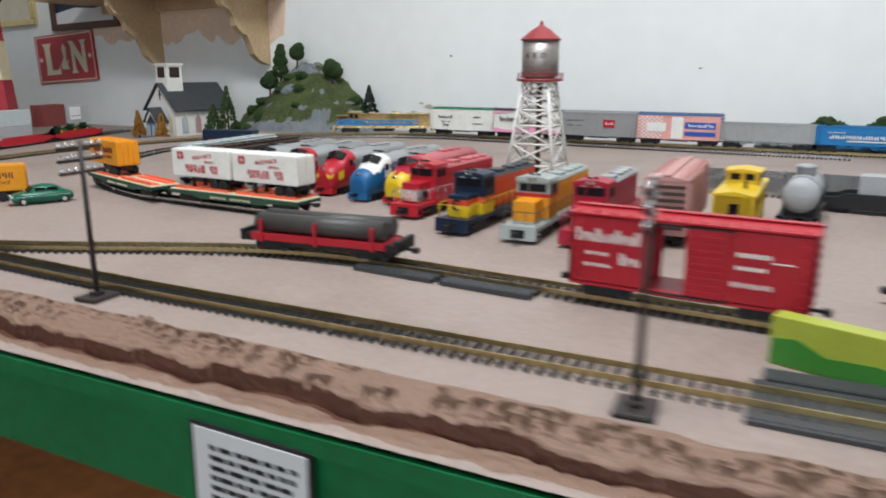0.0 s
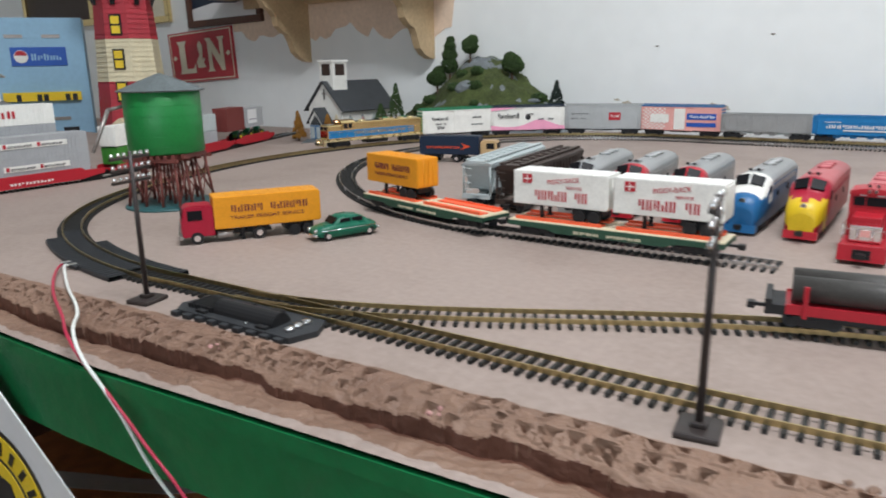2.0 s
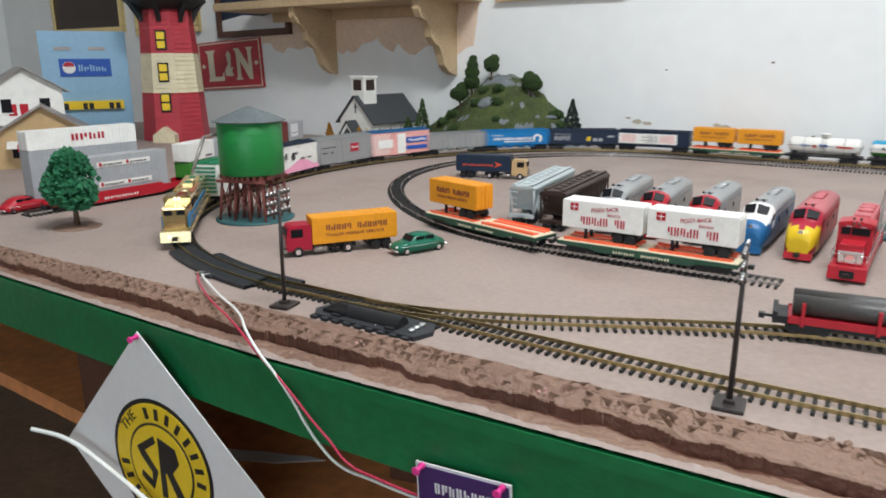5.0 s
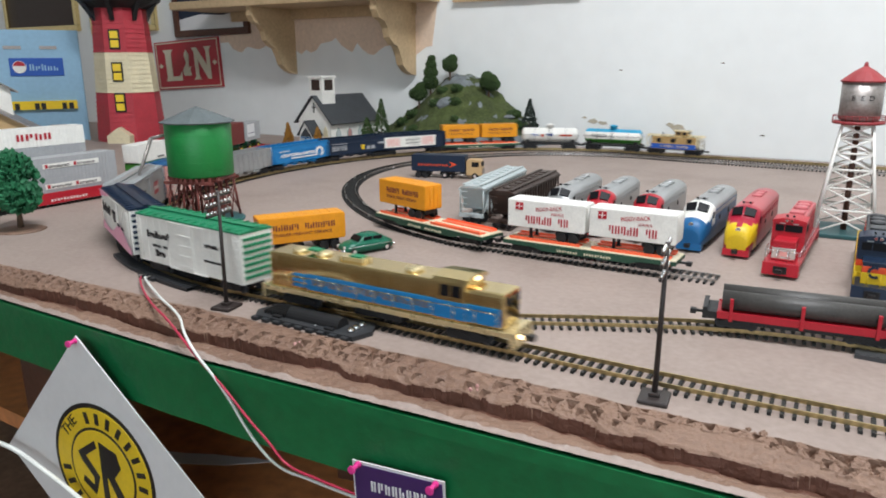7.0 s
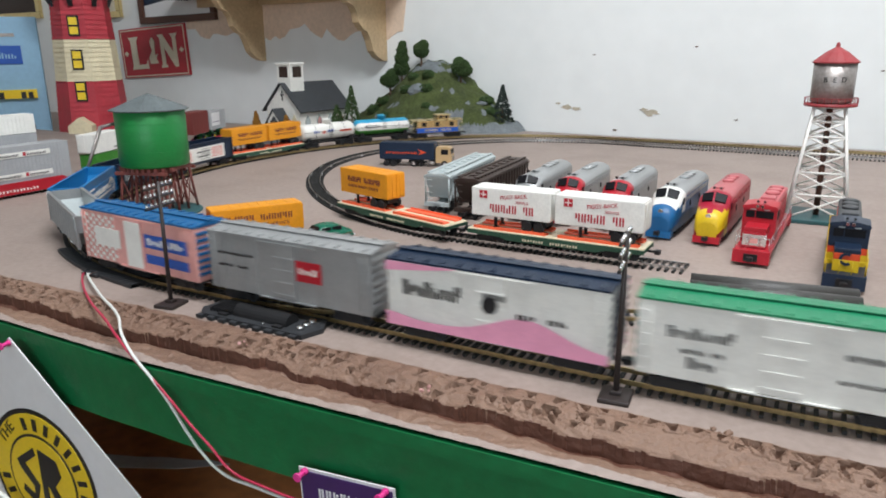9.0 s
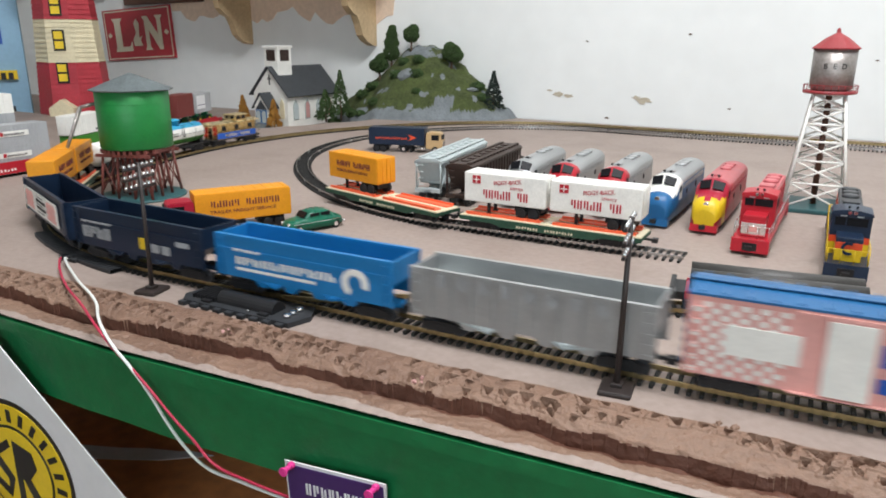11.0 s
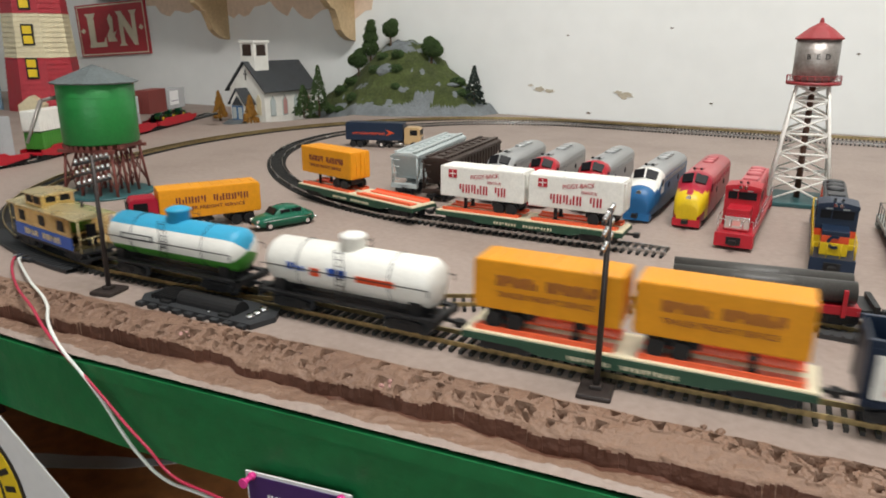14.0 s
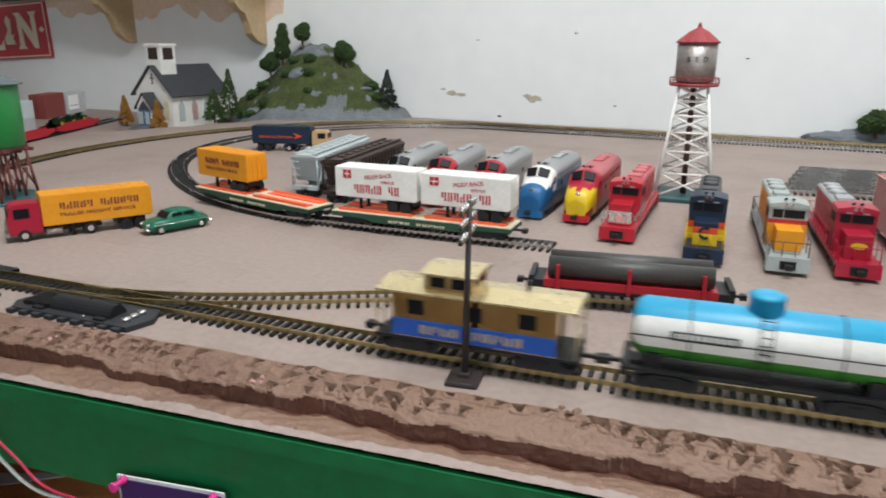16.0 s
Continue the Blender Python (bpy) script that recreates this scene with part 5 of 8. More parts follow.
    box(bm, half + 0.0008, half + 0.0042, -0.0062, 0.0062, 0.0055, 0.0125)
    part("coupler_pocket", bm, M["black"], t)
    for y in (-0.003, 0.003):
        bm = bmesh.new()
        rod(bm, (half - 0.045, y, zc + 0.004), (half - 0.036, y, zc + 0.0062), 0.0006, 0.0012, seg=7)
        part("horn", bm, M["black"], t)
    bm = bmesh.new()
    box(bm, -0.022, 0.022, -0.0125, 0.0125, 0.004, 0.011, bevel=0.002)
    part("fuel_tank", bm, M["black"], t)
    bogies(t, (-half + 0.034, half - 0.034), BOGIE3, 0.015)
    couplers(t, half + 0.002)
    return t


def covered_hopper(label, body, roofm, L=0.19):
    t = thing("covered_hopper_car", label, "hopper car", group="cars parked in the yard")
    half, w, z0, z1 = L / 2, 0.0170, 0.0135, 0.0490
    bm = bmesh.new()
    box(bm, -half + 0.018, half - 0.018, -w, w, z0 + 0.004, z1, bevel=0.0015)
    for s in (-1, 1):
        extrude(bm, [(s * (half - 0.020), z0 + 0.004), (s * (half - 0.020), z1), (s * (half - 0.002), z1), (s * (half - 0.002), z1 - 0.003)], "y", -w + 0.001, w - 0.001)
        for i in range(15):
            x = -half + 0.02 + (L - 0.04) * i / 14
            box(bm, x - 0.0006, x + 0.0006, min(s * w, s * (w + 0.0012)), max(s * w, s * (w + 0.0012)), z0 + 0.004, z1 - 0.002)
        box(bm, -half + 0.002, half - 0.002, min(s * w, s * (w + 0.0014)), max(s * w, s * (w + 0.0014)), z1 - 0.004, z1 - 0.0016)
    part("body", bm, body, t)
    bm = bmesh.new()
    extrude(bm, [(-w - 0.0008, z1 - 0.0005), (w + 0.0008, z1 - 0.0005), (w * 0.6, z1 + 0.0026), (-w * 0.6, z1 + 0.0026)], "x", -half + 0.001, half - 0.001)
    part("roof", bm, roofm, t)
    bm = bmesh.new()
    for s in (-1, 1):
        box(bm, -half + 0.003, half - 0.003, min(s * 0.009, s * 0.0135), max(s * 0.009, s * 0.0135), z1 + 0.003, z1 + 0.0042)
        for i in range(16):
            x = -half + 0.008 + (L - 0.016) * i / 15
            box(bm, x - 0.0014, x + 0.0014, min(s * 0.0085, s * 0.014), max(s * 0.0085, s * 0.014), z1 + 0.0018, z1 + 0.0032)
    part("roof_walk", bm, roofm, t)
    for i in range(8):
        bm = bmesh.new()
        x = -half + 0.024 + (L - 0.048) * i / 7
        box(bm, x - 0.006, x + 0.006, -0.0045, 0.0045, z1 + 0.0024, z1 + 0.0040, bevel=0.0005)
        part("hatch", bm, roofm, t)
    bm = bmesh.new()
    box(bm, -half, half, -0.005, 0.005, 0.0095, 0.013)
    for s in (-1, 1):
        box(bm, min(s * half, s * (half - 0.005)), max(s * half, s * (half - 0.005)), -w, w, 0.0095, 0.0145)
        for y in (-w + 0.001, w - 0.001):
            rod(bm, (s * (half - 0.003), y, 0.012), (s * (half - 0.003), y, z1 - 0.001), 0.0012, seg=6)
            rod(bm, (s * (half - 0.003), y, 0.012), (s * (half - 0.022), y, z1 - 0.014), 0.0009, seg=6)
        for k in range(4):
            rod(bm, (s * (half - 0.001), -w + 0.001, 0.019 + 0.008 * k), (s * (half - 0.001), -w + 0.011, 0.019 + 0.008 * k), 0.0006, seg=5)
    part("end_frame", bm, body, t)
    for i in range(3):
        bm = bmesh.new()
        x = -half * 0.5 + half * 0.5 * i
        extrude(bm, [(x - 0.016, z0 + 0.005), (x + 0.016, z0 + 0.005), (x + 0.005, 0.006), (x - 0.005, 0.006)], "y", -0.012, 0.012)
        part("outlet", bm, body, t)
    bogies(t, (-half + 0.02, half - 0.02))
    couplers(t, half)
    return t


YAW = -90  # nose towards the table's front


def park(t, x, y_nose, L, lean=0.0, z=0.0):
    """Stands a vehicle in the yard with its nose at (x, y_nose)."""
    a = radians(YAW + lean)
    t.matrix_basis = pose(x - math.cos(a) * L / 2, y_nose - math.sin(a) * L / 2, z, 0, 0, YAW + lean)
    return t


park(covered_hopper("light grey covered hopper car with ribbed roof", M["lightgrey"], M["lightgrey"]), -0.352, 0.372, 0.19, 9)
park(covered_hopper("dark brown covered hopper car with orange ends", M["brown"], M["brown"]), -0.302, 0.36, 0.19, 6)
SILVER = [M["silver"], M["silver"], M["silver"]]
park(cab_unit("plain silver streamlined locomotive", SILVER, lambda d, z, up: 0, L=0.17), -0.243, 0.385, 0.17, 5)
WAR = [M["red"], M["silver"], M["silver"], M["yellow"]]


def warbonnet(d, z, up):
    if z > 0.044 and d > 0.047:
        return 1
    if d > 0.050 + (0.03 if z < 0.03 else 0):
        return 1
    if d > 0.046 + (0.03 if z < 0.03 else 0):
        return 3
    if 0.023 < z < 0.026:
        return 3
    return 0


for x, y, ln in ((-0.192, 0.388, 4), (-0.135, 0.392, 2)):
    park(cab_unit("red and silver streamlined locomotive with yellow trim", WAR, warbonnet), x, y, 0.17, ln)
park(cab_unit("blue and white streamlined locomotive with silver roof", [M["steelblue"], M["silver"], M["silver"], M["white"]], lambda d, z, up: 3 if (0.012 < d < 0.045 and z > 0.033) else (1 if (d > 0.035 and z > 0.042) or (d > 0.05 and 0.022 < z < 0.034) else 0)), -0.074, 0.380, 0.17, 0)
park(cab_unit("red streamlined locomotive with a yellow nose", [M["red"], M["crimson"], M["fadedred"], M["yellow"]], lambda d, z, up: 3 if (d < 0.024 and 0.0135 < z < 0.036) else (1 if d < 0.05 else (2 if z > 0.046 else 0))), -0.024, 0.380, 0.17, 0)
park(hood_unit("red and silver hood locomotive with chrome nose", M["red"], M["fadedred"], M["red"], M["red"], [(0.015, 0.031, M["red"], ""), (0.031, 0.0500, M["red"], "")], rail=M["chrome"], chrome_nose=True), 0.028, 0.326, 0.185, 0)
park(hood_unit("navy, vermilion and yellow hood locomotive", M["vermilion"], M["dark"], M["navy"], M["navy"], [(0.015, 0.0255, M["yellow"], "yellow lower band"), (0.0255, 0.0315, M["vermilion"], "vermilion band"), (0.0315, 0.0505, M["navy"], "navy upper band")], rail=M["yellow"]), 0.108, 0.284, 0.185, 2)
bm = bmesh.new()
for i in range(9):
    f0, f1 = radians(55 + 28 * i), radians(55 + 28 * (i + 1))
    extrude(bm, [(0.0034 * math.cos(f0), 0.0034 * math.sin(f0)), (0.0058 * math.cos(f0), 0.0058 * math.sin(f0)), (0.0058 * math.cos(f1), 0.0058 * math.sin(f1)), (0.0034 * math.cos(f1), 0.0034 * math.sin(f1))], "x", 0, 0.0006)
part("nose_emblem", bm, M["navy"], bpy.data.objects["hood_locomotive.001"], "navy round nose emblem", pose(0.0925 - 0.0098, 0, 0.0265))
park(hood_unit("grey-green and orange hood locomotive", M["orange"], M["palegreen"], M["palegreen"], M["palegreen"], [(0.015, 0.0175, M["palegreen"], ""), (0.0175, 0.0360, M["orange"], "orange cab band"), (0.0360, 0.0395, M["red"], "thin red line"), (0.0395, 0.0505, M["palegreen"], "")], rail=M["dark"], L=0.19), 0.174, 0.286, 0.19, 4)
park(hood_unit("bright red hood locomotive with silver roof and yellow nose mark", M["crimson"], M["silver"], M["crimson"], M["crimson"], [(0.015, 0.031, M["crimson"], ""), (0.031, 0.0500, M["crimson"], "")], L=0.185), 0.226, 0.292, 0.185, 4)
bm = bmesh.new()
extrude(bm, [(0.0062 * math.cos(radians(a)), 0.0026 * math.sin(radians(a))) for a in range(0, 360, 24)], "x", 0, 0.0008)
part("nose_emblem", bm, M["yellow"], bpy.data.objects["hood_locomotive.003"], "yellow oval nose emblem", pose(0.0925 - 0.0101, 0, 0.0265))
park(box_car("faded_boxcar", "faded dusty pink boxcar", 0.15, M["rose"], M["rose"], M["brown"], None, group="cars parked in the yard"), 0.287, 0.33, 0.15, 5)
park(caboose("yellow_caboose", "bright yellow caboose with cupola", 0.12, M["yellow"], M["yellow"], None, M["yellow"], group="cars parked in the yard"), 0.335, 0.36, 0.12, 2)
park(tank_car("grey_tank_car", "grey tank car in the yard", 0.10, [(0, 180, M["grey"], ""), (180, 360, M["grey"], "")], M["grey"]), 0.378, 0.455, 0.11, 0)
bpy.data.objects["grey_tank_car"]["group"] = "cars parked in the yard"


def container(label, L, h, mat_, m, marks=()):
    t = thing("freight_container", label, "container", m)
    bm = bmesh.new()
    edge = [(-L / 2, 0.0146), (-L / 2 + 0.004, 0.0146)]
    for i in range(int((L - 0.010) / 0.006)):
        x = -L / 2 + 0.004 + 0.006 * i
        edge += [(x + 0.0008, 0.0141), (x + 0.0030, 0.0141), (x + 0.0038, 0.0146), (x + 0.0060, 0.0146)]
    edge.append((L / 2, 0.0146))
    extrude(bm, edge + [(x, -y) for x, y in reversed(edge)], "z", 0.0, h)
    part("body", bm, mat_, t)
    bm = bmesh.new()
    for s in (-1, 1):
        box(bm, -L / 2 - 0.0008, -L / 2, min(s * 0.0006, s * 0.0136), max(s * 0.0006, s * 0.0136), 0.0015, h - 0.0015)
    part("door", bm, mat_, t)
    for nm, mt, x0, x1, z0, z1 in marks:
        panel(t, nm, mt, x0, x1, z0, z1, 0.0150)
    return t


def plain_flat(label, L, mat_, m, group=""):
    t = thing("well_flatcar", label, "flatcar", m, group)
    half = L / 2
    bm = bmesh.new()
    for s in (-1, 1):
        extrude(bm, [(-half, 0.011), (-half, 0.017), (-half * 0.72, 0.0175), (-half * 0.66, 0.0215), (half * 0.66, 0.0215), (half * 0.72, 0.0175), (half, 0.017), (half, 0.011), (half * 0.66, 0.005), (-half * 0.66, 0.005)], "y", s * 0.0172 - 0.001, s * 0.0172 + 0.001)
    box(bm, -half, half, -0.0165, 0.0165, 0.009, 0.012)
    part("side_sill", bm, mat_, t)
    bogies(t, (-half + 0.017, half - 0.017))
    couplers(t, half)
    return t


plain_flat("black flatcar carrying a grey container", 0.15, M["black"], pose(0.46, 0.60, 0, 0, 0, 0), "cars parked in the yard")
container("grey container on a black flatcar", 0.10, 0.028, M["grey"], pose(0.475, 0.60, 0.0122))

# bundle of loose track lengths behind the yard
for k in range(6):
    t = thing("loose_track_length", "length of loose grey track lying on the table", "railway track", pose(0.18 + 0.006 * k, 0.66 + 0.038 * k, 0.0, 0, 0, 2), "loose track lengths")
    bm = bmesh.new()
    for y in (-0.0085, 0.0085):
        box(bm, 0, 0.75, y - 0.0007, y + 0.0007, 0.0024, 0.0056)
    part("rail", bm, M["rail_steel"], t)
    bm = bmesh.new()
    for i in range(105):
        box(bm, 0.007 * i, 0.007 * i + 0.0032, -0.0148, 0.0148, 0, 0.0026)
    tagged(part("tie_row", bm, M["tie"], t), kind="stuff")

# ---------------- inner track and siding vehicles ----------------
def on_way(t, way, s, half, z=RAIL_TOP, flip=False):
    a, b = way.at(s + half), way.at(s - half)
    d = (a - b) * (-1 if flip else 1)
    c = (a + b) / 2
    t.matrix_basis = pose(c.x, c.y, z, 0, 0, math.degrees(math.atan2(d.y, d.x)))
    return t


s_end = float(INNER.s[-1])
flat_b = on_way(flat_car(0.188, "green piggyback flatcar with two white trailers", "flatcars on the inner track"), INNER, s_end - 0.131, 0.06)
flat_a = on_way(flat_car(0.188, "green piggyback flatcar with one orange trailer", "flatcars on the inner track"), INNER, s_end - 0.336, 0.06)
for x in (-0.0465, 0.0465):
    tr = trailer("white trailer with red lettering on a flatcar", 0.088, M["white"], M["red"], "white trailers", "red")
    tr.matrix_basis = flat_b.matrix_basis @ pose(x, 0, 0.0162, 0, 0, 180)
tr = trailer("orange freight trailer parked on a flatcar", 0.086, M["orange"], M["maroon"], "orange trailers")
tr.matrix_basis = flat_a.matrix_basis @ pose(-0.0465, 0, 0.0162, 0, 0, 180)

logs = thing("log_flatcar", "red flatcar with stakes carrying two dark logs", "flatcar")
bm = bmesh.new()
box(bm, -0.066, 0.066, -0.0165, 0.0165, 0.0125, 0.0155, bevel=0.0004)
for s in (-1, 1):
    box(bm, -0.066, 0.066, min(s * 0.0155, s * 0.0172), max(s * 0.0155, s * 0.0172), 0.0105, 0.0165)
part("deck", bm, M["red"], logs)
for s in (-1, 1):
    for x in (-0.055, 0.0, 0.055):
        bm = bmesh.new()
        box(bm, x - 0.0015, x + 0.0015, min(s * 0.0165, s * 0.0190), max(s * 0.0165, s * 0.0190), 0.009, 0.0285, bevel=0.0004)
        part("stake", bm, M["red"], logs)
for y, z in ((-0.0080, 0.0243), (0.0080, 0.0250)):
    bm = bmesh.new()
    rod(bm, (-0.063, y, z), (0.063, y, z), 0.0079, seg=24)
    part("log", bm, M["logbrown"], logs, "dark grey grooved log")
bm = bmesh.new()
box(bm, -0.078, 0.078, -0.006, 0.006, 0.0085, 0.0125)
for s in (-1, 1):
    box(bm, min(s * 0.066, s * 0.078), max(s * 0.066, s * 0.078), -0.0155, 0.0155, 0.009, 0.0150)
    box(bm, min(s * 0.074, s * 0.078), max(s * 0.074, s * 0.078), -0.0165, 0.0165, 0.009, 0.0185)
box(bm, -0.04, 0.04, -0.013, 0.013, 0.006, 0.0105)
part("underframe", bm, M["black"], logs)
bogies(logs, (-0.05, 0.05))
couplers(logs, 0.078)
S_LOG = float(np.interp(0.064, SIDING.p[:, 0], SIDING.s))
on_way(logs, SIDING, S_LOG, 0.05)
logs.matrix_basis = logs.matrix_basis @ Matrix.Diagonal((0.9, 0.95, 0.95, 1))


def red_decal(t, w, z0, z1, half):
    decal_bars(t, "lettering", [M["white"]], [("2112112112", -half + 0.005, -0.026, z0 + 0.029, 0.009, 0), ("1111", -half + 0.012, -half + 0.028, z0 + 0.020, 0.0035, 0), ("11111", -half + 0.011, -half + 0.03, z0 + 0.012, 0.0035, 0), ("211", -0.040, -0.026, z0 + 0.015, 0.008, 0),
                                                ("1111111", 0.032, 0.052, z0 + 0.030, 0.004, 0), ("111111", 0.032, 0.05, z0 + 0.022, 0.0035, 0), ("1", 0.052, half - 0.006, z0 + 0.028, 0.0010, 0), ("1111111", 0.030, 0.054, z0 + 0.011, 0.0045, 0)], w + 0.0006)


red_car = box_car("red_boxcar", "bright red boxcar with one door slid open", 0.150, M["red"], M["red"], M["red"], red_decal, open_door=True)
S_RED = float(np.interp(0.342, SIDING.p[:, 0], SIDING.s))
on_way(red_car, SIDING, S_RED, 0.05)
red_car.matrix_basis = red_car.matrix_basis @ Matrix.Scale(0.93, 4)


def sweep_plate(name, label, way, s0, s1, off, half, z1, mat_=None):
    bm = bmesh.new()
    sweep(bm, way, s0, s1, off, half, 0.0003, z1)
    n = int((s1 - s0) / 0.006)
    for i in range(n):
        s = s0 + (s1 - s0) * (i + 0.3) / n
        p, d = way.at(s), way.dir(s)
        q = Matrix.Translation(p) @ pose(0, 0, 0, 0, 0, math.degrees(math.atan2(d.y, d.x)))
        vs = [bm.verts.new(q @ Vector((x, off + y, z))) for x in (-0.0012, 0.0012) for y in (-half * 0.9, half * 0.9) for z in (z1, z1 + 0.0007)]
        for f in ((0, 1, 3, 2), (4, 6, 7, 5), (0, 4, 5, 1), (2, 3, 7, 6), (1, 5, 7, 3)):
            bm.faces.new([vs[k] for k in f])
    return solid(name, bm, mat_ or M["charcoal"], label, "track part")


def s_main_x(x):
    """Distance along the main line where the lower left curve passes x."""
    lo, hi = s_front(-0.40) - 0.9, s_front(-0.40)
    for _ in range(40):
        mid = (lo + hi) / 2
        lo, hi = (mid, hi) if MAIN.at(mid).x < x else (lo, mid)
    return lo


sweep_plate("rerailer_ramp", "dark plastic rerailer plate around the track", MAIN, s_main_x(-0.60), s_main_x(-0.435), -0.0165, 0.0075, 0.0034)
sweep_plate("rerailer_ramp", "dark plastic rerailer plate inside the curve", MAIN, s_main_x(-0.56), s_main_x(-0.40), 0.0170, 0.0055, 0.0034)
sweep_plate("rerailer_bed", "dark plastic bed between the rails", MAIN, s_main_x(-0.62), s_main_x(-0.44), 0.0, 0.0072, 0.0042)
sweep_plate("rerailer_ramp", "slate grey plastic ramp beside the siding", SIDING, 0.455, 0.525, -0.0175, 0.0070, 0.0034, M["dark"])
sweep_plate("rerailer_ramp", "slate grey plastic ramp beside the siding", SIDING, 0.53, 0.60, -0.0175, 0.0070, 0.0034, M["dark"])
sweep_plate("roadbed", "dark grey plastic roadbed under the main track", MAIN, s_front(0.395), s_front(0.62), 0.0, 0.024, 0.0022, M["dark"])


def switch_machine(m):
    t = thing("switch_machine", "black switch motor with screws beside the track", "switch motor", m)
    bm = bmesh.new()
    extrude(bm, [(-0.058, -0.010), (-0.050, -0.020), (0.052, -0.020), (0.058, -0.002), (0.050, 0.014), (-0.052, 0.014)], "z", 0.0003, 0.004)
    part("base_plate", bm, M["charcoal"], t)
    bm = bmesh.new()
    n = 10
    prof = [(-0.0075, 0.004)] + [(-0.0075 * math.cos(math.pi * i / n), 0.004 + 0.0078 * math.sin(math.pi * i / n)) for i in range(1, n)] + [(0.0075, 0.004)]
    fs = extrude(bm, [(y - 0.006, z) for y, z in prof], "x", -0.022, 0.032)
    for i in range(7):
        rib = bmesh.new()
        box(rib, -0.046 + 0.0035 * i, -0.0445 + 0.0035 * i, -0.014, 0.006, 0.004, 0.0072)
        part("rib", rib, M["black"], t)
    part("motor_cover", bm, M["black"], t)
    for i in range(9):
        bm = bmesh.new()
        x = -0.052 + 0.0118 * i
        box(bm, x, x + 0.0062, -0.0238, -0.0195, 0.0003, 0.0034, bevel=0.0004)
        part("edge_tab", bm, M["charcoal"], t)
    for x, y in ((-0.052, 0.004), (-0.034, -0.016), (0.008, 0.010), (0.022, -0.0165), (-0.018, 0.0095)):
        bm = bmesh.new()
        box(bm, x, x + 0.009, y - 0.002, y + 0.002, 0.004, 0.0058, bevel=0.0005)
        part("clip", bm, M["black"], t)
    for x in (-0.030, 0.012):
        bm = bmesh.new()
        lathe(bm, [(0.0012, 0.0040), (0.0012, 0.0052), (0.0004, 0.0055)], cx=x, cy=-0.016, seg=10)
        part("rivet", bm, M["chrome"], t)
    for y in (-0.011, -0.004, 0.003):
        bm = bmesh.new()
        lathe(bm, [(0.0030, 0.004), (0.0030, 0.0062), (0.0024, 0.0068), (0.0005, 0.0069)], cx=0.044, cy=y, seg=12)
        part("screw", bm, M["chrome"], t)
    return t


switch_machine(pose(-0.278, -0.0085, 0, 0, 0, 1.5))
sweep_plate("rerailer_ramp", "slate grey plastic ramp beside the main track", MAIN, s_front(0.40), s_front(0.58), 0.030, 0.0070, 0.0034, M["dark"])
leaflet = thing("printed_box", "small lime and green printed card box", "box", pose(0.432, 0.106, 0, 0, 0, -14))
bm = bmesh.new()
box(bm, -0.035, 0.035, -0.006, 0.006, 0.0, 0.026, bevel=0.0006)
part("carton", bm, M["limeprint"], leaflet)
bm = bmesh.new()
extrude(bm, [(-0.034, 0.001), (0.034, 0.001), (0.034, 0.009), (0.015, 0.012), (-0.008, 0.010), (-0.022, 0.016), (-0.034, 0.014)], "y", -0.0066, -0.0058)
part("printed_band", bm, M["grassgreen"], leaflet, "green printed picture band")
# the crossing rails and frog of the front switch
bm = bmesh.new()
sweep(bm, SIDING, 0.005, 0.05, -0.0064, 0.0006, 0.0026, RAIL_TOP)
sweep(bm, SIDING, 0.005, 0.05, 0.0064, 0.0006, 0.0026, RAIL_TOP)
solid("switch_points", bm, M["rail_brass"], "brass switch point blades", "switch")

end_car = box_car("blue_end_boxcar", "white boxcar with cyan and navy stripes", 0.15, M["white"], M["white"], M["navy"], None)
for z0, z1, mt in ((0.022, 0.028, "cyan"), (0.016, 0.019, "navy"), (0.036, 0.041, "cyan")):
    bm = bmesh.new()
    box(bm, -0.0757, 0.0757, -0.0180, 0.0180, z0, z1)
    part("stripe", bm, M[mt], end_car)
end_car.matrix_basis = pose(0.530, 0.268, 0.0, 0, 0, 12)


# ---------------- trackside things ----------------
def telegraph_pole(m, h):
    t = thing("telegraph_pole", "dark brown telegraph pole with crossarms and clear insulators", "telegraph pole", m, "telegraph poles")
    bm = bmesh.new()
    box(bm, -0.0095, 0.0095, -0.0105, 0.0105, 0.0, 0.0030, bevel=0.0012)
    box(bm, -0.0035, 0.0035, -0.0035, 0.0035, 0.0030, 0.0055, bevel=0.0006)
    part("base", bm, M["polewood"], t)
    bm = bmesh.new()
    rod(bm, (0, 0, 0.004), (0.0008, 0, h), 0.0019, 0.0014, seg=10)
    part("post", bm, M["polewood"], t)
    for k in range(3):
        z = h - 0.004 - 0.0078 * k
        bm = bmesh.new()
        box(bm, -0.0009, 0.0009, -0.0165, 0.0165, z - 0.0009, z + 0.0009)
        part("crossarm", bm, M["polewood"], t)
        for y in (-0.0150, -0.0095, -0.0048, 0.0048, 0.0095, 0.0150):
            bm = bmesh.new()
            lathe(bm, [(0.0009, z + 0.0008), (0.0013, z + 0.0018), (0.0011, z + 0.0032), (0.0004, z + 0.0039)], cx=0.0005, cy=y, seg=8)
            part("insulator", bm, M["chrome"], t, "shiny insulator")
    return t


telegraph_pole(pose(0.0, 0.0, 0, 0, 0, 8), 0.104)
telegraph_pole(pose(-0.370, -0.024, 0, 0, 0, 12), 0.104)
telegraph_pole(pose(0.354, 0.020, 0, 0, 0, 8), 0.104)

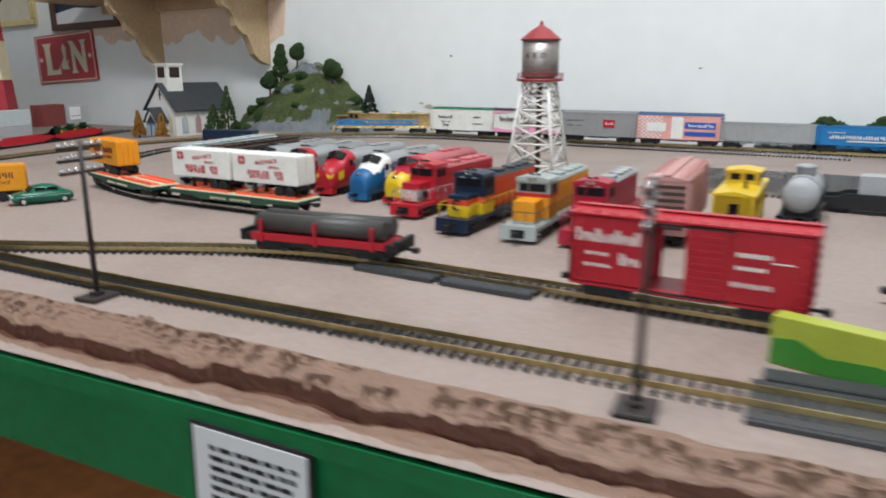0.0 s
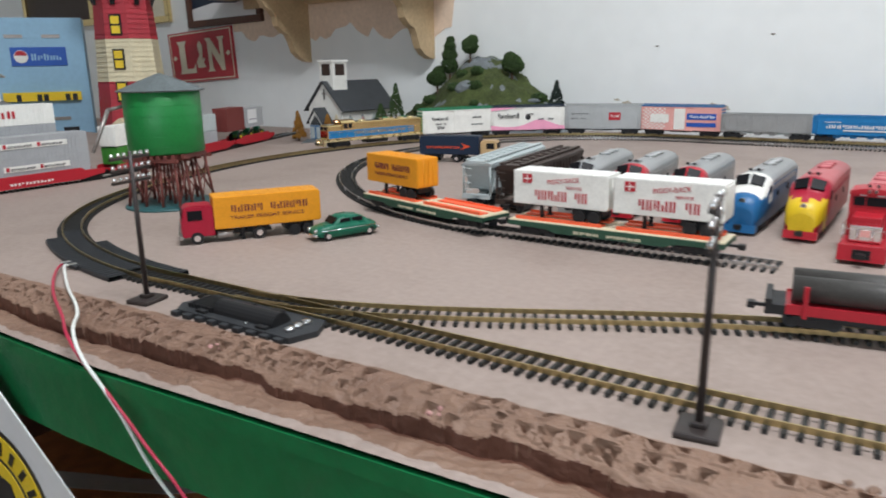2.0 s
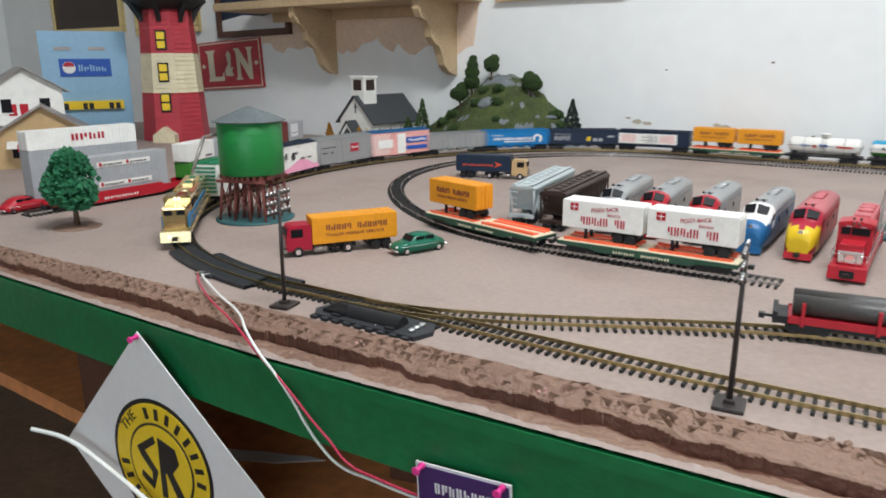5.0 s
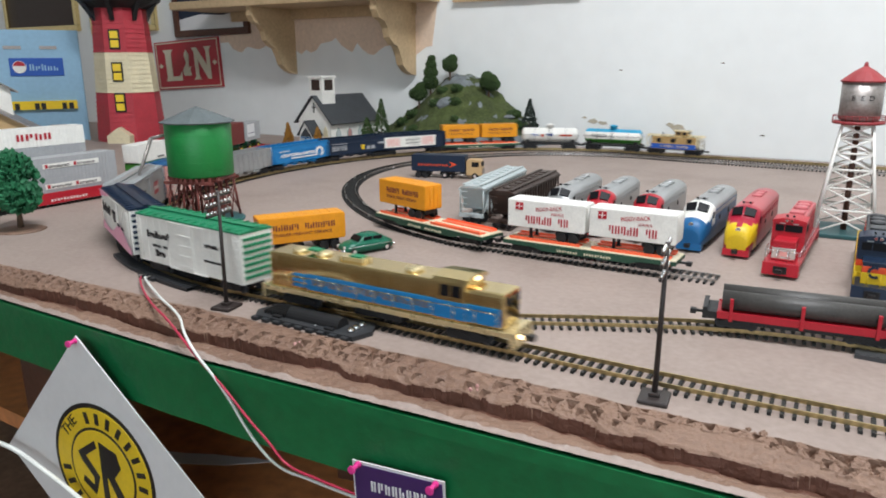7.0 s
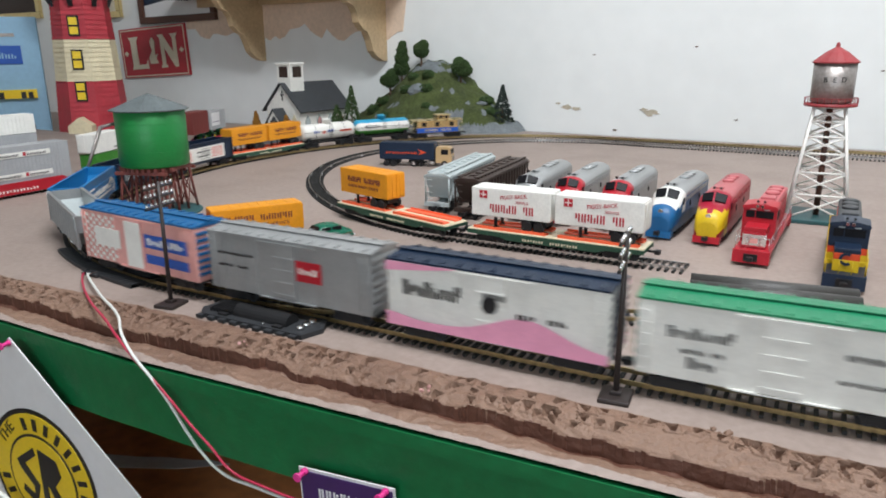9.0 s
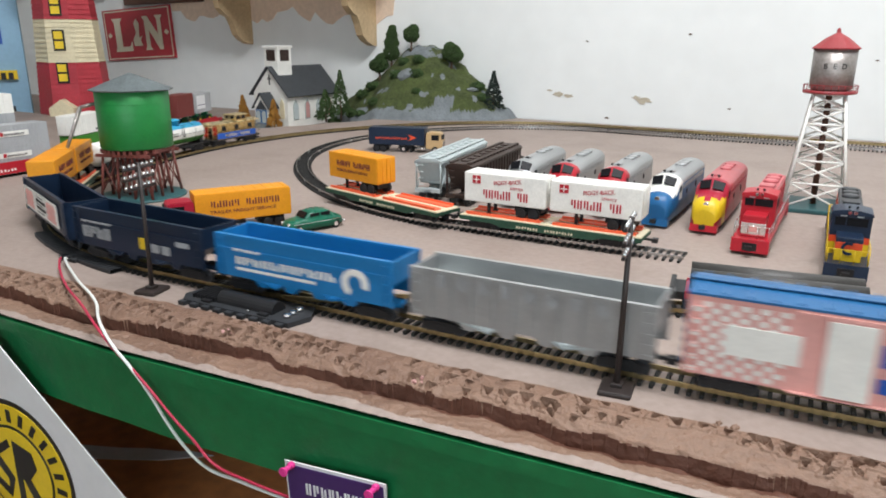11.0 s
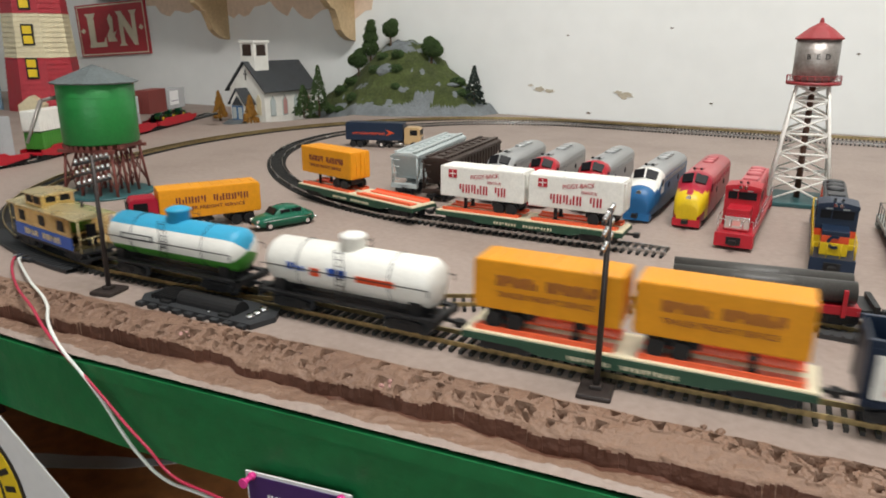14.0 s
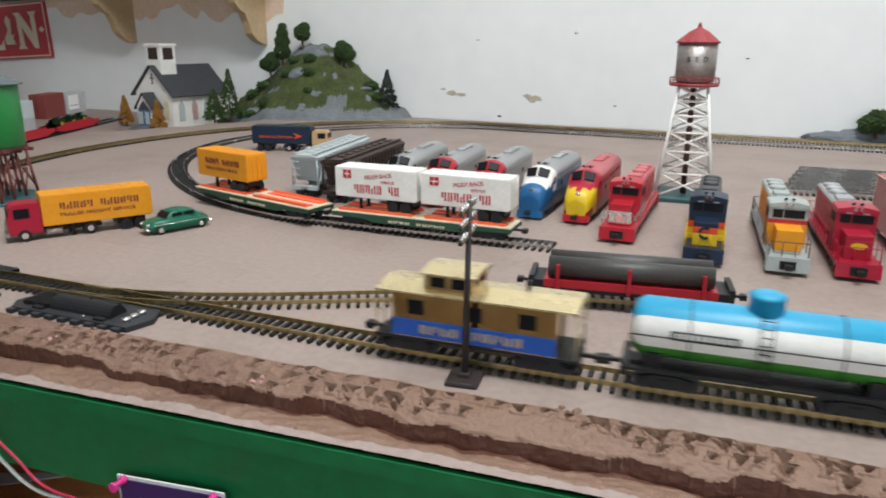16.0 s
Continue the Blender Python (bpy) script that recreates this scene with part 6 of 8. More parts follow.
# water tank on legs
tank = thing("water_tank", "bright green water tank on rust-red trestle legs", "water tank", pose(-0.677, 0.210, 0, 0, 0, 20) @ Matrix.Diagonal((0.85, 0.85, 0.95, 1)))
bm = bmesh.new()
lathe(bm, [(0.062, 0.0), (0.062, 0.0022), (0.058, 0.0030)], seg=28)
part("base", bm, M["teal"], tank, "dark teal round base")
bm = bmesh.new()
lathe(bm, [(0.0485, 0.066), (0.0500, 0.068), (0.0500, 0.139), (0.0480, 0.1405)], seg=48)
part("tub", bm, M["tankgreen"], tank)
for z in (0.075, 0.087, 0.099, 0.111, 0.123, 0.134):
    bm = bmesh.new()
    lathe(bm, [(0.0497, z - 0.0004), (0.0504, z), (0.0497, z + 0.0004)], seg=48)
    part("hoop", bm, M["tankgreen"], tank)
bm = bmesh.new()
lathe(bm, [(0.0560, 0.1385), (0.0570, 0.1400), (0.030, 0.1500), (0.004, 0.1590), (0.001, 0.1600)], seg=10, smooth=False)
part("roof", bm, M["zinc"], tank)
bm = bmesh.new()
for i in range(12):
    a = 2 * math.pi * i / 12
    box(bm, -0.05 + 0.0083 * i - 0.0022, -0.05 + 0.0083 * i + 0.0022, -0.048 * math.sqrt(max(0.04, 1 - ((-0.05 + 0.0083 * i) / 0.05) ** 2)), 0.048 * math.sqrt(max(0.04, 1 - ((-0.05 + 0.0083 * i) / 0.05) ** 2)), 0.0605, 0.0655)
part("joist", bm, M["rust"], tank)
for i in range(4):
    bm = bmesh.new()
    y = -0.039 + 0.026 * i
    box(bm, -0.042, 0.042, y - 0.002, y + 0.002, 0.0565, 0.0605)
    part("cross_beam", bm, M["rust"], tank)
for ix in (-1, -0.33, 0.33, 1):
    for iy in (-1, -0.33, 0.33, 1):
        bm = bmesh.new()
        rod(bm, (ix * 0.040, iy * 0.040, 0.002), (ix * 0.034, iy * 0.035, 0.058), 0.0021, seg=6)
        part("leg", bm, M["rust"], tank)
for s in (-1, 1):
    for a, b in ((-1, -0.33), (-0.33, 0.33), (0.33, 1)):
        for swap in (False, True):
            bm = bmesh.new()
            p = [(a * 0.040, s * 0.040, 0.008), (b * 0.035, s * 0.036, 0.052)]
            q = [(b * 0.040, s * 0.040, 0.008), (a * 0.035, s * 0.036, 0.052)]
            for u, v in (p, q):
                if swap:
                    u, v = (u[1], u[0], u[2]), (v[1], v[0], v[2])
                rod(bm, u, v, 0.0009, seg=5)
            part("brace", bm, M["rust"], tank)
bm = bmesh.new()
rod(bm, (-0.045, -0.022, 0.122), (-0.062, -0.032, 0.118), 0.0022, seg=8)
rod(bm, (-0.062, -0.032, 0.118), (-0.070, -0.060, 0.070), 0.0030, 0.0022, seg=8)
part("spout", bm, M["tin"], tank, "grey hinged spout")

# water tower
tower = thing("water_tower", "silver water tower with red roof on white lattice legs", "water tower", pose(0.066, 0.574, 0, 0, 0, 4) @ Matrix.Scale(0.965, 4))
bm = bmesh.new()
box(bm, -0.042, 0.042, -0.042, 0.042, 0, 0.005, bevel=0.0012)
part("base", bm, M["teal"], tower)
bm = bmesh.new()
rod(bm, (0, 0, 0.005), (0, 0, 0.142), 0.0035, seg=12)
part("riser_pipe", bm, M["darkwood"], tower)
H0, H1, B0, B1 = 0.005, 0.140, 0.034, 0.0165


def leg_at(z):
    return B0 + (B1 - B0) * (z - H0) / (H1 - H0)


for sx in (-1, 1):
    for sy in (-1, 1):
        bm = bmesh.new()
        rod(bm, (sx * B0, sy * B0, H0), (sx * B1, sy * B1, H1), 0.0023, 0.0018, seg=6)
        part("leg", bm, M["white"], tower)
LEVELS = [0.005, 0.034, 0.061, 0.084, 0.104, 0.122, 0.139]
for k, (za, zb) in enumerate(zip(LEVELS[:-1], LEVELS[1:])):
    a, b = leg_at(za), leg_at(zb)
    for i in range(4):
        rot = pose(0, 0, 0, 0, 0, 90 * i)
        bm = bmesh.new()
        rod(bm, (-a, -a, za), (b, -b, zb), 0.0012, seg=5)
        rod(bm, (a, -a, za), (-b, -b, zb), 0.0012, seg=5)
        part("cross_brace", bm, M["white"], tower, "", rot)
        bm = bmesh.new()
        rod(bm, (-b, -b, zb), (b, -b, zb), 0.0014, seg=5)
        part("strut", bm, M["white"], tower, "", rot)
bm = bmesh.new()
lathe(bm, [(0.0285, 0.1395), (0.0295, 0.1405), (0.0295, 0.1428), (0.024, 0.1430)], seg=32)
part("balcony", bm, M["roofred"], tower)
bm = bmesh.new()
for i in range(24):
    a, b = 2 * math.pi * i / 24, 2 * math.pi * (i + 1) / 24
    rod(bm, (0.029 * math.cos(a), 0.029 * math.sin(a), 0.1495), (0.029 * math.cos(b), 0.029 * math.sin(b), 0.1495), 0.0004, seg=4)
    rod(bm, (0.029 * math.cos(a), 0.029 * math.sin(a), 0.1425), (0.029 * math.cos(a), 0.029 * math.sin(a), 0.1495), 0.0004, seg=4)
part("balcony_rail", bm, M["roofred"], tower)
bm = bmesh.new()
lathe(bm, [(0.018, 0.143), (0.0235, 0.1455), (0.0235, 0.1905)], seg=36)
part("tub", bm, M["tin"], tower, "weathered metal tank")
bm = bmesh.new()
lathe(bm, [(0.0255, 0.190), (0.0258, 0.1915), (0.012, 0.203), (0.0025, 0.2085), (0.0020, 0.2125), (0.0006, 0.214)], seg=16, smooth=False)
part("roof", bm, M["roofred"], tower)
for i, ch in enumerate("BED"):
    a = radians(-112 + 24 * i)
    words("lettering", ch, 0.0062, M["ink"], tower, pose(0.0237 * math.cos(a), 0.0237 * math.sin(a), 0.171, 90, 0, math.degrees(a) + 90))


# ---------------- road vehicles ----------------
def wheel(parent, x, y, r, w, sides):
    bm = bmesh.new()
    rod(bm, (x, y - w / 2, r), (x, y + w / 2, r), r, seg=16)
    wh = part("wheel", bm, M["black"], parent)
    bm = bmesh.new()
    rod(bm, (x, y + sides * w / 2, r), (x, y + sides * (w / 2 + 0.0006), r), r * 0.5, seg=12)
    part("hub", bm, M["chrome"], wh)


def truck(label, m, cabm):
    t = thing("truck_tractor", label, "truck", m)
    bm = bmesh.new()
    extrude(bm, [(0.014, 0.007), (0.042, 0.007), (0.043, 0.018), (0.040, 0.0335), (0.037, 0.0355), (0.016, 0.0355), (0.014, 0.033)], "y", -0.0125, 0.0125)
    bmesh.ops.bevel(bm, geom=[e for e in bm.edges], offset=0.0009, segments=2, affect="EDGES")
    part("cab", bm, cabm, t)
    bm = bmesh.new()
    box(bm, 0.0412, 0.0420, -0.0112, -0.0008, 0.0225, 0.0315)
    box(bm, 0.0412, 0.0420, 0.0008, 0.0112, 0.0225, 0.0315)
    for s in (-1, 1):
        box(bm, 0.024, 0.037, min(s * 0.0123, s * 0.0129), max(s * 0.0123, s * 0.0129), 0.0225, 0.0315)
    part("window", bm, M["glass"], t)
    bm = bmesh.new()
    box(bm, 0.0425, 0.0436, -0.0065, 0.0065, 0.010, 0.0195)
    for i in range(6):
        box(bm, 0.0434, 0.0440, -0.006 + 0.0022 * i, -0.005 + 0.0022 * i, 0.0105, 0.019)
    box(bm, 0.0425, 0.0450, -0.0128, 0.0128, 0.0058, 0.0088)
    part("grille", bm, M["tin"], t)
    bm = bmesh.new()
    box(bm, -0.038, 0.040, -0.0045, 0.0045, 0.0055, 0.0085)
    box(bm, -0.036, -0.016, -0.006, 0.006, 0.0085, 0.0110)
    part("chassis", bm, M["black"], t)
    for s in (-1, 1):
        bm = bmesh.new()
        rod(bm, (-0.002, s * 0.0095, 0.0068), (0.012, s * 0.0095, 0.0068), 0.0034, seg=12)
        part("fuel_tank", bm, M["tin"], t)
        wheel(t, 0.030, s * 0.0108, 0.0058, 0.0035, s)
        wheel(t, -0.026, s * 0.0105, 0.0058, 0.0055, s)
    return t


TRUCK = pose(-0.4745, 0.126, 0, 0, 0, 238)
truck("red cab-over truck tractor hauling an orange trailer", TRUCK @ pose(-0.004, 0, 0), M["crimson"])
tr = trailer("orange freight trailer coupled to a red truck", 0.098, M["orange"], M["maroon"], "orange trailers")
tr.matrix_basis = TRUCK @ pose(-0.039, 0, 0.0)
T2 = pose(-0.562, 0.694, 0, 0, 0, 18)
truck("tan truck tractor hauling a navy trailer", T2 @ pose(0.0, 0, 0), M["tan"])
tr = trailer("navy trailer with a red arrow", 0.100, M["navy"], M["vermilion"], style="arrow")
tr.matrix_basis = T2 @ pose(-0.038, 0, 0)

# green sedan
car = thing("sedan", "dark green rounded vintage sedan with chrome bumpers", "car", pose(-0.386, 0.193, 0, 0, 0, 249))
bm = bmesh.new()
SEC = [(-0.032, 0.006, 0.005, 0.010), (-0.029, 0.0105, 0.004, 0.0125), (-0.020, 0.0122, 0.0035, 0.0142), (-0.008, 0.0125, 0.0035, 0.0148), (0.008, 0.0125, 0.0035, 0.0148), (0.020, 0.0120, 0.0035, 0.0142), (0.029, 0.0105, 0.004, 0.0122), (0.0325, 0.006, 0.0055, 0.0095)]
rings = []
for x, w, zb, zt in SEC:
    rings.append([bm.verts.new((x, y, z)) for y, z in ((-w, zb), (-w * 1.02, (zb + zt) / 2), (-w * 0.93, zt - 0.0012), (-w * 0.6, zt), (w * 0.6, zt), (w * 0.93, zt - 0.0012), (w * 1.02, (zb + zt) / 2), (w, zb))])
for a, b in zip(rings[:-1], rings[1:]):
    for i in range(8):
        bm.faces.new((a[i], a[(i + 1) % 8], b[(i + 1) % 8], b[i])).smooth = True
bm.faces.new(rings[0]), bm.faces.new(list(reversed(rings[-1])))
part("body", bm, M["seagreen"], car)
bm = bmesh.new()
CAB = [(-0.024, 0.0085, 0.0140), (-0.016, 0.0095, 0.0195), (-0.008, 0.0098, 0.0215), (0.004, 0.0098, 0.0215), (0.009, 0.0096, 0.0200), (0.015, 0.0092, 0.0142)]
rings = []
for x, w, zt in CAB:
    rings.append([bm.verts.new((x, y, z)) for y, z in ((-w - 0.0012, 0.0135), (-w, zt - 0.0015), (-w * 0.7, zt), (w * 0.7, zt), (w, zt - 0.0015), (w + 0.0012, 0.0135))])
for a, b in zip(rings[:-1], rings[1:]):
    for i in range(5):
        bm.faces.new((a[i], a[i + 1], b[i + 1], b[i])).smooth = True
part("roof", bm, M["seagreen"], car)
bm = bmesh.new()
for s in (-1, 1):
    box(bm, -0.015, -0.004, min(s * 0.0097, s * 0.0106), max(s * 0.0097, s * 0.0106), 0.0152, 0.0192)
    box(bm, -0.0025, 0.0080, min(s * 0.0097, s * 0.0106), max(s * 0.0097, s * 0.0106), 0.0152, 0.0192)
part("window", bm, M["glass"], car)
bm = bmesh.new()
vs = [bm.verts.new(c) for c in ((0.0148, -0.0082, 0.0148), (0.0148, 0.0082, 0.0148), (0.0100, 0.0082, 0.0198), (0.0100, -0.0082, 0.0198))]
bm.faces.new(vs)
for v in list(bm.verts):
    v.co += Vector((0.0006, 0, 0.0006))
ext = bmesh.ops.extrude_face_region(bm, geom=bm.faces[:])
for v in ext["geom"]:
    if isinstance(v, bmesh.types.BMVert):
        v.co += Vector((-0.0008, 0, -0.0005))
part("windshield", bm, M["glass"], car)
for x in (-0.0328, 0.0328):
    bm = bmesh.new()
    rod(bm, (x, -0.0105, 0.0058), (x, 0.0105, 0.0058), 0.0013, seg=8)
    part("bumper", bm, M["chrome"], car)
for s in (-1, 1):
    bm = bmesh.new()
    rod(bm, (-0.028, s * 0.0124, 0.0100), (0.028, s * 0.0124, 0.0100), 0.0004, seg=5)
    part("side_trim", bm, M["chrome"], car)
    for x in (-0.021, 0.021):
        wheel(car, x, s * 0.0103, 0.0046, 0.0032, s)
    bm = bmesh.new()
    rod(bm, (0.0300, s * 0.0072, 0.0100), (0.0325, s * 0.0072, 0.0098), 0.0017, seg=10)
    part("headlight", bm, M["chrome"], car)


# ---------------- church, hill and trees ----------------
church = thing("church", "white clapboard model church with dark roof and belfry", "church", pose(-1.246, 1.045, -0.028, 0, 0, -4))
CW, CL, CE, CP = 0.062, 0.185, 0.088, 0.152
bm = bmesh.new()
box(bm, -CW, CW, 0, CL, 0, CE)
extrude(bm, [(-CW, CE), (CW, CE), (0, CP)], "y", 0.0005, CL - 0.0005)
for i in range(26):
    z = 0.004 + 0.0033 * i
    box(bm, -CW - 0.0004, CW + 0.0004, -0.0004, CL + 0.0004, z, z + 0.0006)
part("wall", bm, M["white"], church)
for s in (-1, 1):
    bm = bmesh.new()
    nrm = Vector((s * (CP - CE), 0, CW)).normalized()
    a0, a1 = Vector((0, -0.008, CP)), Vector((s * (CW + 0.010), -0.008, CE - 0.010 * (CP - CE) / CW))
    q = []
    for y in (-0.008, CL + 0.008):
        for p in (a0, a1):
            for o in (0.0005, 0.0035):
                v = p + nrm * o
                q.append(bm.verts.new((v.x, y, v.z)))
    for f in ((0, 1, 3, 2), (4, 6, 7, 5), (0, 4, 5, 1), (2, 3, 7, 6), (0, 2, 6, 4), (1, 5, 7, 3)):
        bm.faces.new([q[i] for i in f])
    part("roof", bm, M["slate"], church)
    for k in range(4):
        y = 0.028 + 0.043 * k
        bm = bmesh.new()
        extrude(bm, [(y - 0.009, 0.018), (y + 0.009, 0.018), (y + 0.009, 0.056), (y, 0.070), (y - 0.009, 0.056)], "x", s * CW - 0.001, s * CW + 0.0018)
        wdw = part("window", bm, M["palegreen"], church, "pointed church window")
        bm = bmesh.new()
        extrude(bm, [(y - 0.0065, 0.021), (y + 0.0065, 0.021), (y + 0.0065, 0.055), (y, 0.065), (y - 0.0065, 0.055)], "x", s * CW - 0.001, s * CW + 0.0026)
        part("pane", bm, M["rose"] if k % 2 else M["lightgrey"], wdw)
bm = bmesh.new()
box(bm, -0.024, 0.024, -0.034, 0.0, 0, 0.056)
extrude(bm, [(-0.024, 0.056), (0.024, 0.056), (0, 0.086)], "y", -0.034, 0.0)
part("porch", bm, M["white"], church)
for s in (-1, 1):
    bm = bmesh.new()
    extrude(bm, [(0, 0.0865), (s * 0.0310, 0.0480), (s * 0.0310, 0.0508), (0, 0.0895)], "y", -0.039, 0.001)
    part("porch_roof", bm, M["slate"], church)
for x in (-0.0105, 0.0105):
    bm = bmesh.new()
    box(bm, x - 0.0095, x + 0.0095, -0.0356, -0.0338, 0.010, 0.046, bevel=0.0004)
    d = part("door", bm, M["steelblue"], church, "blue-framed porch door")
    bm = bmesh.new()
    box(bm, x - 0.0068, x + 0.0068, -0.0364, -0.0350, 0.013, 0.043)
    part("panel", bm, M["lightgrey"], d)
bm = bmesh.new()
extrude(bm, [(-0.0205, 0.047), (0.0205, 0.047), (0, 0.070)], "y", -0.0356, -0.0338)
part("transom", bm, M["slate"], church)
for k in range(3):
    bm = bmesh.new()
    box(bm, -0.030, 0.030, -0.062 + 0.009 * k, -0.034, 0.0035 * k, 0.0035 * (k + 1))
    part("step", bm, M["rock"], church)
for x in (-0.042, 0.042):
    bm = bmesh.new()
    extrude(bm, [(x - 0.008, 0.022), (x + 0.008, 0.022), (x + 0.008, 0.060), (x, 0.074), (x - 0.008, 0.060)], "y", -0.0016, 0.001)
    part("window", bm, M["siding"], church, "yellowish pointed front window")
bm = bmesh.new()
box(bm, -0.0012, 0.0012, -0.0016, 0.0004, 0.108, 0.134)
box(bm, -0.0065, 0.0065, -0.0016, 0.0004, 0.122, 0.1245)
part("cross", bm, M["ink"], church)
bm = bmesh.new()
box(bm, -0.0245, 0.0245, 0.010, 0.059, 0.122, 0.203, bevel=0.0008)
box(bm, -0.0275, 0.0275, 0.007, 0.062, 0.200, 0.206, bevel=0.0006)
bf = part("belfry", bm, M["white"], church)
for a, (cx, cy) in ((0, (0, 0.010)), (90, (0.0245, 0.0345)), (270, (-0.0245, 0.0345))):
    bm = bmesh.new()
    box(bm, -0.0155, 0.0155, -0.0008, 0.0012, 0, 0.028)
    for k in range(7):
        box(bm, -0.015, 0.015, -0.0014, 0.0004, 0.002 + 0.0037 * k, 0.0038 + 0.0037 * k)
    part("louver", bm, M["brown"], bf, "dark brown louvered opening", pose(cx, cy, 0.168, 0, 0, a))


def clump(bm, c, r, rng, n, leaf, squash=0.85, mi=0):
    """A crown of small upright and tilted leaf tufts spread through a ball."""
    for _ in range(n):
        d = Vector((rng.gauss(0, 1), rng.gauss(0, 1), rng.gauss(0, 1))).normalized()
        k = rng.uniform(0.55, 1.0) ** 0.5
        p = Vector(c) + Vector((d.x * r * k, d.y * r * k, d.z * r * k * squash))
        s = leaf * rng.uniform(0.6, 1.3)
        up = (d + Vector((rng.uniform(-.6, .6), rng.uniform(-.6, .6), rng.uniform(-.2, .8)))).normalized()
        q = up.to_track_quat("Z", "Y").to_matrix()
        vs = [bm.verts.new(p + q @ Vector(v) * s) for v in ((1, 0, 0), (-0.5, 0.87, 0), (-0.5, -0.87, 0), (0, 0, 0.9), (0, 0, -0.6))]
        for f in ((0, 1, 3), (1, 2, 3), (2, 0, 3), (1, 0, 4), (2, 1, 4), (0, 2, 4)):
            bm.faces.new([vs[i] for i in f]).material_index = mi


def tree(name, label, m, trunk_h, trunk_r, balls, mat_, leaf, seed, count=240, base=None):
    t = thing(name, label, "tree", m, "")
    rng = random.Random(seed)
    bm = bmesh.new()
    top = max(b[2] for b in balls)
    rod(bm, (0, 0, 0), (0.02 * trunk_h, 0.01 * trunk_h, trunk_h), trunk_r, trunk_r * 0.7, seg=8)
    rod(bm, (0.02 * trunk_h, 0.01 * trunk_h, trunk_h), (0, 0, top), trunk_r * 0.7, trunk_r * 0.25, seg=7)
    for b in balls:
        rod(bm, (0, 0, trunk_h * 0.9), (b[0], b[1], b[2]), trunk_r * 0.5, trunk_r * 0.15, seg=5)
    part("trunk", bm, M["bark"], t)
    bm = bmesh.new()
    for x, y, z, r in balls:
        clump(bm, (x, y, z), r, rng, count, leaf)
    part("crown", bm, mat_, t)
    if base:
        bm = bmesh.new()
        lathe(bm, [(base, 0.0), (base * 0.9, 0.0015), (base * 0.4, 0.0026), (0.002, 0.004)], seg=18)
        part("base", bm, M["clay"], t)
    return t


tree("model_tree", "emerald green model tree with brown trunk on a round base", pose(-0.831, 0.043, 0), 0.026, 0.0042, [(0, 0, 0.060, 0.032), (-0.016, 0.006, 0.045, 0.024), (0.017, -0.004, 0.046, 0.024), (0.002, 0.0, 0.083, 0.022), (0.0, -0.016, 0.050, 0.022)], M["leafbright"], 0.0048, 5, 300, 0.030)


def ramp(a, b, t):
    k = min(1.0, max(0.0, (t - a) / (b - a)))
    return k * k * (3 - 2 * k)


def hill_height(x, y):
    """A low rock rim, grassy terraces above it and a blunt peak by the wall; it keeps clear of the track."""
    u = (x + 0.935) / (0.315 if x < -0.935 else 0.272)
    v = (y - 1.325) / 0.20
    k = 1 - math.hypot(u, v) + 0.05 * noise.noise(Vector((x * 14, y * 14, 2)))
    k = min(k, 1.0)
    if k <= 0:
        return 0.0
    c = max(0.0, (k - 0.13) / 0.80)
    step = 0.35 * (c * 5 - math.floor(c * 5)) + 0.65 * ramp(0.35, 0.95, c * 5 - math.floor(c * 5))
    c = 0.55 * c + 0.45 * (math.floor(c * 5) + step) / 5
    z = 0.026 * ramp(0.0, 0.10, k) + 0.172 * min(0.84 + 0.2 * max(0.0, c - 0.84), c) ** 0.92
    z += (0.007 * noise.noise(Vector((x * 40, y * 40, 2))) + 0.004 * noise.noise(Vector((x * 95, y * 95, 4)))) * min(1, k * 5)
    return z * ramp(0.672, 0.700, math.hypot(x + 0.42, y - 0.627))


hill = thing("hill", "model hill with grass turf, grey rocks and bushes", "hill")
bm = bmesh.new()
NXH, NYH = 150, 70
rows = []
for i in range(NXH + 1):
    x = -1.26 + 0.62 * i / NXH
    row = []
    for j in range(NYH + 1):
        y = 1.06 + (BACK_Y - 0.004 - 1.06) * j / NYH
        row.append(bm.verts.new((x, y, max(hill_height(x, y), 0.0) - dip(x, y) + (0.0 if hill_height(x, y) > 0.001 else -0.006))))
    rows.append(row)
for i in range(NXH):
    for j in range(NYH):
        f = bm.faces.new((rows[i][j], rows[i + 1][j], rows[i + 1][j + 1], rows[i][j + 1]))
        f.smooth = True
        f.normal_update()
        c = f.calc_center_median()
        n = noise.noise(Vector((c.x * 26, c.y * 26, c.z * 40))) + 0.5 * noise.noise(Vector((c.x * 70, c.y * 70, 9)))
        f.material_index = 1 if (hill_height(c.x, c.y) < 0.026 + 0.01 * n or n > 0.52 or f.normal.z < 0.34 + 0.2 * n or (c.z > 0.150 and n > 0.0)) else 0
part("slope", bm, [M["hillgrass"], M["rock"]], hill)
for x, y, r, sq in ((-0.935, 1.225, 0.022, 0.75), (-1.045, 1.185, 0.021, 0.65), (-1.10, 1.19, 0.012, 0.8), (-0.765, 1.275, 0.014, 0.5)):
    bm = bmesh.new()
    bmesh.ops.create_icosphere(bm, subdivisions=3, radius=r)
    for v in bm.verts:
        k = 1 + 0.35 * noise.noise(v.co * 45 + Vector((x * 50, y, 0))) + 0.15 * noise.noise(v.co * 140)
        v.co = Vector((v.co.x * k * 1.25, v.co.y * k * 0.8, v.co.z * k * sq))
    part("boulder", bm, M["rock"], hill, "grey craggy boulder", pose(x, y, hill_height(x, y) - dip(x, y) - 0.002))
rng = random.Random(8)
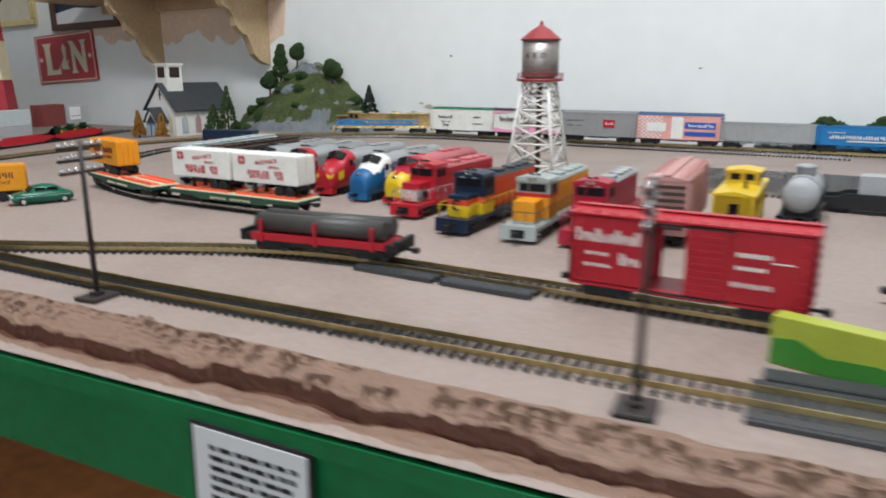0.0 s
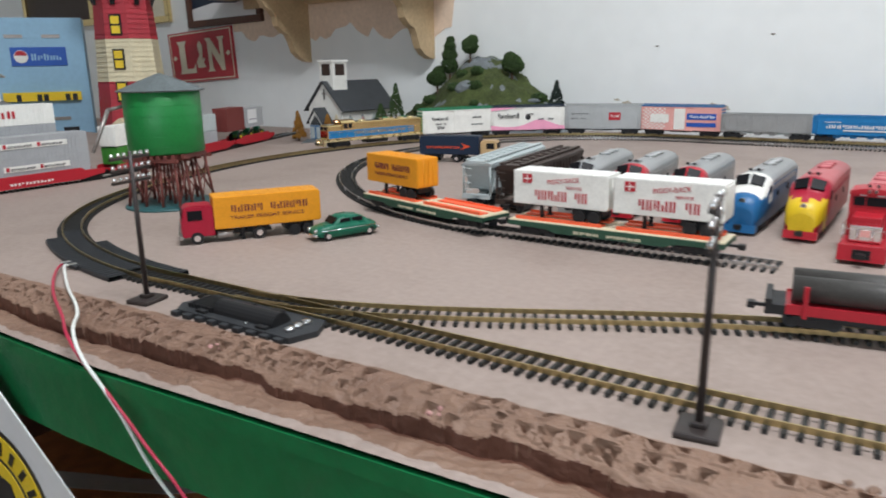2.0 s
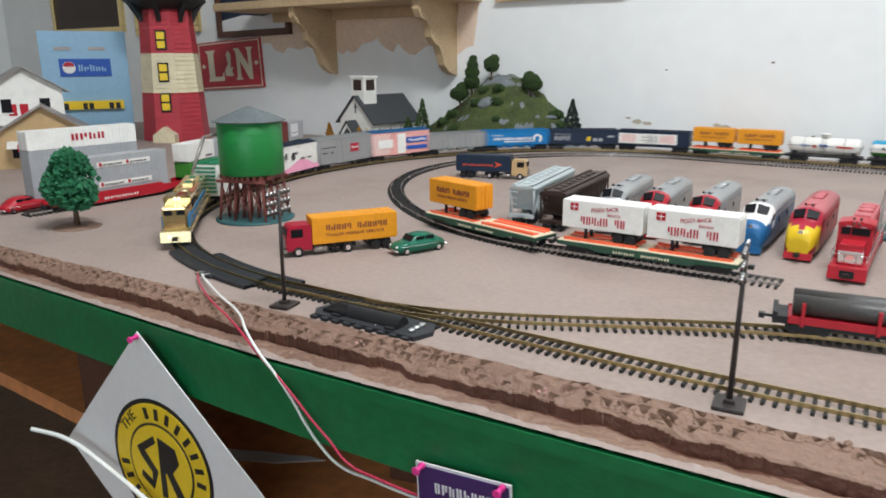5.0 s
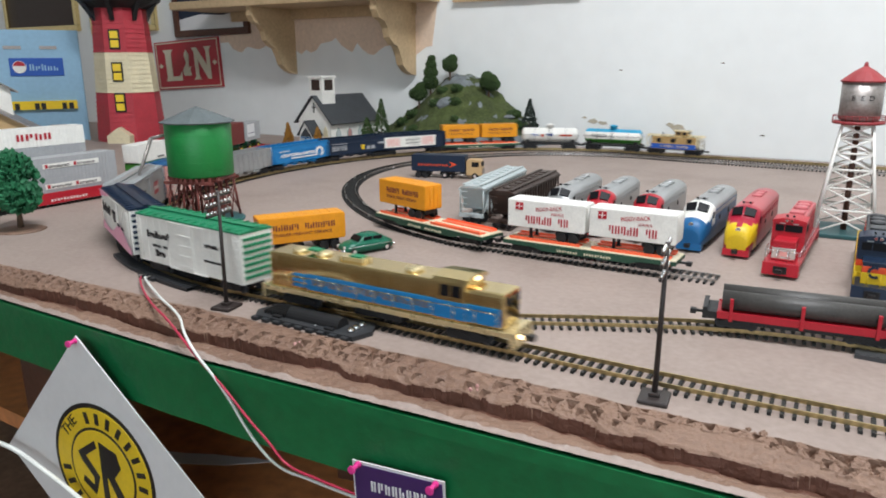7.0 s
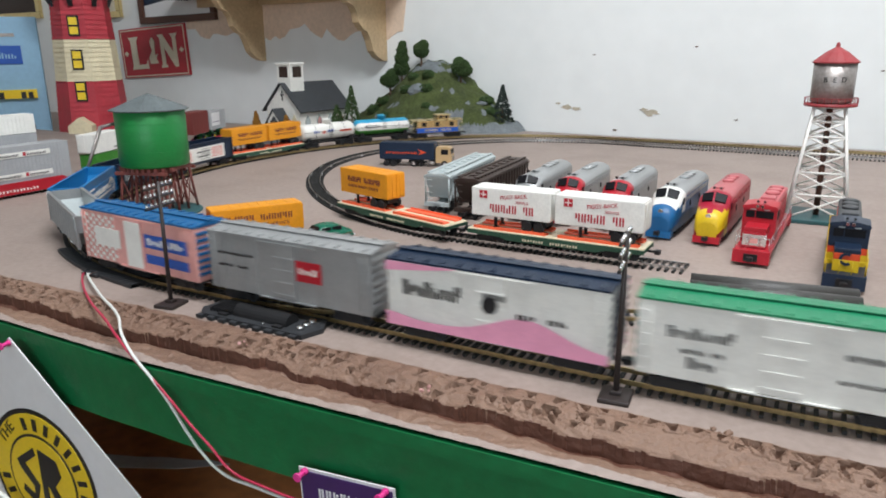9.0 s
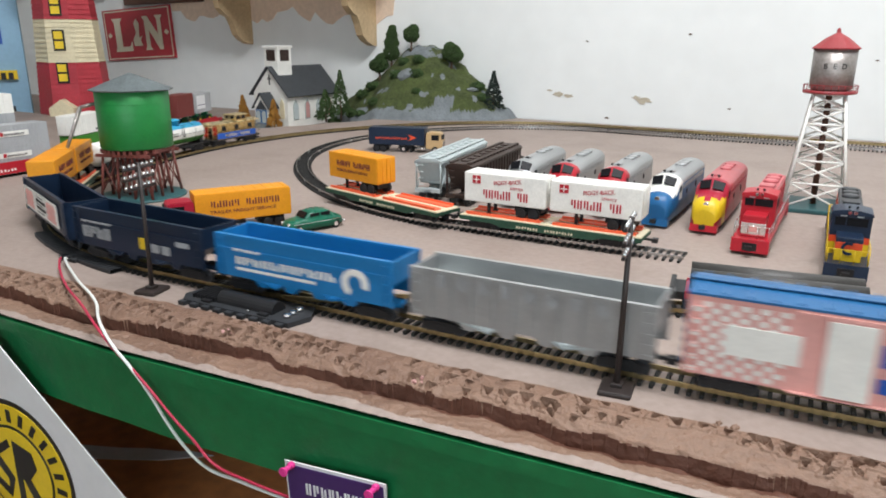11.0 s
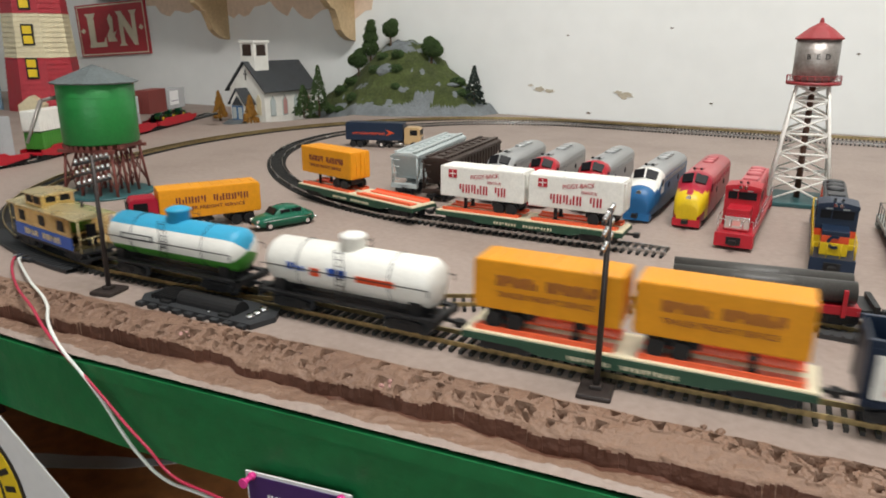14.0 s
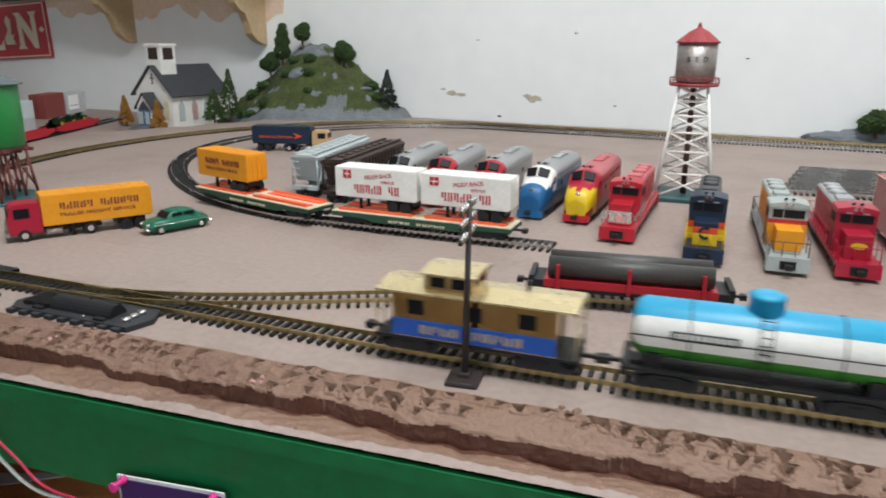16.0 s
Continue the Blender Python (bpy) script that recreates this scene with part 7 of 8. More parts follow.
for x, y, r in ((-1.075, 1.175, 0.016), (-1.01, 1.18, 0.015), (-1.075, 1.225, 0.020), (-1.05, 1.235, 0.017), (-0.965, 1.22, 0.015), (-0.905, 1.225, 0.016), (-0.915, 1.25, 0.015), (-0.96, 1.25, 0.013), (-0.757, 1.285, 0.017), (-0.735, 1.272, 0.014), (-1.13, 1.16, 0.018), (-1.12, 1.2, 0.016), (-0.885, 1.19, 0.008), (-1.04, 1.16, 0.010)):
    bm = bmesh.new()
    clump(bm, (0, 0, 0), r, rng, 130, 0.0055, 0.6)
    part("shrub", bm, M["leaf"], hill, "", pose(x, y, hill_height(x, y) - dip(x, y) + r * 0.3))


def hill_tree(x, y, h, balls, seed):
    return tree("hill_tree", "dark green foliage tree on the model hill", pose(x, y, hill_height(x, y) - dip(x, y) - 0.004), h, 0.0035, balls, M["leaf"], 0.0040, seed, 520)


hill_tree(-1.022, 1.285, 0.020, [(0, 0, 0.040, 0.022), (0.001, 0, 0.066, 0.019), (0.002, 0, 0.088, 0.014), (0.004, 0, 0.103, 0.009)], 11)
hill_tree(-1.052, 1.270, 0.018, [(0, 0, 0.046, 0.024), (-0.014, 0, 0.044, 0.016), (0.006, 0, 0.062, 0.014)], 12)
hill_tree(-0.958, 1.285, 0.018, [(0, 0, 0.042, 0.020), (-0.009, 0.004, 0.050, 0.014), (0.007, 0, 0.058, 0.013)], 13)
hill_tree(-0.835, 1.285, 0.018, [(0, 0, 0.040, 0.025), (0.012, 0, 0.034, 0.019), (-0.005, 0, 0.054, 0.014)], 14)


def conifer(name, label, x, y, z, h, r, mat_, seed, group=""):
    t = thing(name, label, "tree", pose(x, y, z), group)
    bm = bmesh.new()
    rod(bm, (0, 0, 0), (0, 0, h * 0.9), 0.0028, 0.0006, seg=7)
    part("trunk", bm, M["bark"], t)
    rng = random.Random(seed)
    bm = bmesh.new()
    for _ in range(420):
        k = rng.random() ** 0.75
        a = rng.uniform(0, 2 * math.pi)
        rr = r * (1 - k) * rng.uniform(0.6, 1.08) + 0.001
        p = Vector((rr * math.cos(a), rr * math.sin(a), h * (0.10 + 0.9 * k)))
        s = 0.0042 * rng.uniform(0.7, 1.4) * (1.1 - 0.6 * k)
        q = Vector((math.cos(a), math.sin(a), -0.5)).to_track_quat("Z", "Y").to_matrix()
        vs = [bm.verts.new(p + q @ Vector(v) * s) for v in ((1, 0, 0), (-0.5, 0.87, 0), (-0.5, -0.87, 0), (0, 0, 1.6))]
        for f in ((0, 1, 3), (1, 2, 3), (2, 0, 3), (2, 1, 0)):
            bm.faces.new([vs[i] for i in f])
    part("crown", bm, mat_, t)
    return t


conifer("spruce_tree", "blackish green spruce tree beside the hill", -0.712, 1.285, 0.012, 0.108, 0.027, M["conifer"], 21)
conifer("pine_tree", "dark green pine beside the church", -1.085, 1.135, -0.012, 0.130, 0.027, M["leaf"], 22)
conifer("pine_tree", "dark green pine beside the church", -1.115, 1.11, -0.016, 0.085, 0.027, M["leaf"], 23)
conifer("cone_bush", "ochre cone-shaped bush before the church", -1.342, 1.04, -0.028, 0.078, 0.016, M["bush"], 24, "bushes before the church")
conifer("cone_bush", "ochre cone-shaped bush before the church", -1.203, 1.008, -0.028, 0.074, 0.017, M["bush"], 25, "bushes before the church")

# second hill at the wall
bm = bmesh.new()
bmesh.ops.create_icosphere(bm, subdivisions=4, radius=0.12)
for v in bm.verts:
    k = 1 + 0.25 * noise.noise(v.co * 14) + 0.12 * noise.noise(v.co * 50)
    v.co = Vector((v.co.x * 1.0 * k, min(0.012, v.co.y * 0.26 * k), max(-0.002, v.co.z * 0.22 * k)))
solid("rock_outcrop", bm, M["rock"], "low grey plaster rock outcrop by the wall", "rock", m=pose(0.372, 1.318, 0.0))
tree("bushy_tree", "dark green bushy tree by the wall", pose(0.372, 1.285, 0.012), 0.010, 0.004, [(0, 0, 0.034, 0.024), (-0.016, 0, 0.028, 0.018), (0.018, 0.0, 0.030, 0.019)], M["leaf"], 0.0058, 31, 260)
tree("bushy_tree", "dark green bushy tree by the wall", pose(0.455, 1.285, 0.006), 0.010, 0.004, [(0, 0, 0.030, 0.026), (0.016, 0, 0.048, 0.020)], M["leaf"], 0.0058, 32, 260)


# ---------------- storage track with container cars ----------------
def store(d):
    """A pose on the storage track, d metres from its near end."""
    a, b = Vector((-0.953, 0.018, 0)), Vector((-0.962, 0.285, 0))
    if d < 0.28:
        p, u = a + (b - a) * (d / 0.28), (b - a).normalized()
    else:
        c = Vector((-1.21, 0.885, 0))
        p, u = b + (c - b).normalized() * (d - 0.28), (c - b).normalized()
    return pose(p.x, p.y, 0.0, 0, 0, math.degrees(math.atan2(u.y, u.x)))


plain_flat("low red well car under stacked containers", 0.21, M["red"], store(0.165) @ pose(0, 0, 0), "storage track cars")
for z, lab in ((0.0125, "grey container on a red well car"), (0.0425, "grey container stacked on another")):
    c = container(lab, 0.172, 0.0298, M["grey"], store(0.165) @ pose(0, 0, z))
    panel(c, "white_label", M["white"], -0.034, 0.056, 0.014, 0.0215, 0.0150)
    decal_bars(c, "lettering", [M["red"], M["ink"]], [("2", -0.031, -0.025, 0.0152, 0.0055, 0), ("11111111", -0.025, 0.008, 0.0152, 0.005, 1), ("2", 0.014, 0.020, 0.0152, 0.0055, 0), ("111111", 0.020, 0.050, 0.0152, 0.005, 1)], 0.0154)
bm = bmesh.new()
for s in (-1, 1):
    blocks(bm, "111111", -0.03, 0.03, 0.0085, 0.005, s * 0.0184)
part("lettering", bm, M["white"], bpy.data.objects["well_flatcar.001"])
plain_flat("low red well car", 0.17, M["red"], store(0.38), "storage track cars")
c = container("white container with a dark side mark", 0.085, 0.030, M["white"], store(0.345) @ pose(0, 0, 0.044))
panel(c, "dark_mark", M["ink"], 0.012, 0.032, 0.004, 0.006, 0.0150)
container("green and yellow machine crate", 0.08, 0.026, M["grassgreen"], store(0.345) @ pose(0, 0, 0.0165))
container("grey container with worn sides", 0.075, 0.058, M["grey"], store(0.425) @ pose(0, 0, 0.0125))
c = container("white container behind the stacked cars", 0.17, 0.028, M["white"], pose(-1.022, 0.165, 0.083, 0, 0, 88))
decal_bars(c, "lettering", [M["red"]], [("2222", -0.02, 0.035, 0.010, 0.010, 0)], 0.0150)
for z in (0.0, 0.0275, 0.055):
    container("grey container in a stack behind the cars", 0.17, 0.0275, M["grey"], pose(-1.022, 0.165, z, 0, 0, 88))
plain_flat("red flatcar carrying grey containers", 0.17, M["red"], store(0.565), "storage track cars")
container("grey container on a red flatcar", 0.10, 0.030, M["grey"], store(0.545) @ pose(0, 0, 0.0125))
container("grey container stacked on another", 0.10, 0.030, M["lightgrey"], store(0.545) @ pose(0, 0, 0.0430))
plain_flat("red flatcar carrying green tractors", 0.17, M["red"], store(0.745), "storage track cars")


def tractor(m):
    t = thing("farm_tractor", "small green farm tractor with yellow wheels", "tractor", m, "toy tractors")
    bm = bmesh.new()
    box(bm, -0.004, 0.018, -0.0045, 0.0045, 0.006, 0.014, bevel=0.001)
    box(bm, -0.012, -0.003, -0.006, 0.006, 0.006, 0.012)
    part("body", bm, M["grassgreen"], t)
    bm = bmesh.new()
    box(bm, -0.012, -0.002, -0.006, 0.006, 0.012, 0.0225, bevel=0.0006)
    part("cab", bm, M["green"], t)
    for x, r in ((-0.009, 0.008), (0.014, 0.0045)):
        for s in (-1, 1):
            bm = bmesh.new()
            rod(bm, (x, s * 0.007, r), (x, s * 0.0115, r), r, seg=16)
            w = part("tyre", bm, M["black"], t)
            bm = bmesh.new()
            rod(bm, (x, s * 0.0113, r), (x, s * 0.0121, r), r * 0.5, seg=12)
            part("rim", bm, M["yellow"], w)
    return t


for x in (-0.045, 0.0, 0.045):
    tractor(store(0.745) @ pose(x, 0, 0.0215 - 0.0093))
c = container("maroon and white box with a white paper label", 0.075, 0.040, M["grey"], store(0.75) @ pose(0, 0, 0.036))
panel(c, "paper_label", M["paper"], -0.030, 0.008, 0.008, 0.036, 0.0151)
panel(c, "purple_line", M["purple"], -0.027, 0.005, 0.0155, 0.0168, 0.0155)
container("maroon container on a red flatcar", 0.07, 0.045, M["maroon"], store(0.67) @ pose(0, 0, 0.0345))
store_way = Way([tuple(store(0.02 * i).translation)[:2] for i in range(50)])
track("storage_track", store_way, "storage track with grey rails beside the main line", M["rail_steel"], 0.02, 0.95, (9, 9))

# red toy car at the table's far corner
rc = copy_thing(car, pose(-1.0, 0.055, 0, 0, 0, 100))
rc.name = "toy_car"
tagged(rc, "red rounded toy car beside the storage track", "car")
for o in rc.children_recursive:
    if o.name.startswith(("body", "roof", "side_rib")):
        o.data = o.data.copy()
        o.data.materials[0] = M["red"]

# ---------------- buildings behind ----------------
lh = thing("lighthouse", "red and cream banded model lighthouse with black gallery", "lighthouse", pose(-1.765, 0.842, -0.02, 0, 0, 17))


def ring8(bm, r0, z0, r1, z1, mi=0):
    lathe(bm, [(r0, z0), (r1, z1)], seg=8, smooth=False)


def lh_r(z):
    return 0.093 - 0.022 * z / 0.36


Z = [0.0, 0.154, 0.262, 0.385]
for k in range(3):
    mt = (M["brickred"], M["siding"], M["brickred"])[k]
    z = Z[k]
    while z < Z[k + 1] - 0.002:
        bm = bmesh.new()
        z1 = min(z + 0.0125, Z[k + 1])
        lathe(bm, [(lh_r(z) + 0.0022, z), (lh_r(z1), z1)], seg=8, smooth=False)
        part("siding_course", bm, mt, lh)
        z = z1
bm = bmesh.new()
lathe(bm, [(0.080, 0.378), (0.108, 0.398), (0.112, 0.402), (0.112, 0.422), (0.100, 0.424)], seg=16, smooth=False)
part("gallery", bm, M["black"], lh)
for i in range(8):
    bm = bmesh.new()
    a = radians(22.5 + 45 * i)
    extrude(bm, [(0.074, 0.345), (0.082, 0.362), (0.104, 0.396), (0.074, 0.396)], "y", -0.006, 0.006)
    part("corbel", bm, M["black"], lh, "", pose(0, 0, 0, 0, 0, 45 * i + 22.5))
for z in (0.128, 0.210, 0.296):
    bm = bmesh.new()
    rr = lh_r(z) * 0.924 + 0.003
    box(bm, -0.014, 0.014, -0.003, 0.003, -0.026, 0.026)
    w = part("window", bm, M["black"], lh, "black framed lit window", pose(rr * math.cos(radians(-67.5)), rr * math.sin(radians(-67.5)), z, 0, 0, 22.5))
    for zz in (-0.012, 0.012):
        bm = bmesh.new()
        box(bm, -0.0105, 0.0105, -0.0042, 0.0, zz - 0.0095, zz + 0.0095)
        part("pane", bm, M["signyellow"], w)
bm = bmesh.new()
extrude(bm, [(-0.03, 0), (0.03, 0), (0.03, 0.04), (0, 0.062), (-0.03, 0.04)], "y", -0.12, -0.08)
part("entry_house", bm, M["siding"], lh, "small tan entry house", pose(0, 0, 0, 0, 0, 20))

bl = thing("blue_factory_building", "light blue model factory with a blue sign", "building", pose(-2.0, 0.72, -0.02, 0, 0, 58))
bm = bmesh.new()
box(bm, -0.115, 0.115, 0, 0.12, 0, 0.325, bevel=0.001)
part("wall", bm, M["lightblue"], bl)
bm = bmesh.new()
box(bm, -0.068, 0.068, -0.003, 0.0, 0.198, 0.248, bevel=0.0008)
sg = part("sign", bm, M["royal"], bl, "blue sign panel with a round emblem")
bm = bmesh.new()
rod(bm, (-0.043, -0.0042, 0.223), (-0.043, -0.0028, 0.223), 0.017, seg=24)
part("emblem", bm, M["white"], sg)
bm = bmesh.new()
extrude(bm, [(-0.043 + 0.015 * math.cos(radians(a)), 0.226 + 0.013 * math.sin(radians(a))) for a in range(0, 181, 20)], "y", -0.0052, -0.004)
part("emblem_top", bm, M["red"], sg)
bm = bmesh.new()
blocks(bm, "21211", -0.018, 0.058, 0.213, 0.018, -0.0034)
part("lettering", bm, M["lightblue"], sg)
bm = bmesh.new()
box(bm, -0.10, 0.092, -0.012, 0.0, 0.104, 0.128)
bal = part("balcony", bm, M["signyellow"], bl, "yellow and black balcony strip")
for i in range(5):
    bm = bmesh.new()
    x = (-0.062, -0.012, 0.004, 0.058, 0.076)[i]
    box(bm, x - 0.006, x + 0.006, -0.0135, -0.0115, 0.104, 0.122)
    part("stripe", bm, M["ink"], bal)
for x in (-0.055, 0.035):
    for z in (0.272, 0.05):
        bm = bmesh.new()
        box(bm, x - 0.022, x + 0.022, -0.002, 0.002, z, z + 0.009)
        part("vent", bm, M["tin"], bl)
for x in (-0.03, 0.055):
    bm = bmesh.new()
    box(bm, x - 0.02, x + 0.02, -0.002, 0.002, 0.0, 0.03)
    part("window", bm, M["ink"], bl)


def house(label, m, w, d, h, wallm, roofm):
    t = thing("model_house", label, "house", m, "model houses")
    bm = bmesh.new()
    box(bm, -w, w, -d, d, 0, h)
    extrude(bm, [(-w, h), (w, h), (0, h + w * 0.62)], "y", -d + 0.0005, d - 0.0005)
    part("wall", bm, wallm, t)
    for s in (-1, 1):
        bm = bmesh.new()
        extrude(bm, [(0, h + w * 0.63), (s * (w + 0.014), h - 0.008), (s * (w + 0.014), h - 0.0045), (0, h + w * 0.66)], "y", -d - 0.012, d + 0.012)
        part("roof", bm, roofm, t)
    for x in (-w * 0.5, w * 0.5):
        bm = bmesh.new()
        box(bm, x - 0.010, x + 0.010, -d - 0.0012, -d + 0.001, h * 0.35, h * 0.75)
        wd = part("window", bm, M["glass"], t)
        bm = bmesh.new()
        box(bm, x - 0.012, x + 0.012, -d - 0.002, -d - 0.0005, h * 0.33, h * 0.36)
        part("sill", bm, wallm, wd)
    return t


hs = house("white model house with a weathered roof and red sign bars", pose(-1.64, 0.36, 0.085, 0, 0, 70), 0.075, 0.06, 0.075, M["white"], M["tin"])
bm = bmesh.new()
blocks(bm, "22", -0.035, 0.01, 0.02, 0.025, -0.0605)
part("sign_bars", bm, M["red"], hs)
hs = house("tan model station with wide weathered roof", pose(-1.56, 0.36, 0.0, 0, 0, 62), 0.105, 0.08, 0.062, M["tan"], M["tin"])
for i in range(5):
    bm = bmesh.new()
    x = -0.07 + 0.032 * i
    extrude(bm, [(-0.115, 0.045), (-0.080, 0.055), (-0.080, 0.058), (-0.115, 0.048)], "x", x, x + 0.024)
    part("awning", bm, M["green"] if i % 2 else M["white"], hs, "striped awning")
bm = bmesh.new()
box(bm, -0.05, 0.05, -0.121, -0.118, 0.040, 0.054)
part("sign_board", bm, M["red"], hs)

# ---------------- on the wall ----------------
def board(name, label, cat, x, z, w, h, mat_, tilt=0.0, thick=0.006, frame_m=None, fw=0.012):
    t = thing(name, label, cat, pose(x, BACK_Y, z, 0, tilt, 0))
    bm = bmesh.new()
    box(bm, -w / 2, w / 2, -thick, -0.0006, -h / 2, h / 2, bevel=0.0008)
    part("panel", bm, mat_, t)
    if frame_m:
        for nm, a in (("frame_rail", (-w / 2 - fw, w / 2 + fw, -0.016, -0.0006, h / 2, h / 2 + fw)), ("frame_rail", (-w / 2 - fw, w / 2 + fw, -0.016, -0.0006, -h / 2 - fw, -h / 2)),
                      ("frame_stile", (-w / 2 - fw, -w / 2, -0.016, -0.0006, -h / 2, h / 2)), ("frame_stile", (w / 2, w / 2 + fw, -0.016, -0.0006, -h / 2, h / 2))):
            bm = bmesh.new()
            box(bm, *a, bevel=0.002)
            part(nm, bm, frame_m, t)
    return t


ln = board("railway_sign", "red enamel sign with cream border and slab shapes", "sign", -2.108, 0.206, 0.356, 0.172, M["signred"], -3.0)
for nm, a in (("border", (-0.170, 0.170, 0.0775, 0.0815)), ("border", (-0.170, 0.170, -0.0815, -0.0775)), ("border", (-0.170, -0.166, -0.0775, 0.0775)), ("border", (0.166, 0.170, -0.0775, 0.0775))):
    bm = bmesh.new()
    box(bm, a[0], a[1], -0.0068, -0.0058, a[2], a[3])
    part(nm, bm, M["signcream"], ln)
SL = [[(-0.124, -0.056), (-0.034, -0.056), (-0.034, -0.024), (-0.046, -0.040), (-0.086, -0.040), (-0.086, 0.042), (-0.074, 0.056), (-0.130, 0.056), (-0.118, 0.042), (-0.118, -0.040)],
      [(0.032, -0.056), (0.070, -0.056), (0.060, -0.044), (0.060, 0.012), (0.108, -0.056), (0.124, -0.056), (0.124, 0.044), (0.134, 0.056), (0.096, 0.056), (0.106, 0.044), (0.106, -0.008), (0.058, 0.056), (0.030, 0.056), (0.042, 0.042), (0.042, -0.044)],
      [(-0.022, -0.040), (0.020, -0.040), (0.012, -0.022), (0.022, -0.008), (0.006, -0.012), (0.012, 0.034), (0.0, 0.050), (-0.014, 0.036), (-0.006, 0.004), (-0.026, -0.020)]]
for o in SL:
    bm = bmesh.new()
    extrude(bm, o, "y", -0.0078, -0.0058)
    part("emblem_shape", bm, M["signcream"], ln)
for x in (-0.148, 0.148):
    bm = bmesh.new()
    extrude(bm, [(x - 0.012, 0), (x, -0.009), (x + 0.012, 0), (x, 0.009)], "y", -0.0074, -0.0058)
    part("ornament", bm, M["signcream"], ln)

pic = board("framed_picture", "dark picture with pale mount in a red-brown frame", "picture", -1.965, 0.435, 0.335, 0.22, M["navy"], -1, 0.006, M["darkwood"], 0.022)
bm = bmesh.new()
extrude(bm, [(-0.166, -0.109), (0.166, -0.109), (0.166, -0.052), (0.06, -0.066), (-0.05, -0.058), (-0.166, -0.072)], "y", -0.0070, -0.0058)
part("mount", bm, M["paper"], pic, "pale lower edge of the print")
board("framed_picture", "pale document in a gilt frame", "picture", -2.46, 0.455, 0.36, 0.22, M["signcream"], -1, 0.006, M["gold"], 0.022)
board("framed_picture", "dark landscape picture in a gilt frame", "picture", -3.02, 0.49, 0.50, 0.26, M["brown"], 0, 0.006, M["gold"], 0.024)

shelf = thing("wall_shelf", "pale pine wall shelf on two scrolled brackets", "shelf")
bm = bmesh.new()
box(bm, -1.93, -1.02, BACK_Y - 0.20, BACK_Y - 0.0006, 0.376, 0.400, bevel=0.003)
part("board", bm, M["wood"], shelf)
bm = bmesh.new()
box(bm, -1.85, -1.10, BACK_Y - 0.018, BACK_Y - 0.0008, 0.345, 0.3758)
part("cleat", bm, M["wood"], shelf)
for x in (-1.585, -1.115):
    bm = bmesh.new()
    Y = BACK_Y
    prof = [(Y - 0.0006, 0.3757), (Y - 0.185, 0.3757), (Y - 0.185, 0.350), (Y - 0.172, 0.330), (Y - 0.150, 0.322), (Y - 0.135, 0.305), (Y - 0.128, 0.280), (Y - 0.108, 0.262), (Y - 0.090, 0.256), (Y - 0.078, 0.235), (Y - 0.066, 0.205), (Y - 0.045, 0.188), (Y - 0.020, 0.178), (Y - 0.0006, 0.176)]
    extrude(bm, prof, "x", x - 0.011, x + 0.011)
    part("bracket", bm, M["wood"], shelf, "scroll-cut pine bracket")
# thin tan patch with a wavy lower edge, on the wall below the shelf
bm = bmesh.new()
rng = random.Random(61)
low = [(-1.93 + 0.021 * i, 0.262 + 0.045 * noise.noise(Vector((i * 0.35, 1.3, 0))) + 0.03 * noise.noise(Vector((i * 1.3, 4.1, 0))) + rng.uniform(-0.003, 0.003)) for i in range(43)]
extrude(bm, [(-1.93, 0.3755)] + low + [(-1.03, 0.3755)], "y", BACK_Y - 0.0016, BACK_Y)
solid("bare_plaster_patch", bm, M["tanpatch"], "tan patch on the wall under the wall shelf", "wall patch")
sh2 = slab("upper_shelf", -0.97, -0.60, BACK_Y - 0.016, BACK_Y - 0.0006, 0.372, 0.392, M["wood"], "pale pine shelf board", kind="")
tagged(sh2, "short pale pine shelf board on the wall", "shelf")
rng = random.Random(4)
for x, z, r in ((-0.556, 0.066, 0.012), (-0.530, 0.062, 0.009), (-0.345, 0.060, 0.015), (-0.360, 0.066, 0.008), (-0.49, 0.193, 0.003), (-0.428, 0.014, 0.004), (-0.15, 0.05, 0.003), (-0.25, 0.21, 0.003), (-0.58, 0.074, 0.005), (0.12, 0.16, 0.003)):
    bm = bmesh.new()
    n = 14
    extrude(bm, [(r * 1.6 * math.cos(2 * math.pi * i / n) * rng.uniform(0.45, 1.1), r * 0.6 * math.sin(2 * math.pi * i / n) * rng.uniform(0.4, 1.1)) for i in range(n)], "y", -0.0008, 0.001)
    solid("peeled_patch", bm, M["peel"] if r > 0.004 else M["bark"], "small brown peeled patch in the wall paint", "wall damage", m=pose(x, BACK_Y - 0.0005, z))

far_side(*[o for o in bpy.data.objects if o.parent is None and o.name.split(".")[0] in {
    "church", "hill", "hill_tree", "spruce_tree", "pine_tree", "cone_bush", "rock_outcrop", "bushy_tree", "lighthouse", "blue_factory_building",
    "model_house", "railway_sign", "framed_picture", "wall_shelf", "upper_shelf", "peeled_patch", "bare_plaster_patch"}])

# ---------------- hung on the front board ----------------
def front_pose(x, z, off=0.004, spin=0.0):
    return pose(x, edge_front(x) - off, z, 0, 0, math.degrees(math.atan(0.079))) @ pose(0, 0, 0, 0, spin, 0)


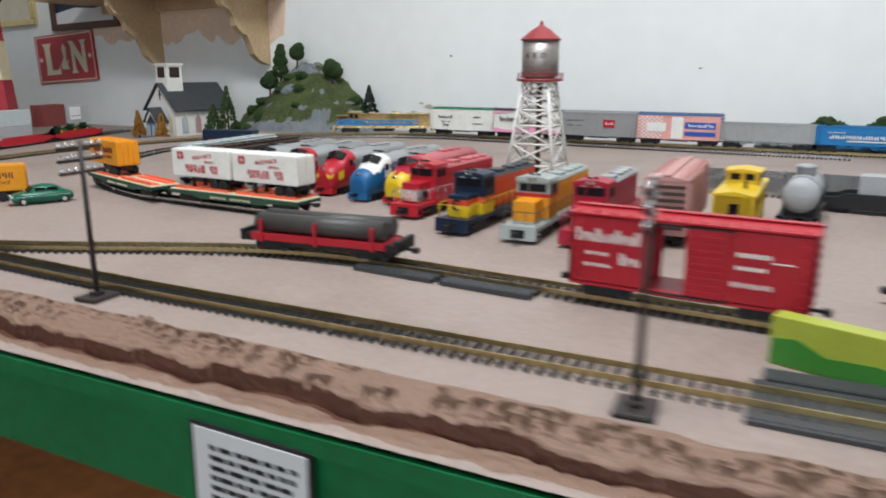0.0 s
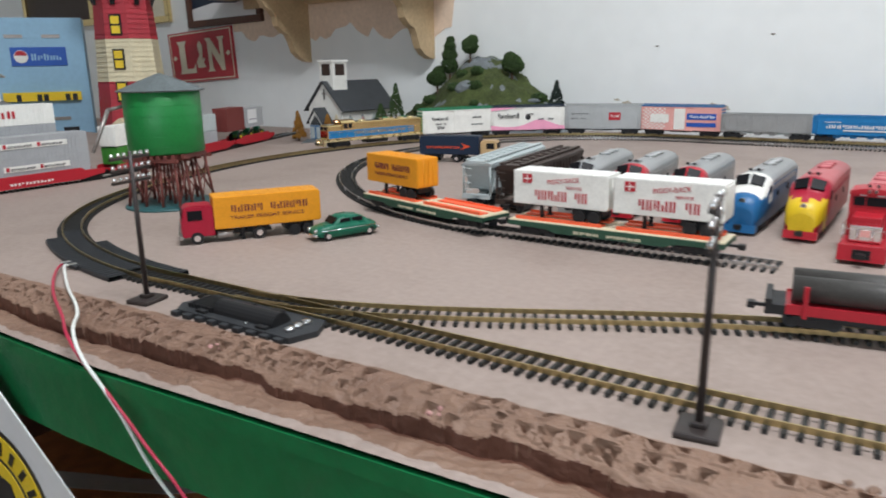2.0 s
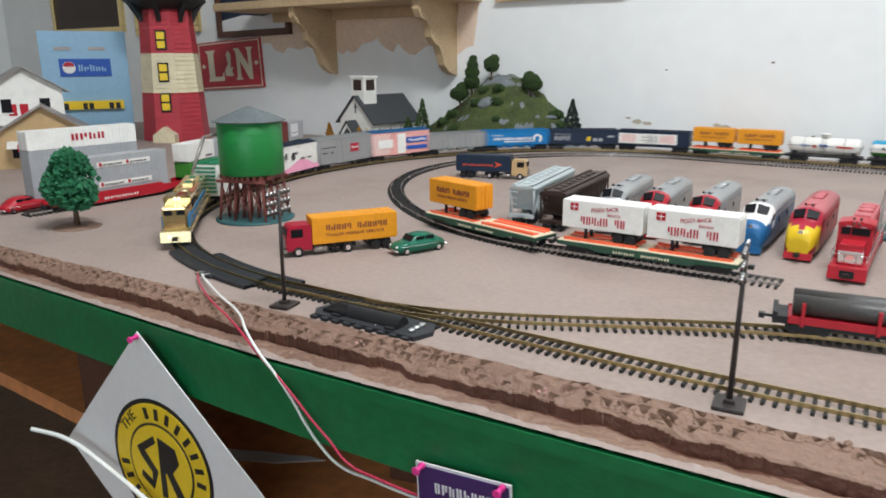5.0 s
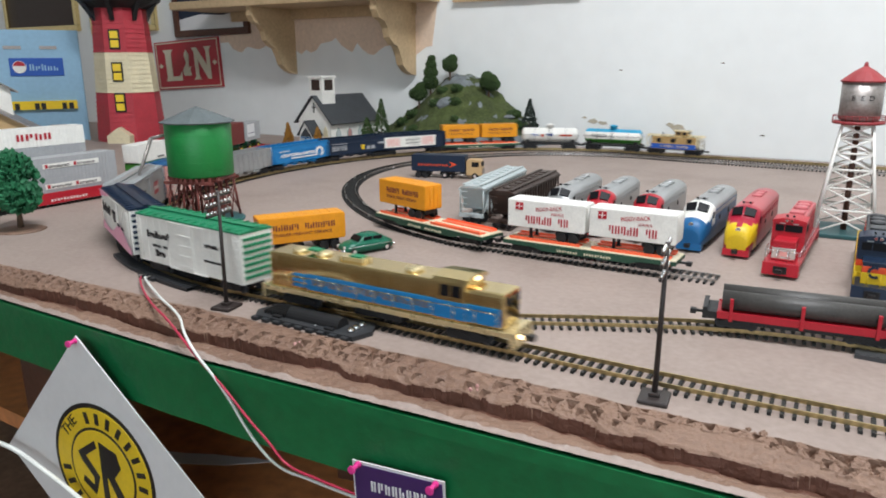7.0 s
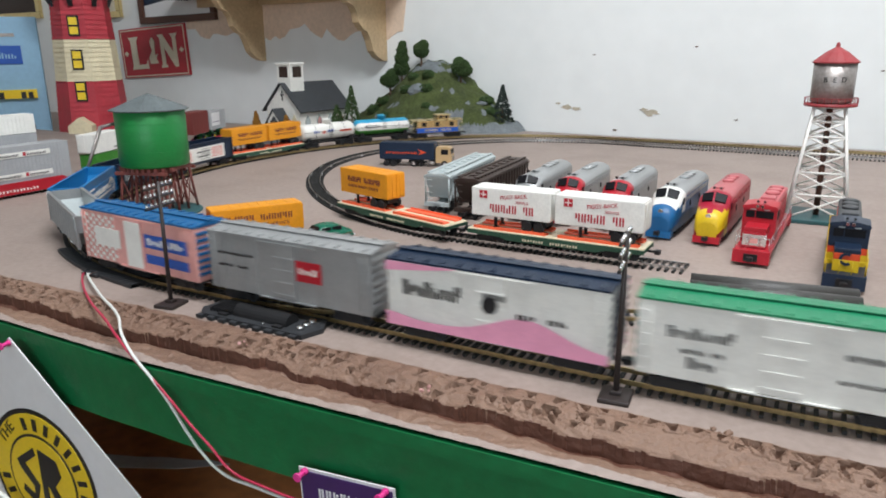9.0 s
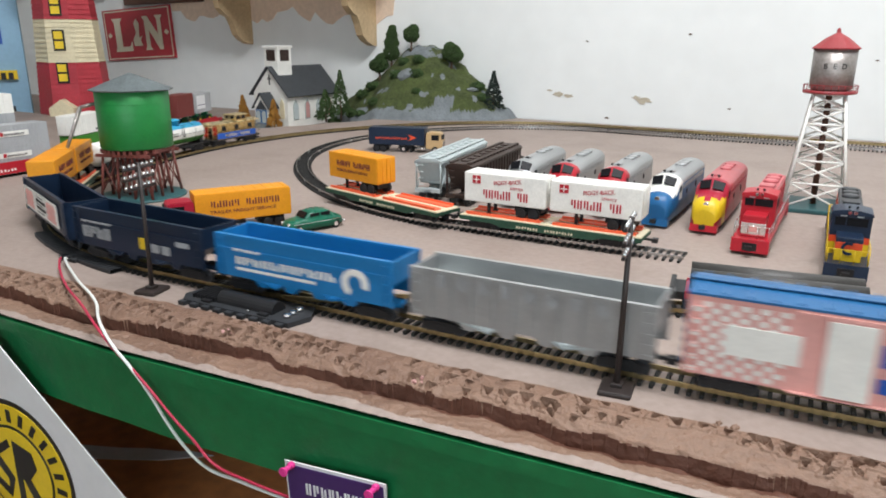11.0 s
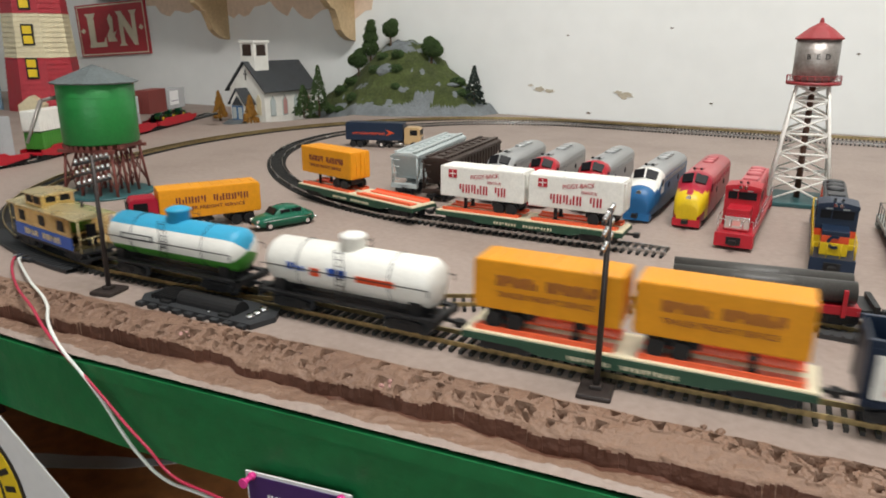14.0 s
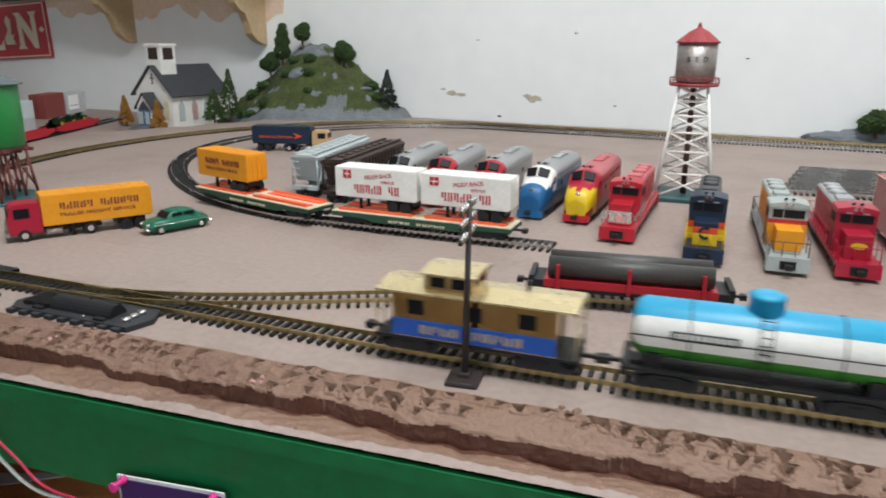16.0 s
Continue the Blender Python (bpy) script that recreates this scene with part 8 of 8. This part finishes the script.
def pin(m, parent=None):
    bm = bmesh.new()
    q = 10
    for (y0, r0), (y1, r1) in zip([(0.0, 0.0022), (-0.0018, 0.0026), (-0.0030, 0.0018), (-0.0075, 0.0018), (-0.0085, 0.0030), ], [(-0.0018, 0.0026), (-0.0030, 0.0018), (-0.0075, 0.0018), (-0.0085, 0.0030), (-0.0098, 0.0030)]):
        rod(bm, (0, y0, 0), (0, y1, 0), r0, r1, seg=q)
    return solid("push_pin", bm, M["pinpink"], "pink plastic push pin", "push pin", group="push pins", m=m)


dia = thing("diamond_sign", "white diamond card with a yellow and black round emblem", "sign", front_pose(-0.455, -0.127, 0.010))
bm = bmesh.new()
extrude(bm, [(-0.014, 0.108), (-0.142, -0.030), (0.012, -0.160), (0.136, -0.02)], "y", -0.0012, 0.0)
part("card", bm, M["paper"], dia)
for r0, r1, mt, nm, y in ((0.0, 0.066, M["ink"], "emblem_edge", -0.0016), (0.0, 0.0615, M["signyellow"], "emblem_ring", -0.0020), (0.0, 0.043, M["ink"], "emblem_line", -0.0024), (0.0, 0.0405, M["signyellow"], "emblem_disc", -0.0028)):
    bm = bmesh.new()
    rod(bm, (0, -0.0010, -0.020), (0, y, -0.020), r1, seg=48)
    part(nm, bm, mt, dia)
words("lettering", "THE", 0.0105, M["ink"], dia, pose(-0.0395, -0.0022, 0.0165, 90, 0, 0) @ pose(0, 0, 0, 0, 0, 46))
for i in range(8):
    a = radians(105 - 15.5 * i)
    bm = bmesh.new()
    box(bm, -0.0024, 0.0024, -0.0004, 0.0002, -0.0055, 0.0055)
    part("letter_bar", bm, M["ink"], dia, "", pose(0.052 * math.cos(a), -0.0022, -0.020 + 0.052 * math.sin(a), 0, 90 - math.degrees(a), 0))
for i in range(6):
    a = radians(190 + 15.5 * i)
    bm = bmesh.new()
    box(bm, -0.0024, 0.0024, -0.0004, 0.0002, -0.0055, 0.0055)
    part("letter_bar", bm, M["ink"], dia, "", pose(0.052 * math.cos(a), -0.0022, -0.020 + 0.052 * math.sin(a), 0, 90 - math.degrees(a), 0))
for o in ([(-0.030, -0.006), (-0.006, 0.010), (-0.004, 0.003), (-0.020, -0.008), (-0.004, -0.026), (-0.012, -0.046), (-0.028, -0.036), (-0.026, -0.030), (-0.013, -0.037), (-0.012, -0.028), (-0.026, -0.014)],
          [(0.000, 0.010), (0.022, 0.004), (0.026, -0.010), (0.016, -0.022), (0.030, -0.044), (0.020, -0.046), (0.008, -0.024), (0.006, -0.024), (0.006, -0.050), (-0.001, -0.050)]):
    bm = bmesh.new()
    extrude(bm, o, "y", -0.0034, -0.0026)
    part("emblem_shape", bm, M["ink"], dia)
pin(front_pose(-0.469, -0.0235, 0.0112) @ pose(0, 0, 0, 0, 0, 10))

pur = thing("purple_sign", "purple card sign with white edge and pale writing", "sign", front_pose(-0.142, -0.080, 0.006, -3))
bm = bmesh.new()
box(bm, -0.036, 0.036, -0.0012, 0, -0.032, 0.026)
part("card", bm, M["paper"], pur)
bm = bmesh.new()
box(bm, -0.0345, 0.0345, -0.0018, -0.0010, -0.032, 0.0240)
part("face", bm, M["purple"], pur)
bm = bmesh.new()
blocks(bm, "22222222", -0.021, 0.024, 0.006, 0.0075, -0.0020, gap=0.35)
part("lettering", bm, M["paper"], pur)
for x, z in ((-0.173, -0.057), (-0.113, -0.0545)):
    pin(front_pose(x, z, 0.0075))
wht = thing("script_plaque", "white plaque with dark script lines on the front board", "plaque", front_pose(0.192, -0.047, 0.004, 1))
bm = bmesh.new()
box(bm, -0.037, 0.037, -0.0012, 0, -0.025, 0.026, bevel=0.0004)
part("edge", bm, M["ink"], wht)
bm = bmesh.new()
box(bm, -0.0345, 0.0345, -0.0018, -0.0006, -0.0225, 0.0235)
part("face", bm, M["paper"], wht)
rng = random.Random(14)
for k in range(7):
    bm = bmesh.new()
    x = -0.024
    while x < 0.026:
        w = rng.uniform(0.003, 0.010)
        box(bm, x, x + w, -0.0022, -0.0016, 0.013 - 0.0055 * k, 0.0155 - 0.0055 * k)
        x += w + rng.uniform(0.001, 0.003)
    part("writing_bar", bm, M["ink"], wht)


def wire(name, label, pts, r, mat_):
    cu = bpy.data.curves.new(name, "CURVE")
    cu.dimensions, cu.bevel_depth, cu.bevel_resolution = "3D", r, 3
    sp = cu.splines.new("BEZIER")
    sp.bezier_points.add(len(pts) - 1)
    for bp_, p in zip(sp.bezier_points, pts):
        bp_.co = p
        bp_.handle_left_type = bp_.handle_right_type = "AUTO"
    cu.materials.append(mat_)
    return tagged(new(name, cu), label, "wire", "feeder wires")


wire("feeder_wire", "white insulated feeder wire hanging over the table edge", [(-0.4985, -0.012, 0.004), (-0.497, -0.0145, 0.005), (-0.431, -0.047, 0.0065), (-0.372, -0.072, 0.0065), (-0.335, -0.0945, 0.004), (-0.318, -0.099, -0.006), (-0.305, -0.098, -0.018), (-0.290, -0.096, -0.036), (-0.276, -0.0945, -0.056), (-0.264, -0.093, -0.070), (-0.247, -0.0915, -0.081), (-0.219, -0.089, -0.084), (-0.15, -0.083, -0.088)], 0.0011, M["wirewhite"])
wire("feeder_wire", "red insulated feeder wire hanging over the table edge", [(-0.505, -0.013, 0.004), (-0.495, -0.021, 0.005), (-0.430, -0.058, 0.006), (-0.376, -0.080, 0.005), (-0.335, -0.097, 0.002), (-0.318, -0.0985, -0.009), (-0.303, -0.0975, -0.020), (-0.287, -0.096, -0.034), (-0.271, -0.0945, -0.049), (-0.255, -0.093, -0.062), (-0.239, -0.0915, -0.076), (-0.212, -0.089, -0.081), (-0.15, -0.083, -0.085)], 0.0010, M["wirered"])
wire("extension_cord", "white cord hanging below the front board", [(-0.62, -0.14, -0.145), (-0.575, -0.13, -0.146), (-0.52, -0.125, -0.158), (-0.45, -0.12, -0.18)], 0.0022, M["wirewhite"])

term = thing("track_terminal", "black plastic track terminal with metal clips", "terminal", pose(-0.503, -0.0035, 0.0, 0, 0, -4))
bm = bmesh.new()
box(bm, -0.013, 0.013, -0.006, 0.006, 0.0006, 0.0036, bevel=0.0006)
part("block", bm, M["charcoal"], term)
for x in (-0.006, 0.005):
    bm = bmesh.new()
    box(bm, x - 0.0022, x + 0.0022, -0.0085, -0.001, 0.0034, 0.0046, bevel=0.0004)
    part("clip", bm, M["chrome"], term)

# under the table
under = slab("lower_shelf", -1.6, 0.9, -0.045, 0.68, -0.215, -0.195, M["underboard"], "orange brown board below the table", kind="structure")
bk = slab("under_panel", -1.6, 0.9, 0.70, 0.72, -0.9, -0.03, M["darkwood"], "dark brown panel below the table", kind="structure")
lg = slab("table_leg", -0.70, -0.63, -0.046, 0.02, -0.194, -0.0725, M["darkwood"], "dark brown wooden table leg", kind="")
tagged(lg, "dark brown wooden block under the front board", "table leg")
# a sunlit patch on the board, put in as a thin white sheet
strip = thing("paper_strip", "white strip standing in for a sunlit patch on the lower board", "paper", pose(-0.455, 0.008, -0.1948, 0, 0, 26))
bm = bmesh.new()
extrude(bm, [(-0.115, -0.010), (-0.06, -0.0095), (-0.02, -0.009), (0.02, -0.0075), (0.068, 0.004), (0.045, 0.0095), (0.03, 0.0085), (0.0, 0.0115), (-0.03, 0.0105), (-0.06, 0.0125), (-0.115, 0.013)], "z", 0.0, 0.0008)
part("sheet", bm, M["paper"], strip)
for x0, x1, y0, y1, a in ((-0.34, -0.10, 0.08, 0.22, 14), (-0.62, -0.42, 0.12, 0.24, -8)):
    b_ = thing("loose_plank", "dark brown plank stored below the table", "plank", pose((x0 + x1) / 2, (y0 + y1) / 2, -0.1945, 0, 0, a))
    bm = bmesh.new()
    box(bm, (x0 - x1) / 2, (x1 - x0) / 2, (y0 - y1) / 2, (y1 - y0) / 2, 0, 0.018, bevel=0.002)
    part("board", bm, M["darkwood"], b_)

# crumbs of plaster by the track and pale chips on the bank
for x, y, n_, mt, lab in ((0.063, -0.013, 9, "clay", "small crumbs of brown plaster on the table edge"), (-0.249, -0.056, 3, "rose", "pale chips stuck on the plaster bank"), (-0.104, -0.052, 3, "rose", "pale chips stuck on the plaster bank")):
    rng = random.Random(int(x * 1000))
    t = thing("plaster_crumbs", lab, "crumbs", pose(x, y, 0.0))
    for k in range(n_):
        bm = bmesh.new()
        bmesh.ops.create_icosphere(bm, subdivisions=1, radius=rng.uniform(0.0008, 0.0022) * (1.0 if mt == "clay" else 0.7))
        for v in bm.verts:
            v.co *= rng.uniform(0.7, 1.25)
        part("crumb", bm, M[mt], t, "", pose(rng.uniform(-0.007, 0.007), rng.uniform(-0.004, 0.004), 0.001 if mt == "clay" else 0.0035, 20, 30, rng.uniform(0, 180)))
motions()
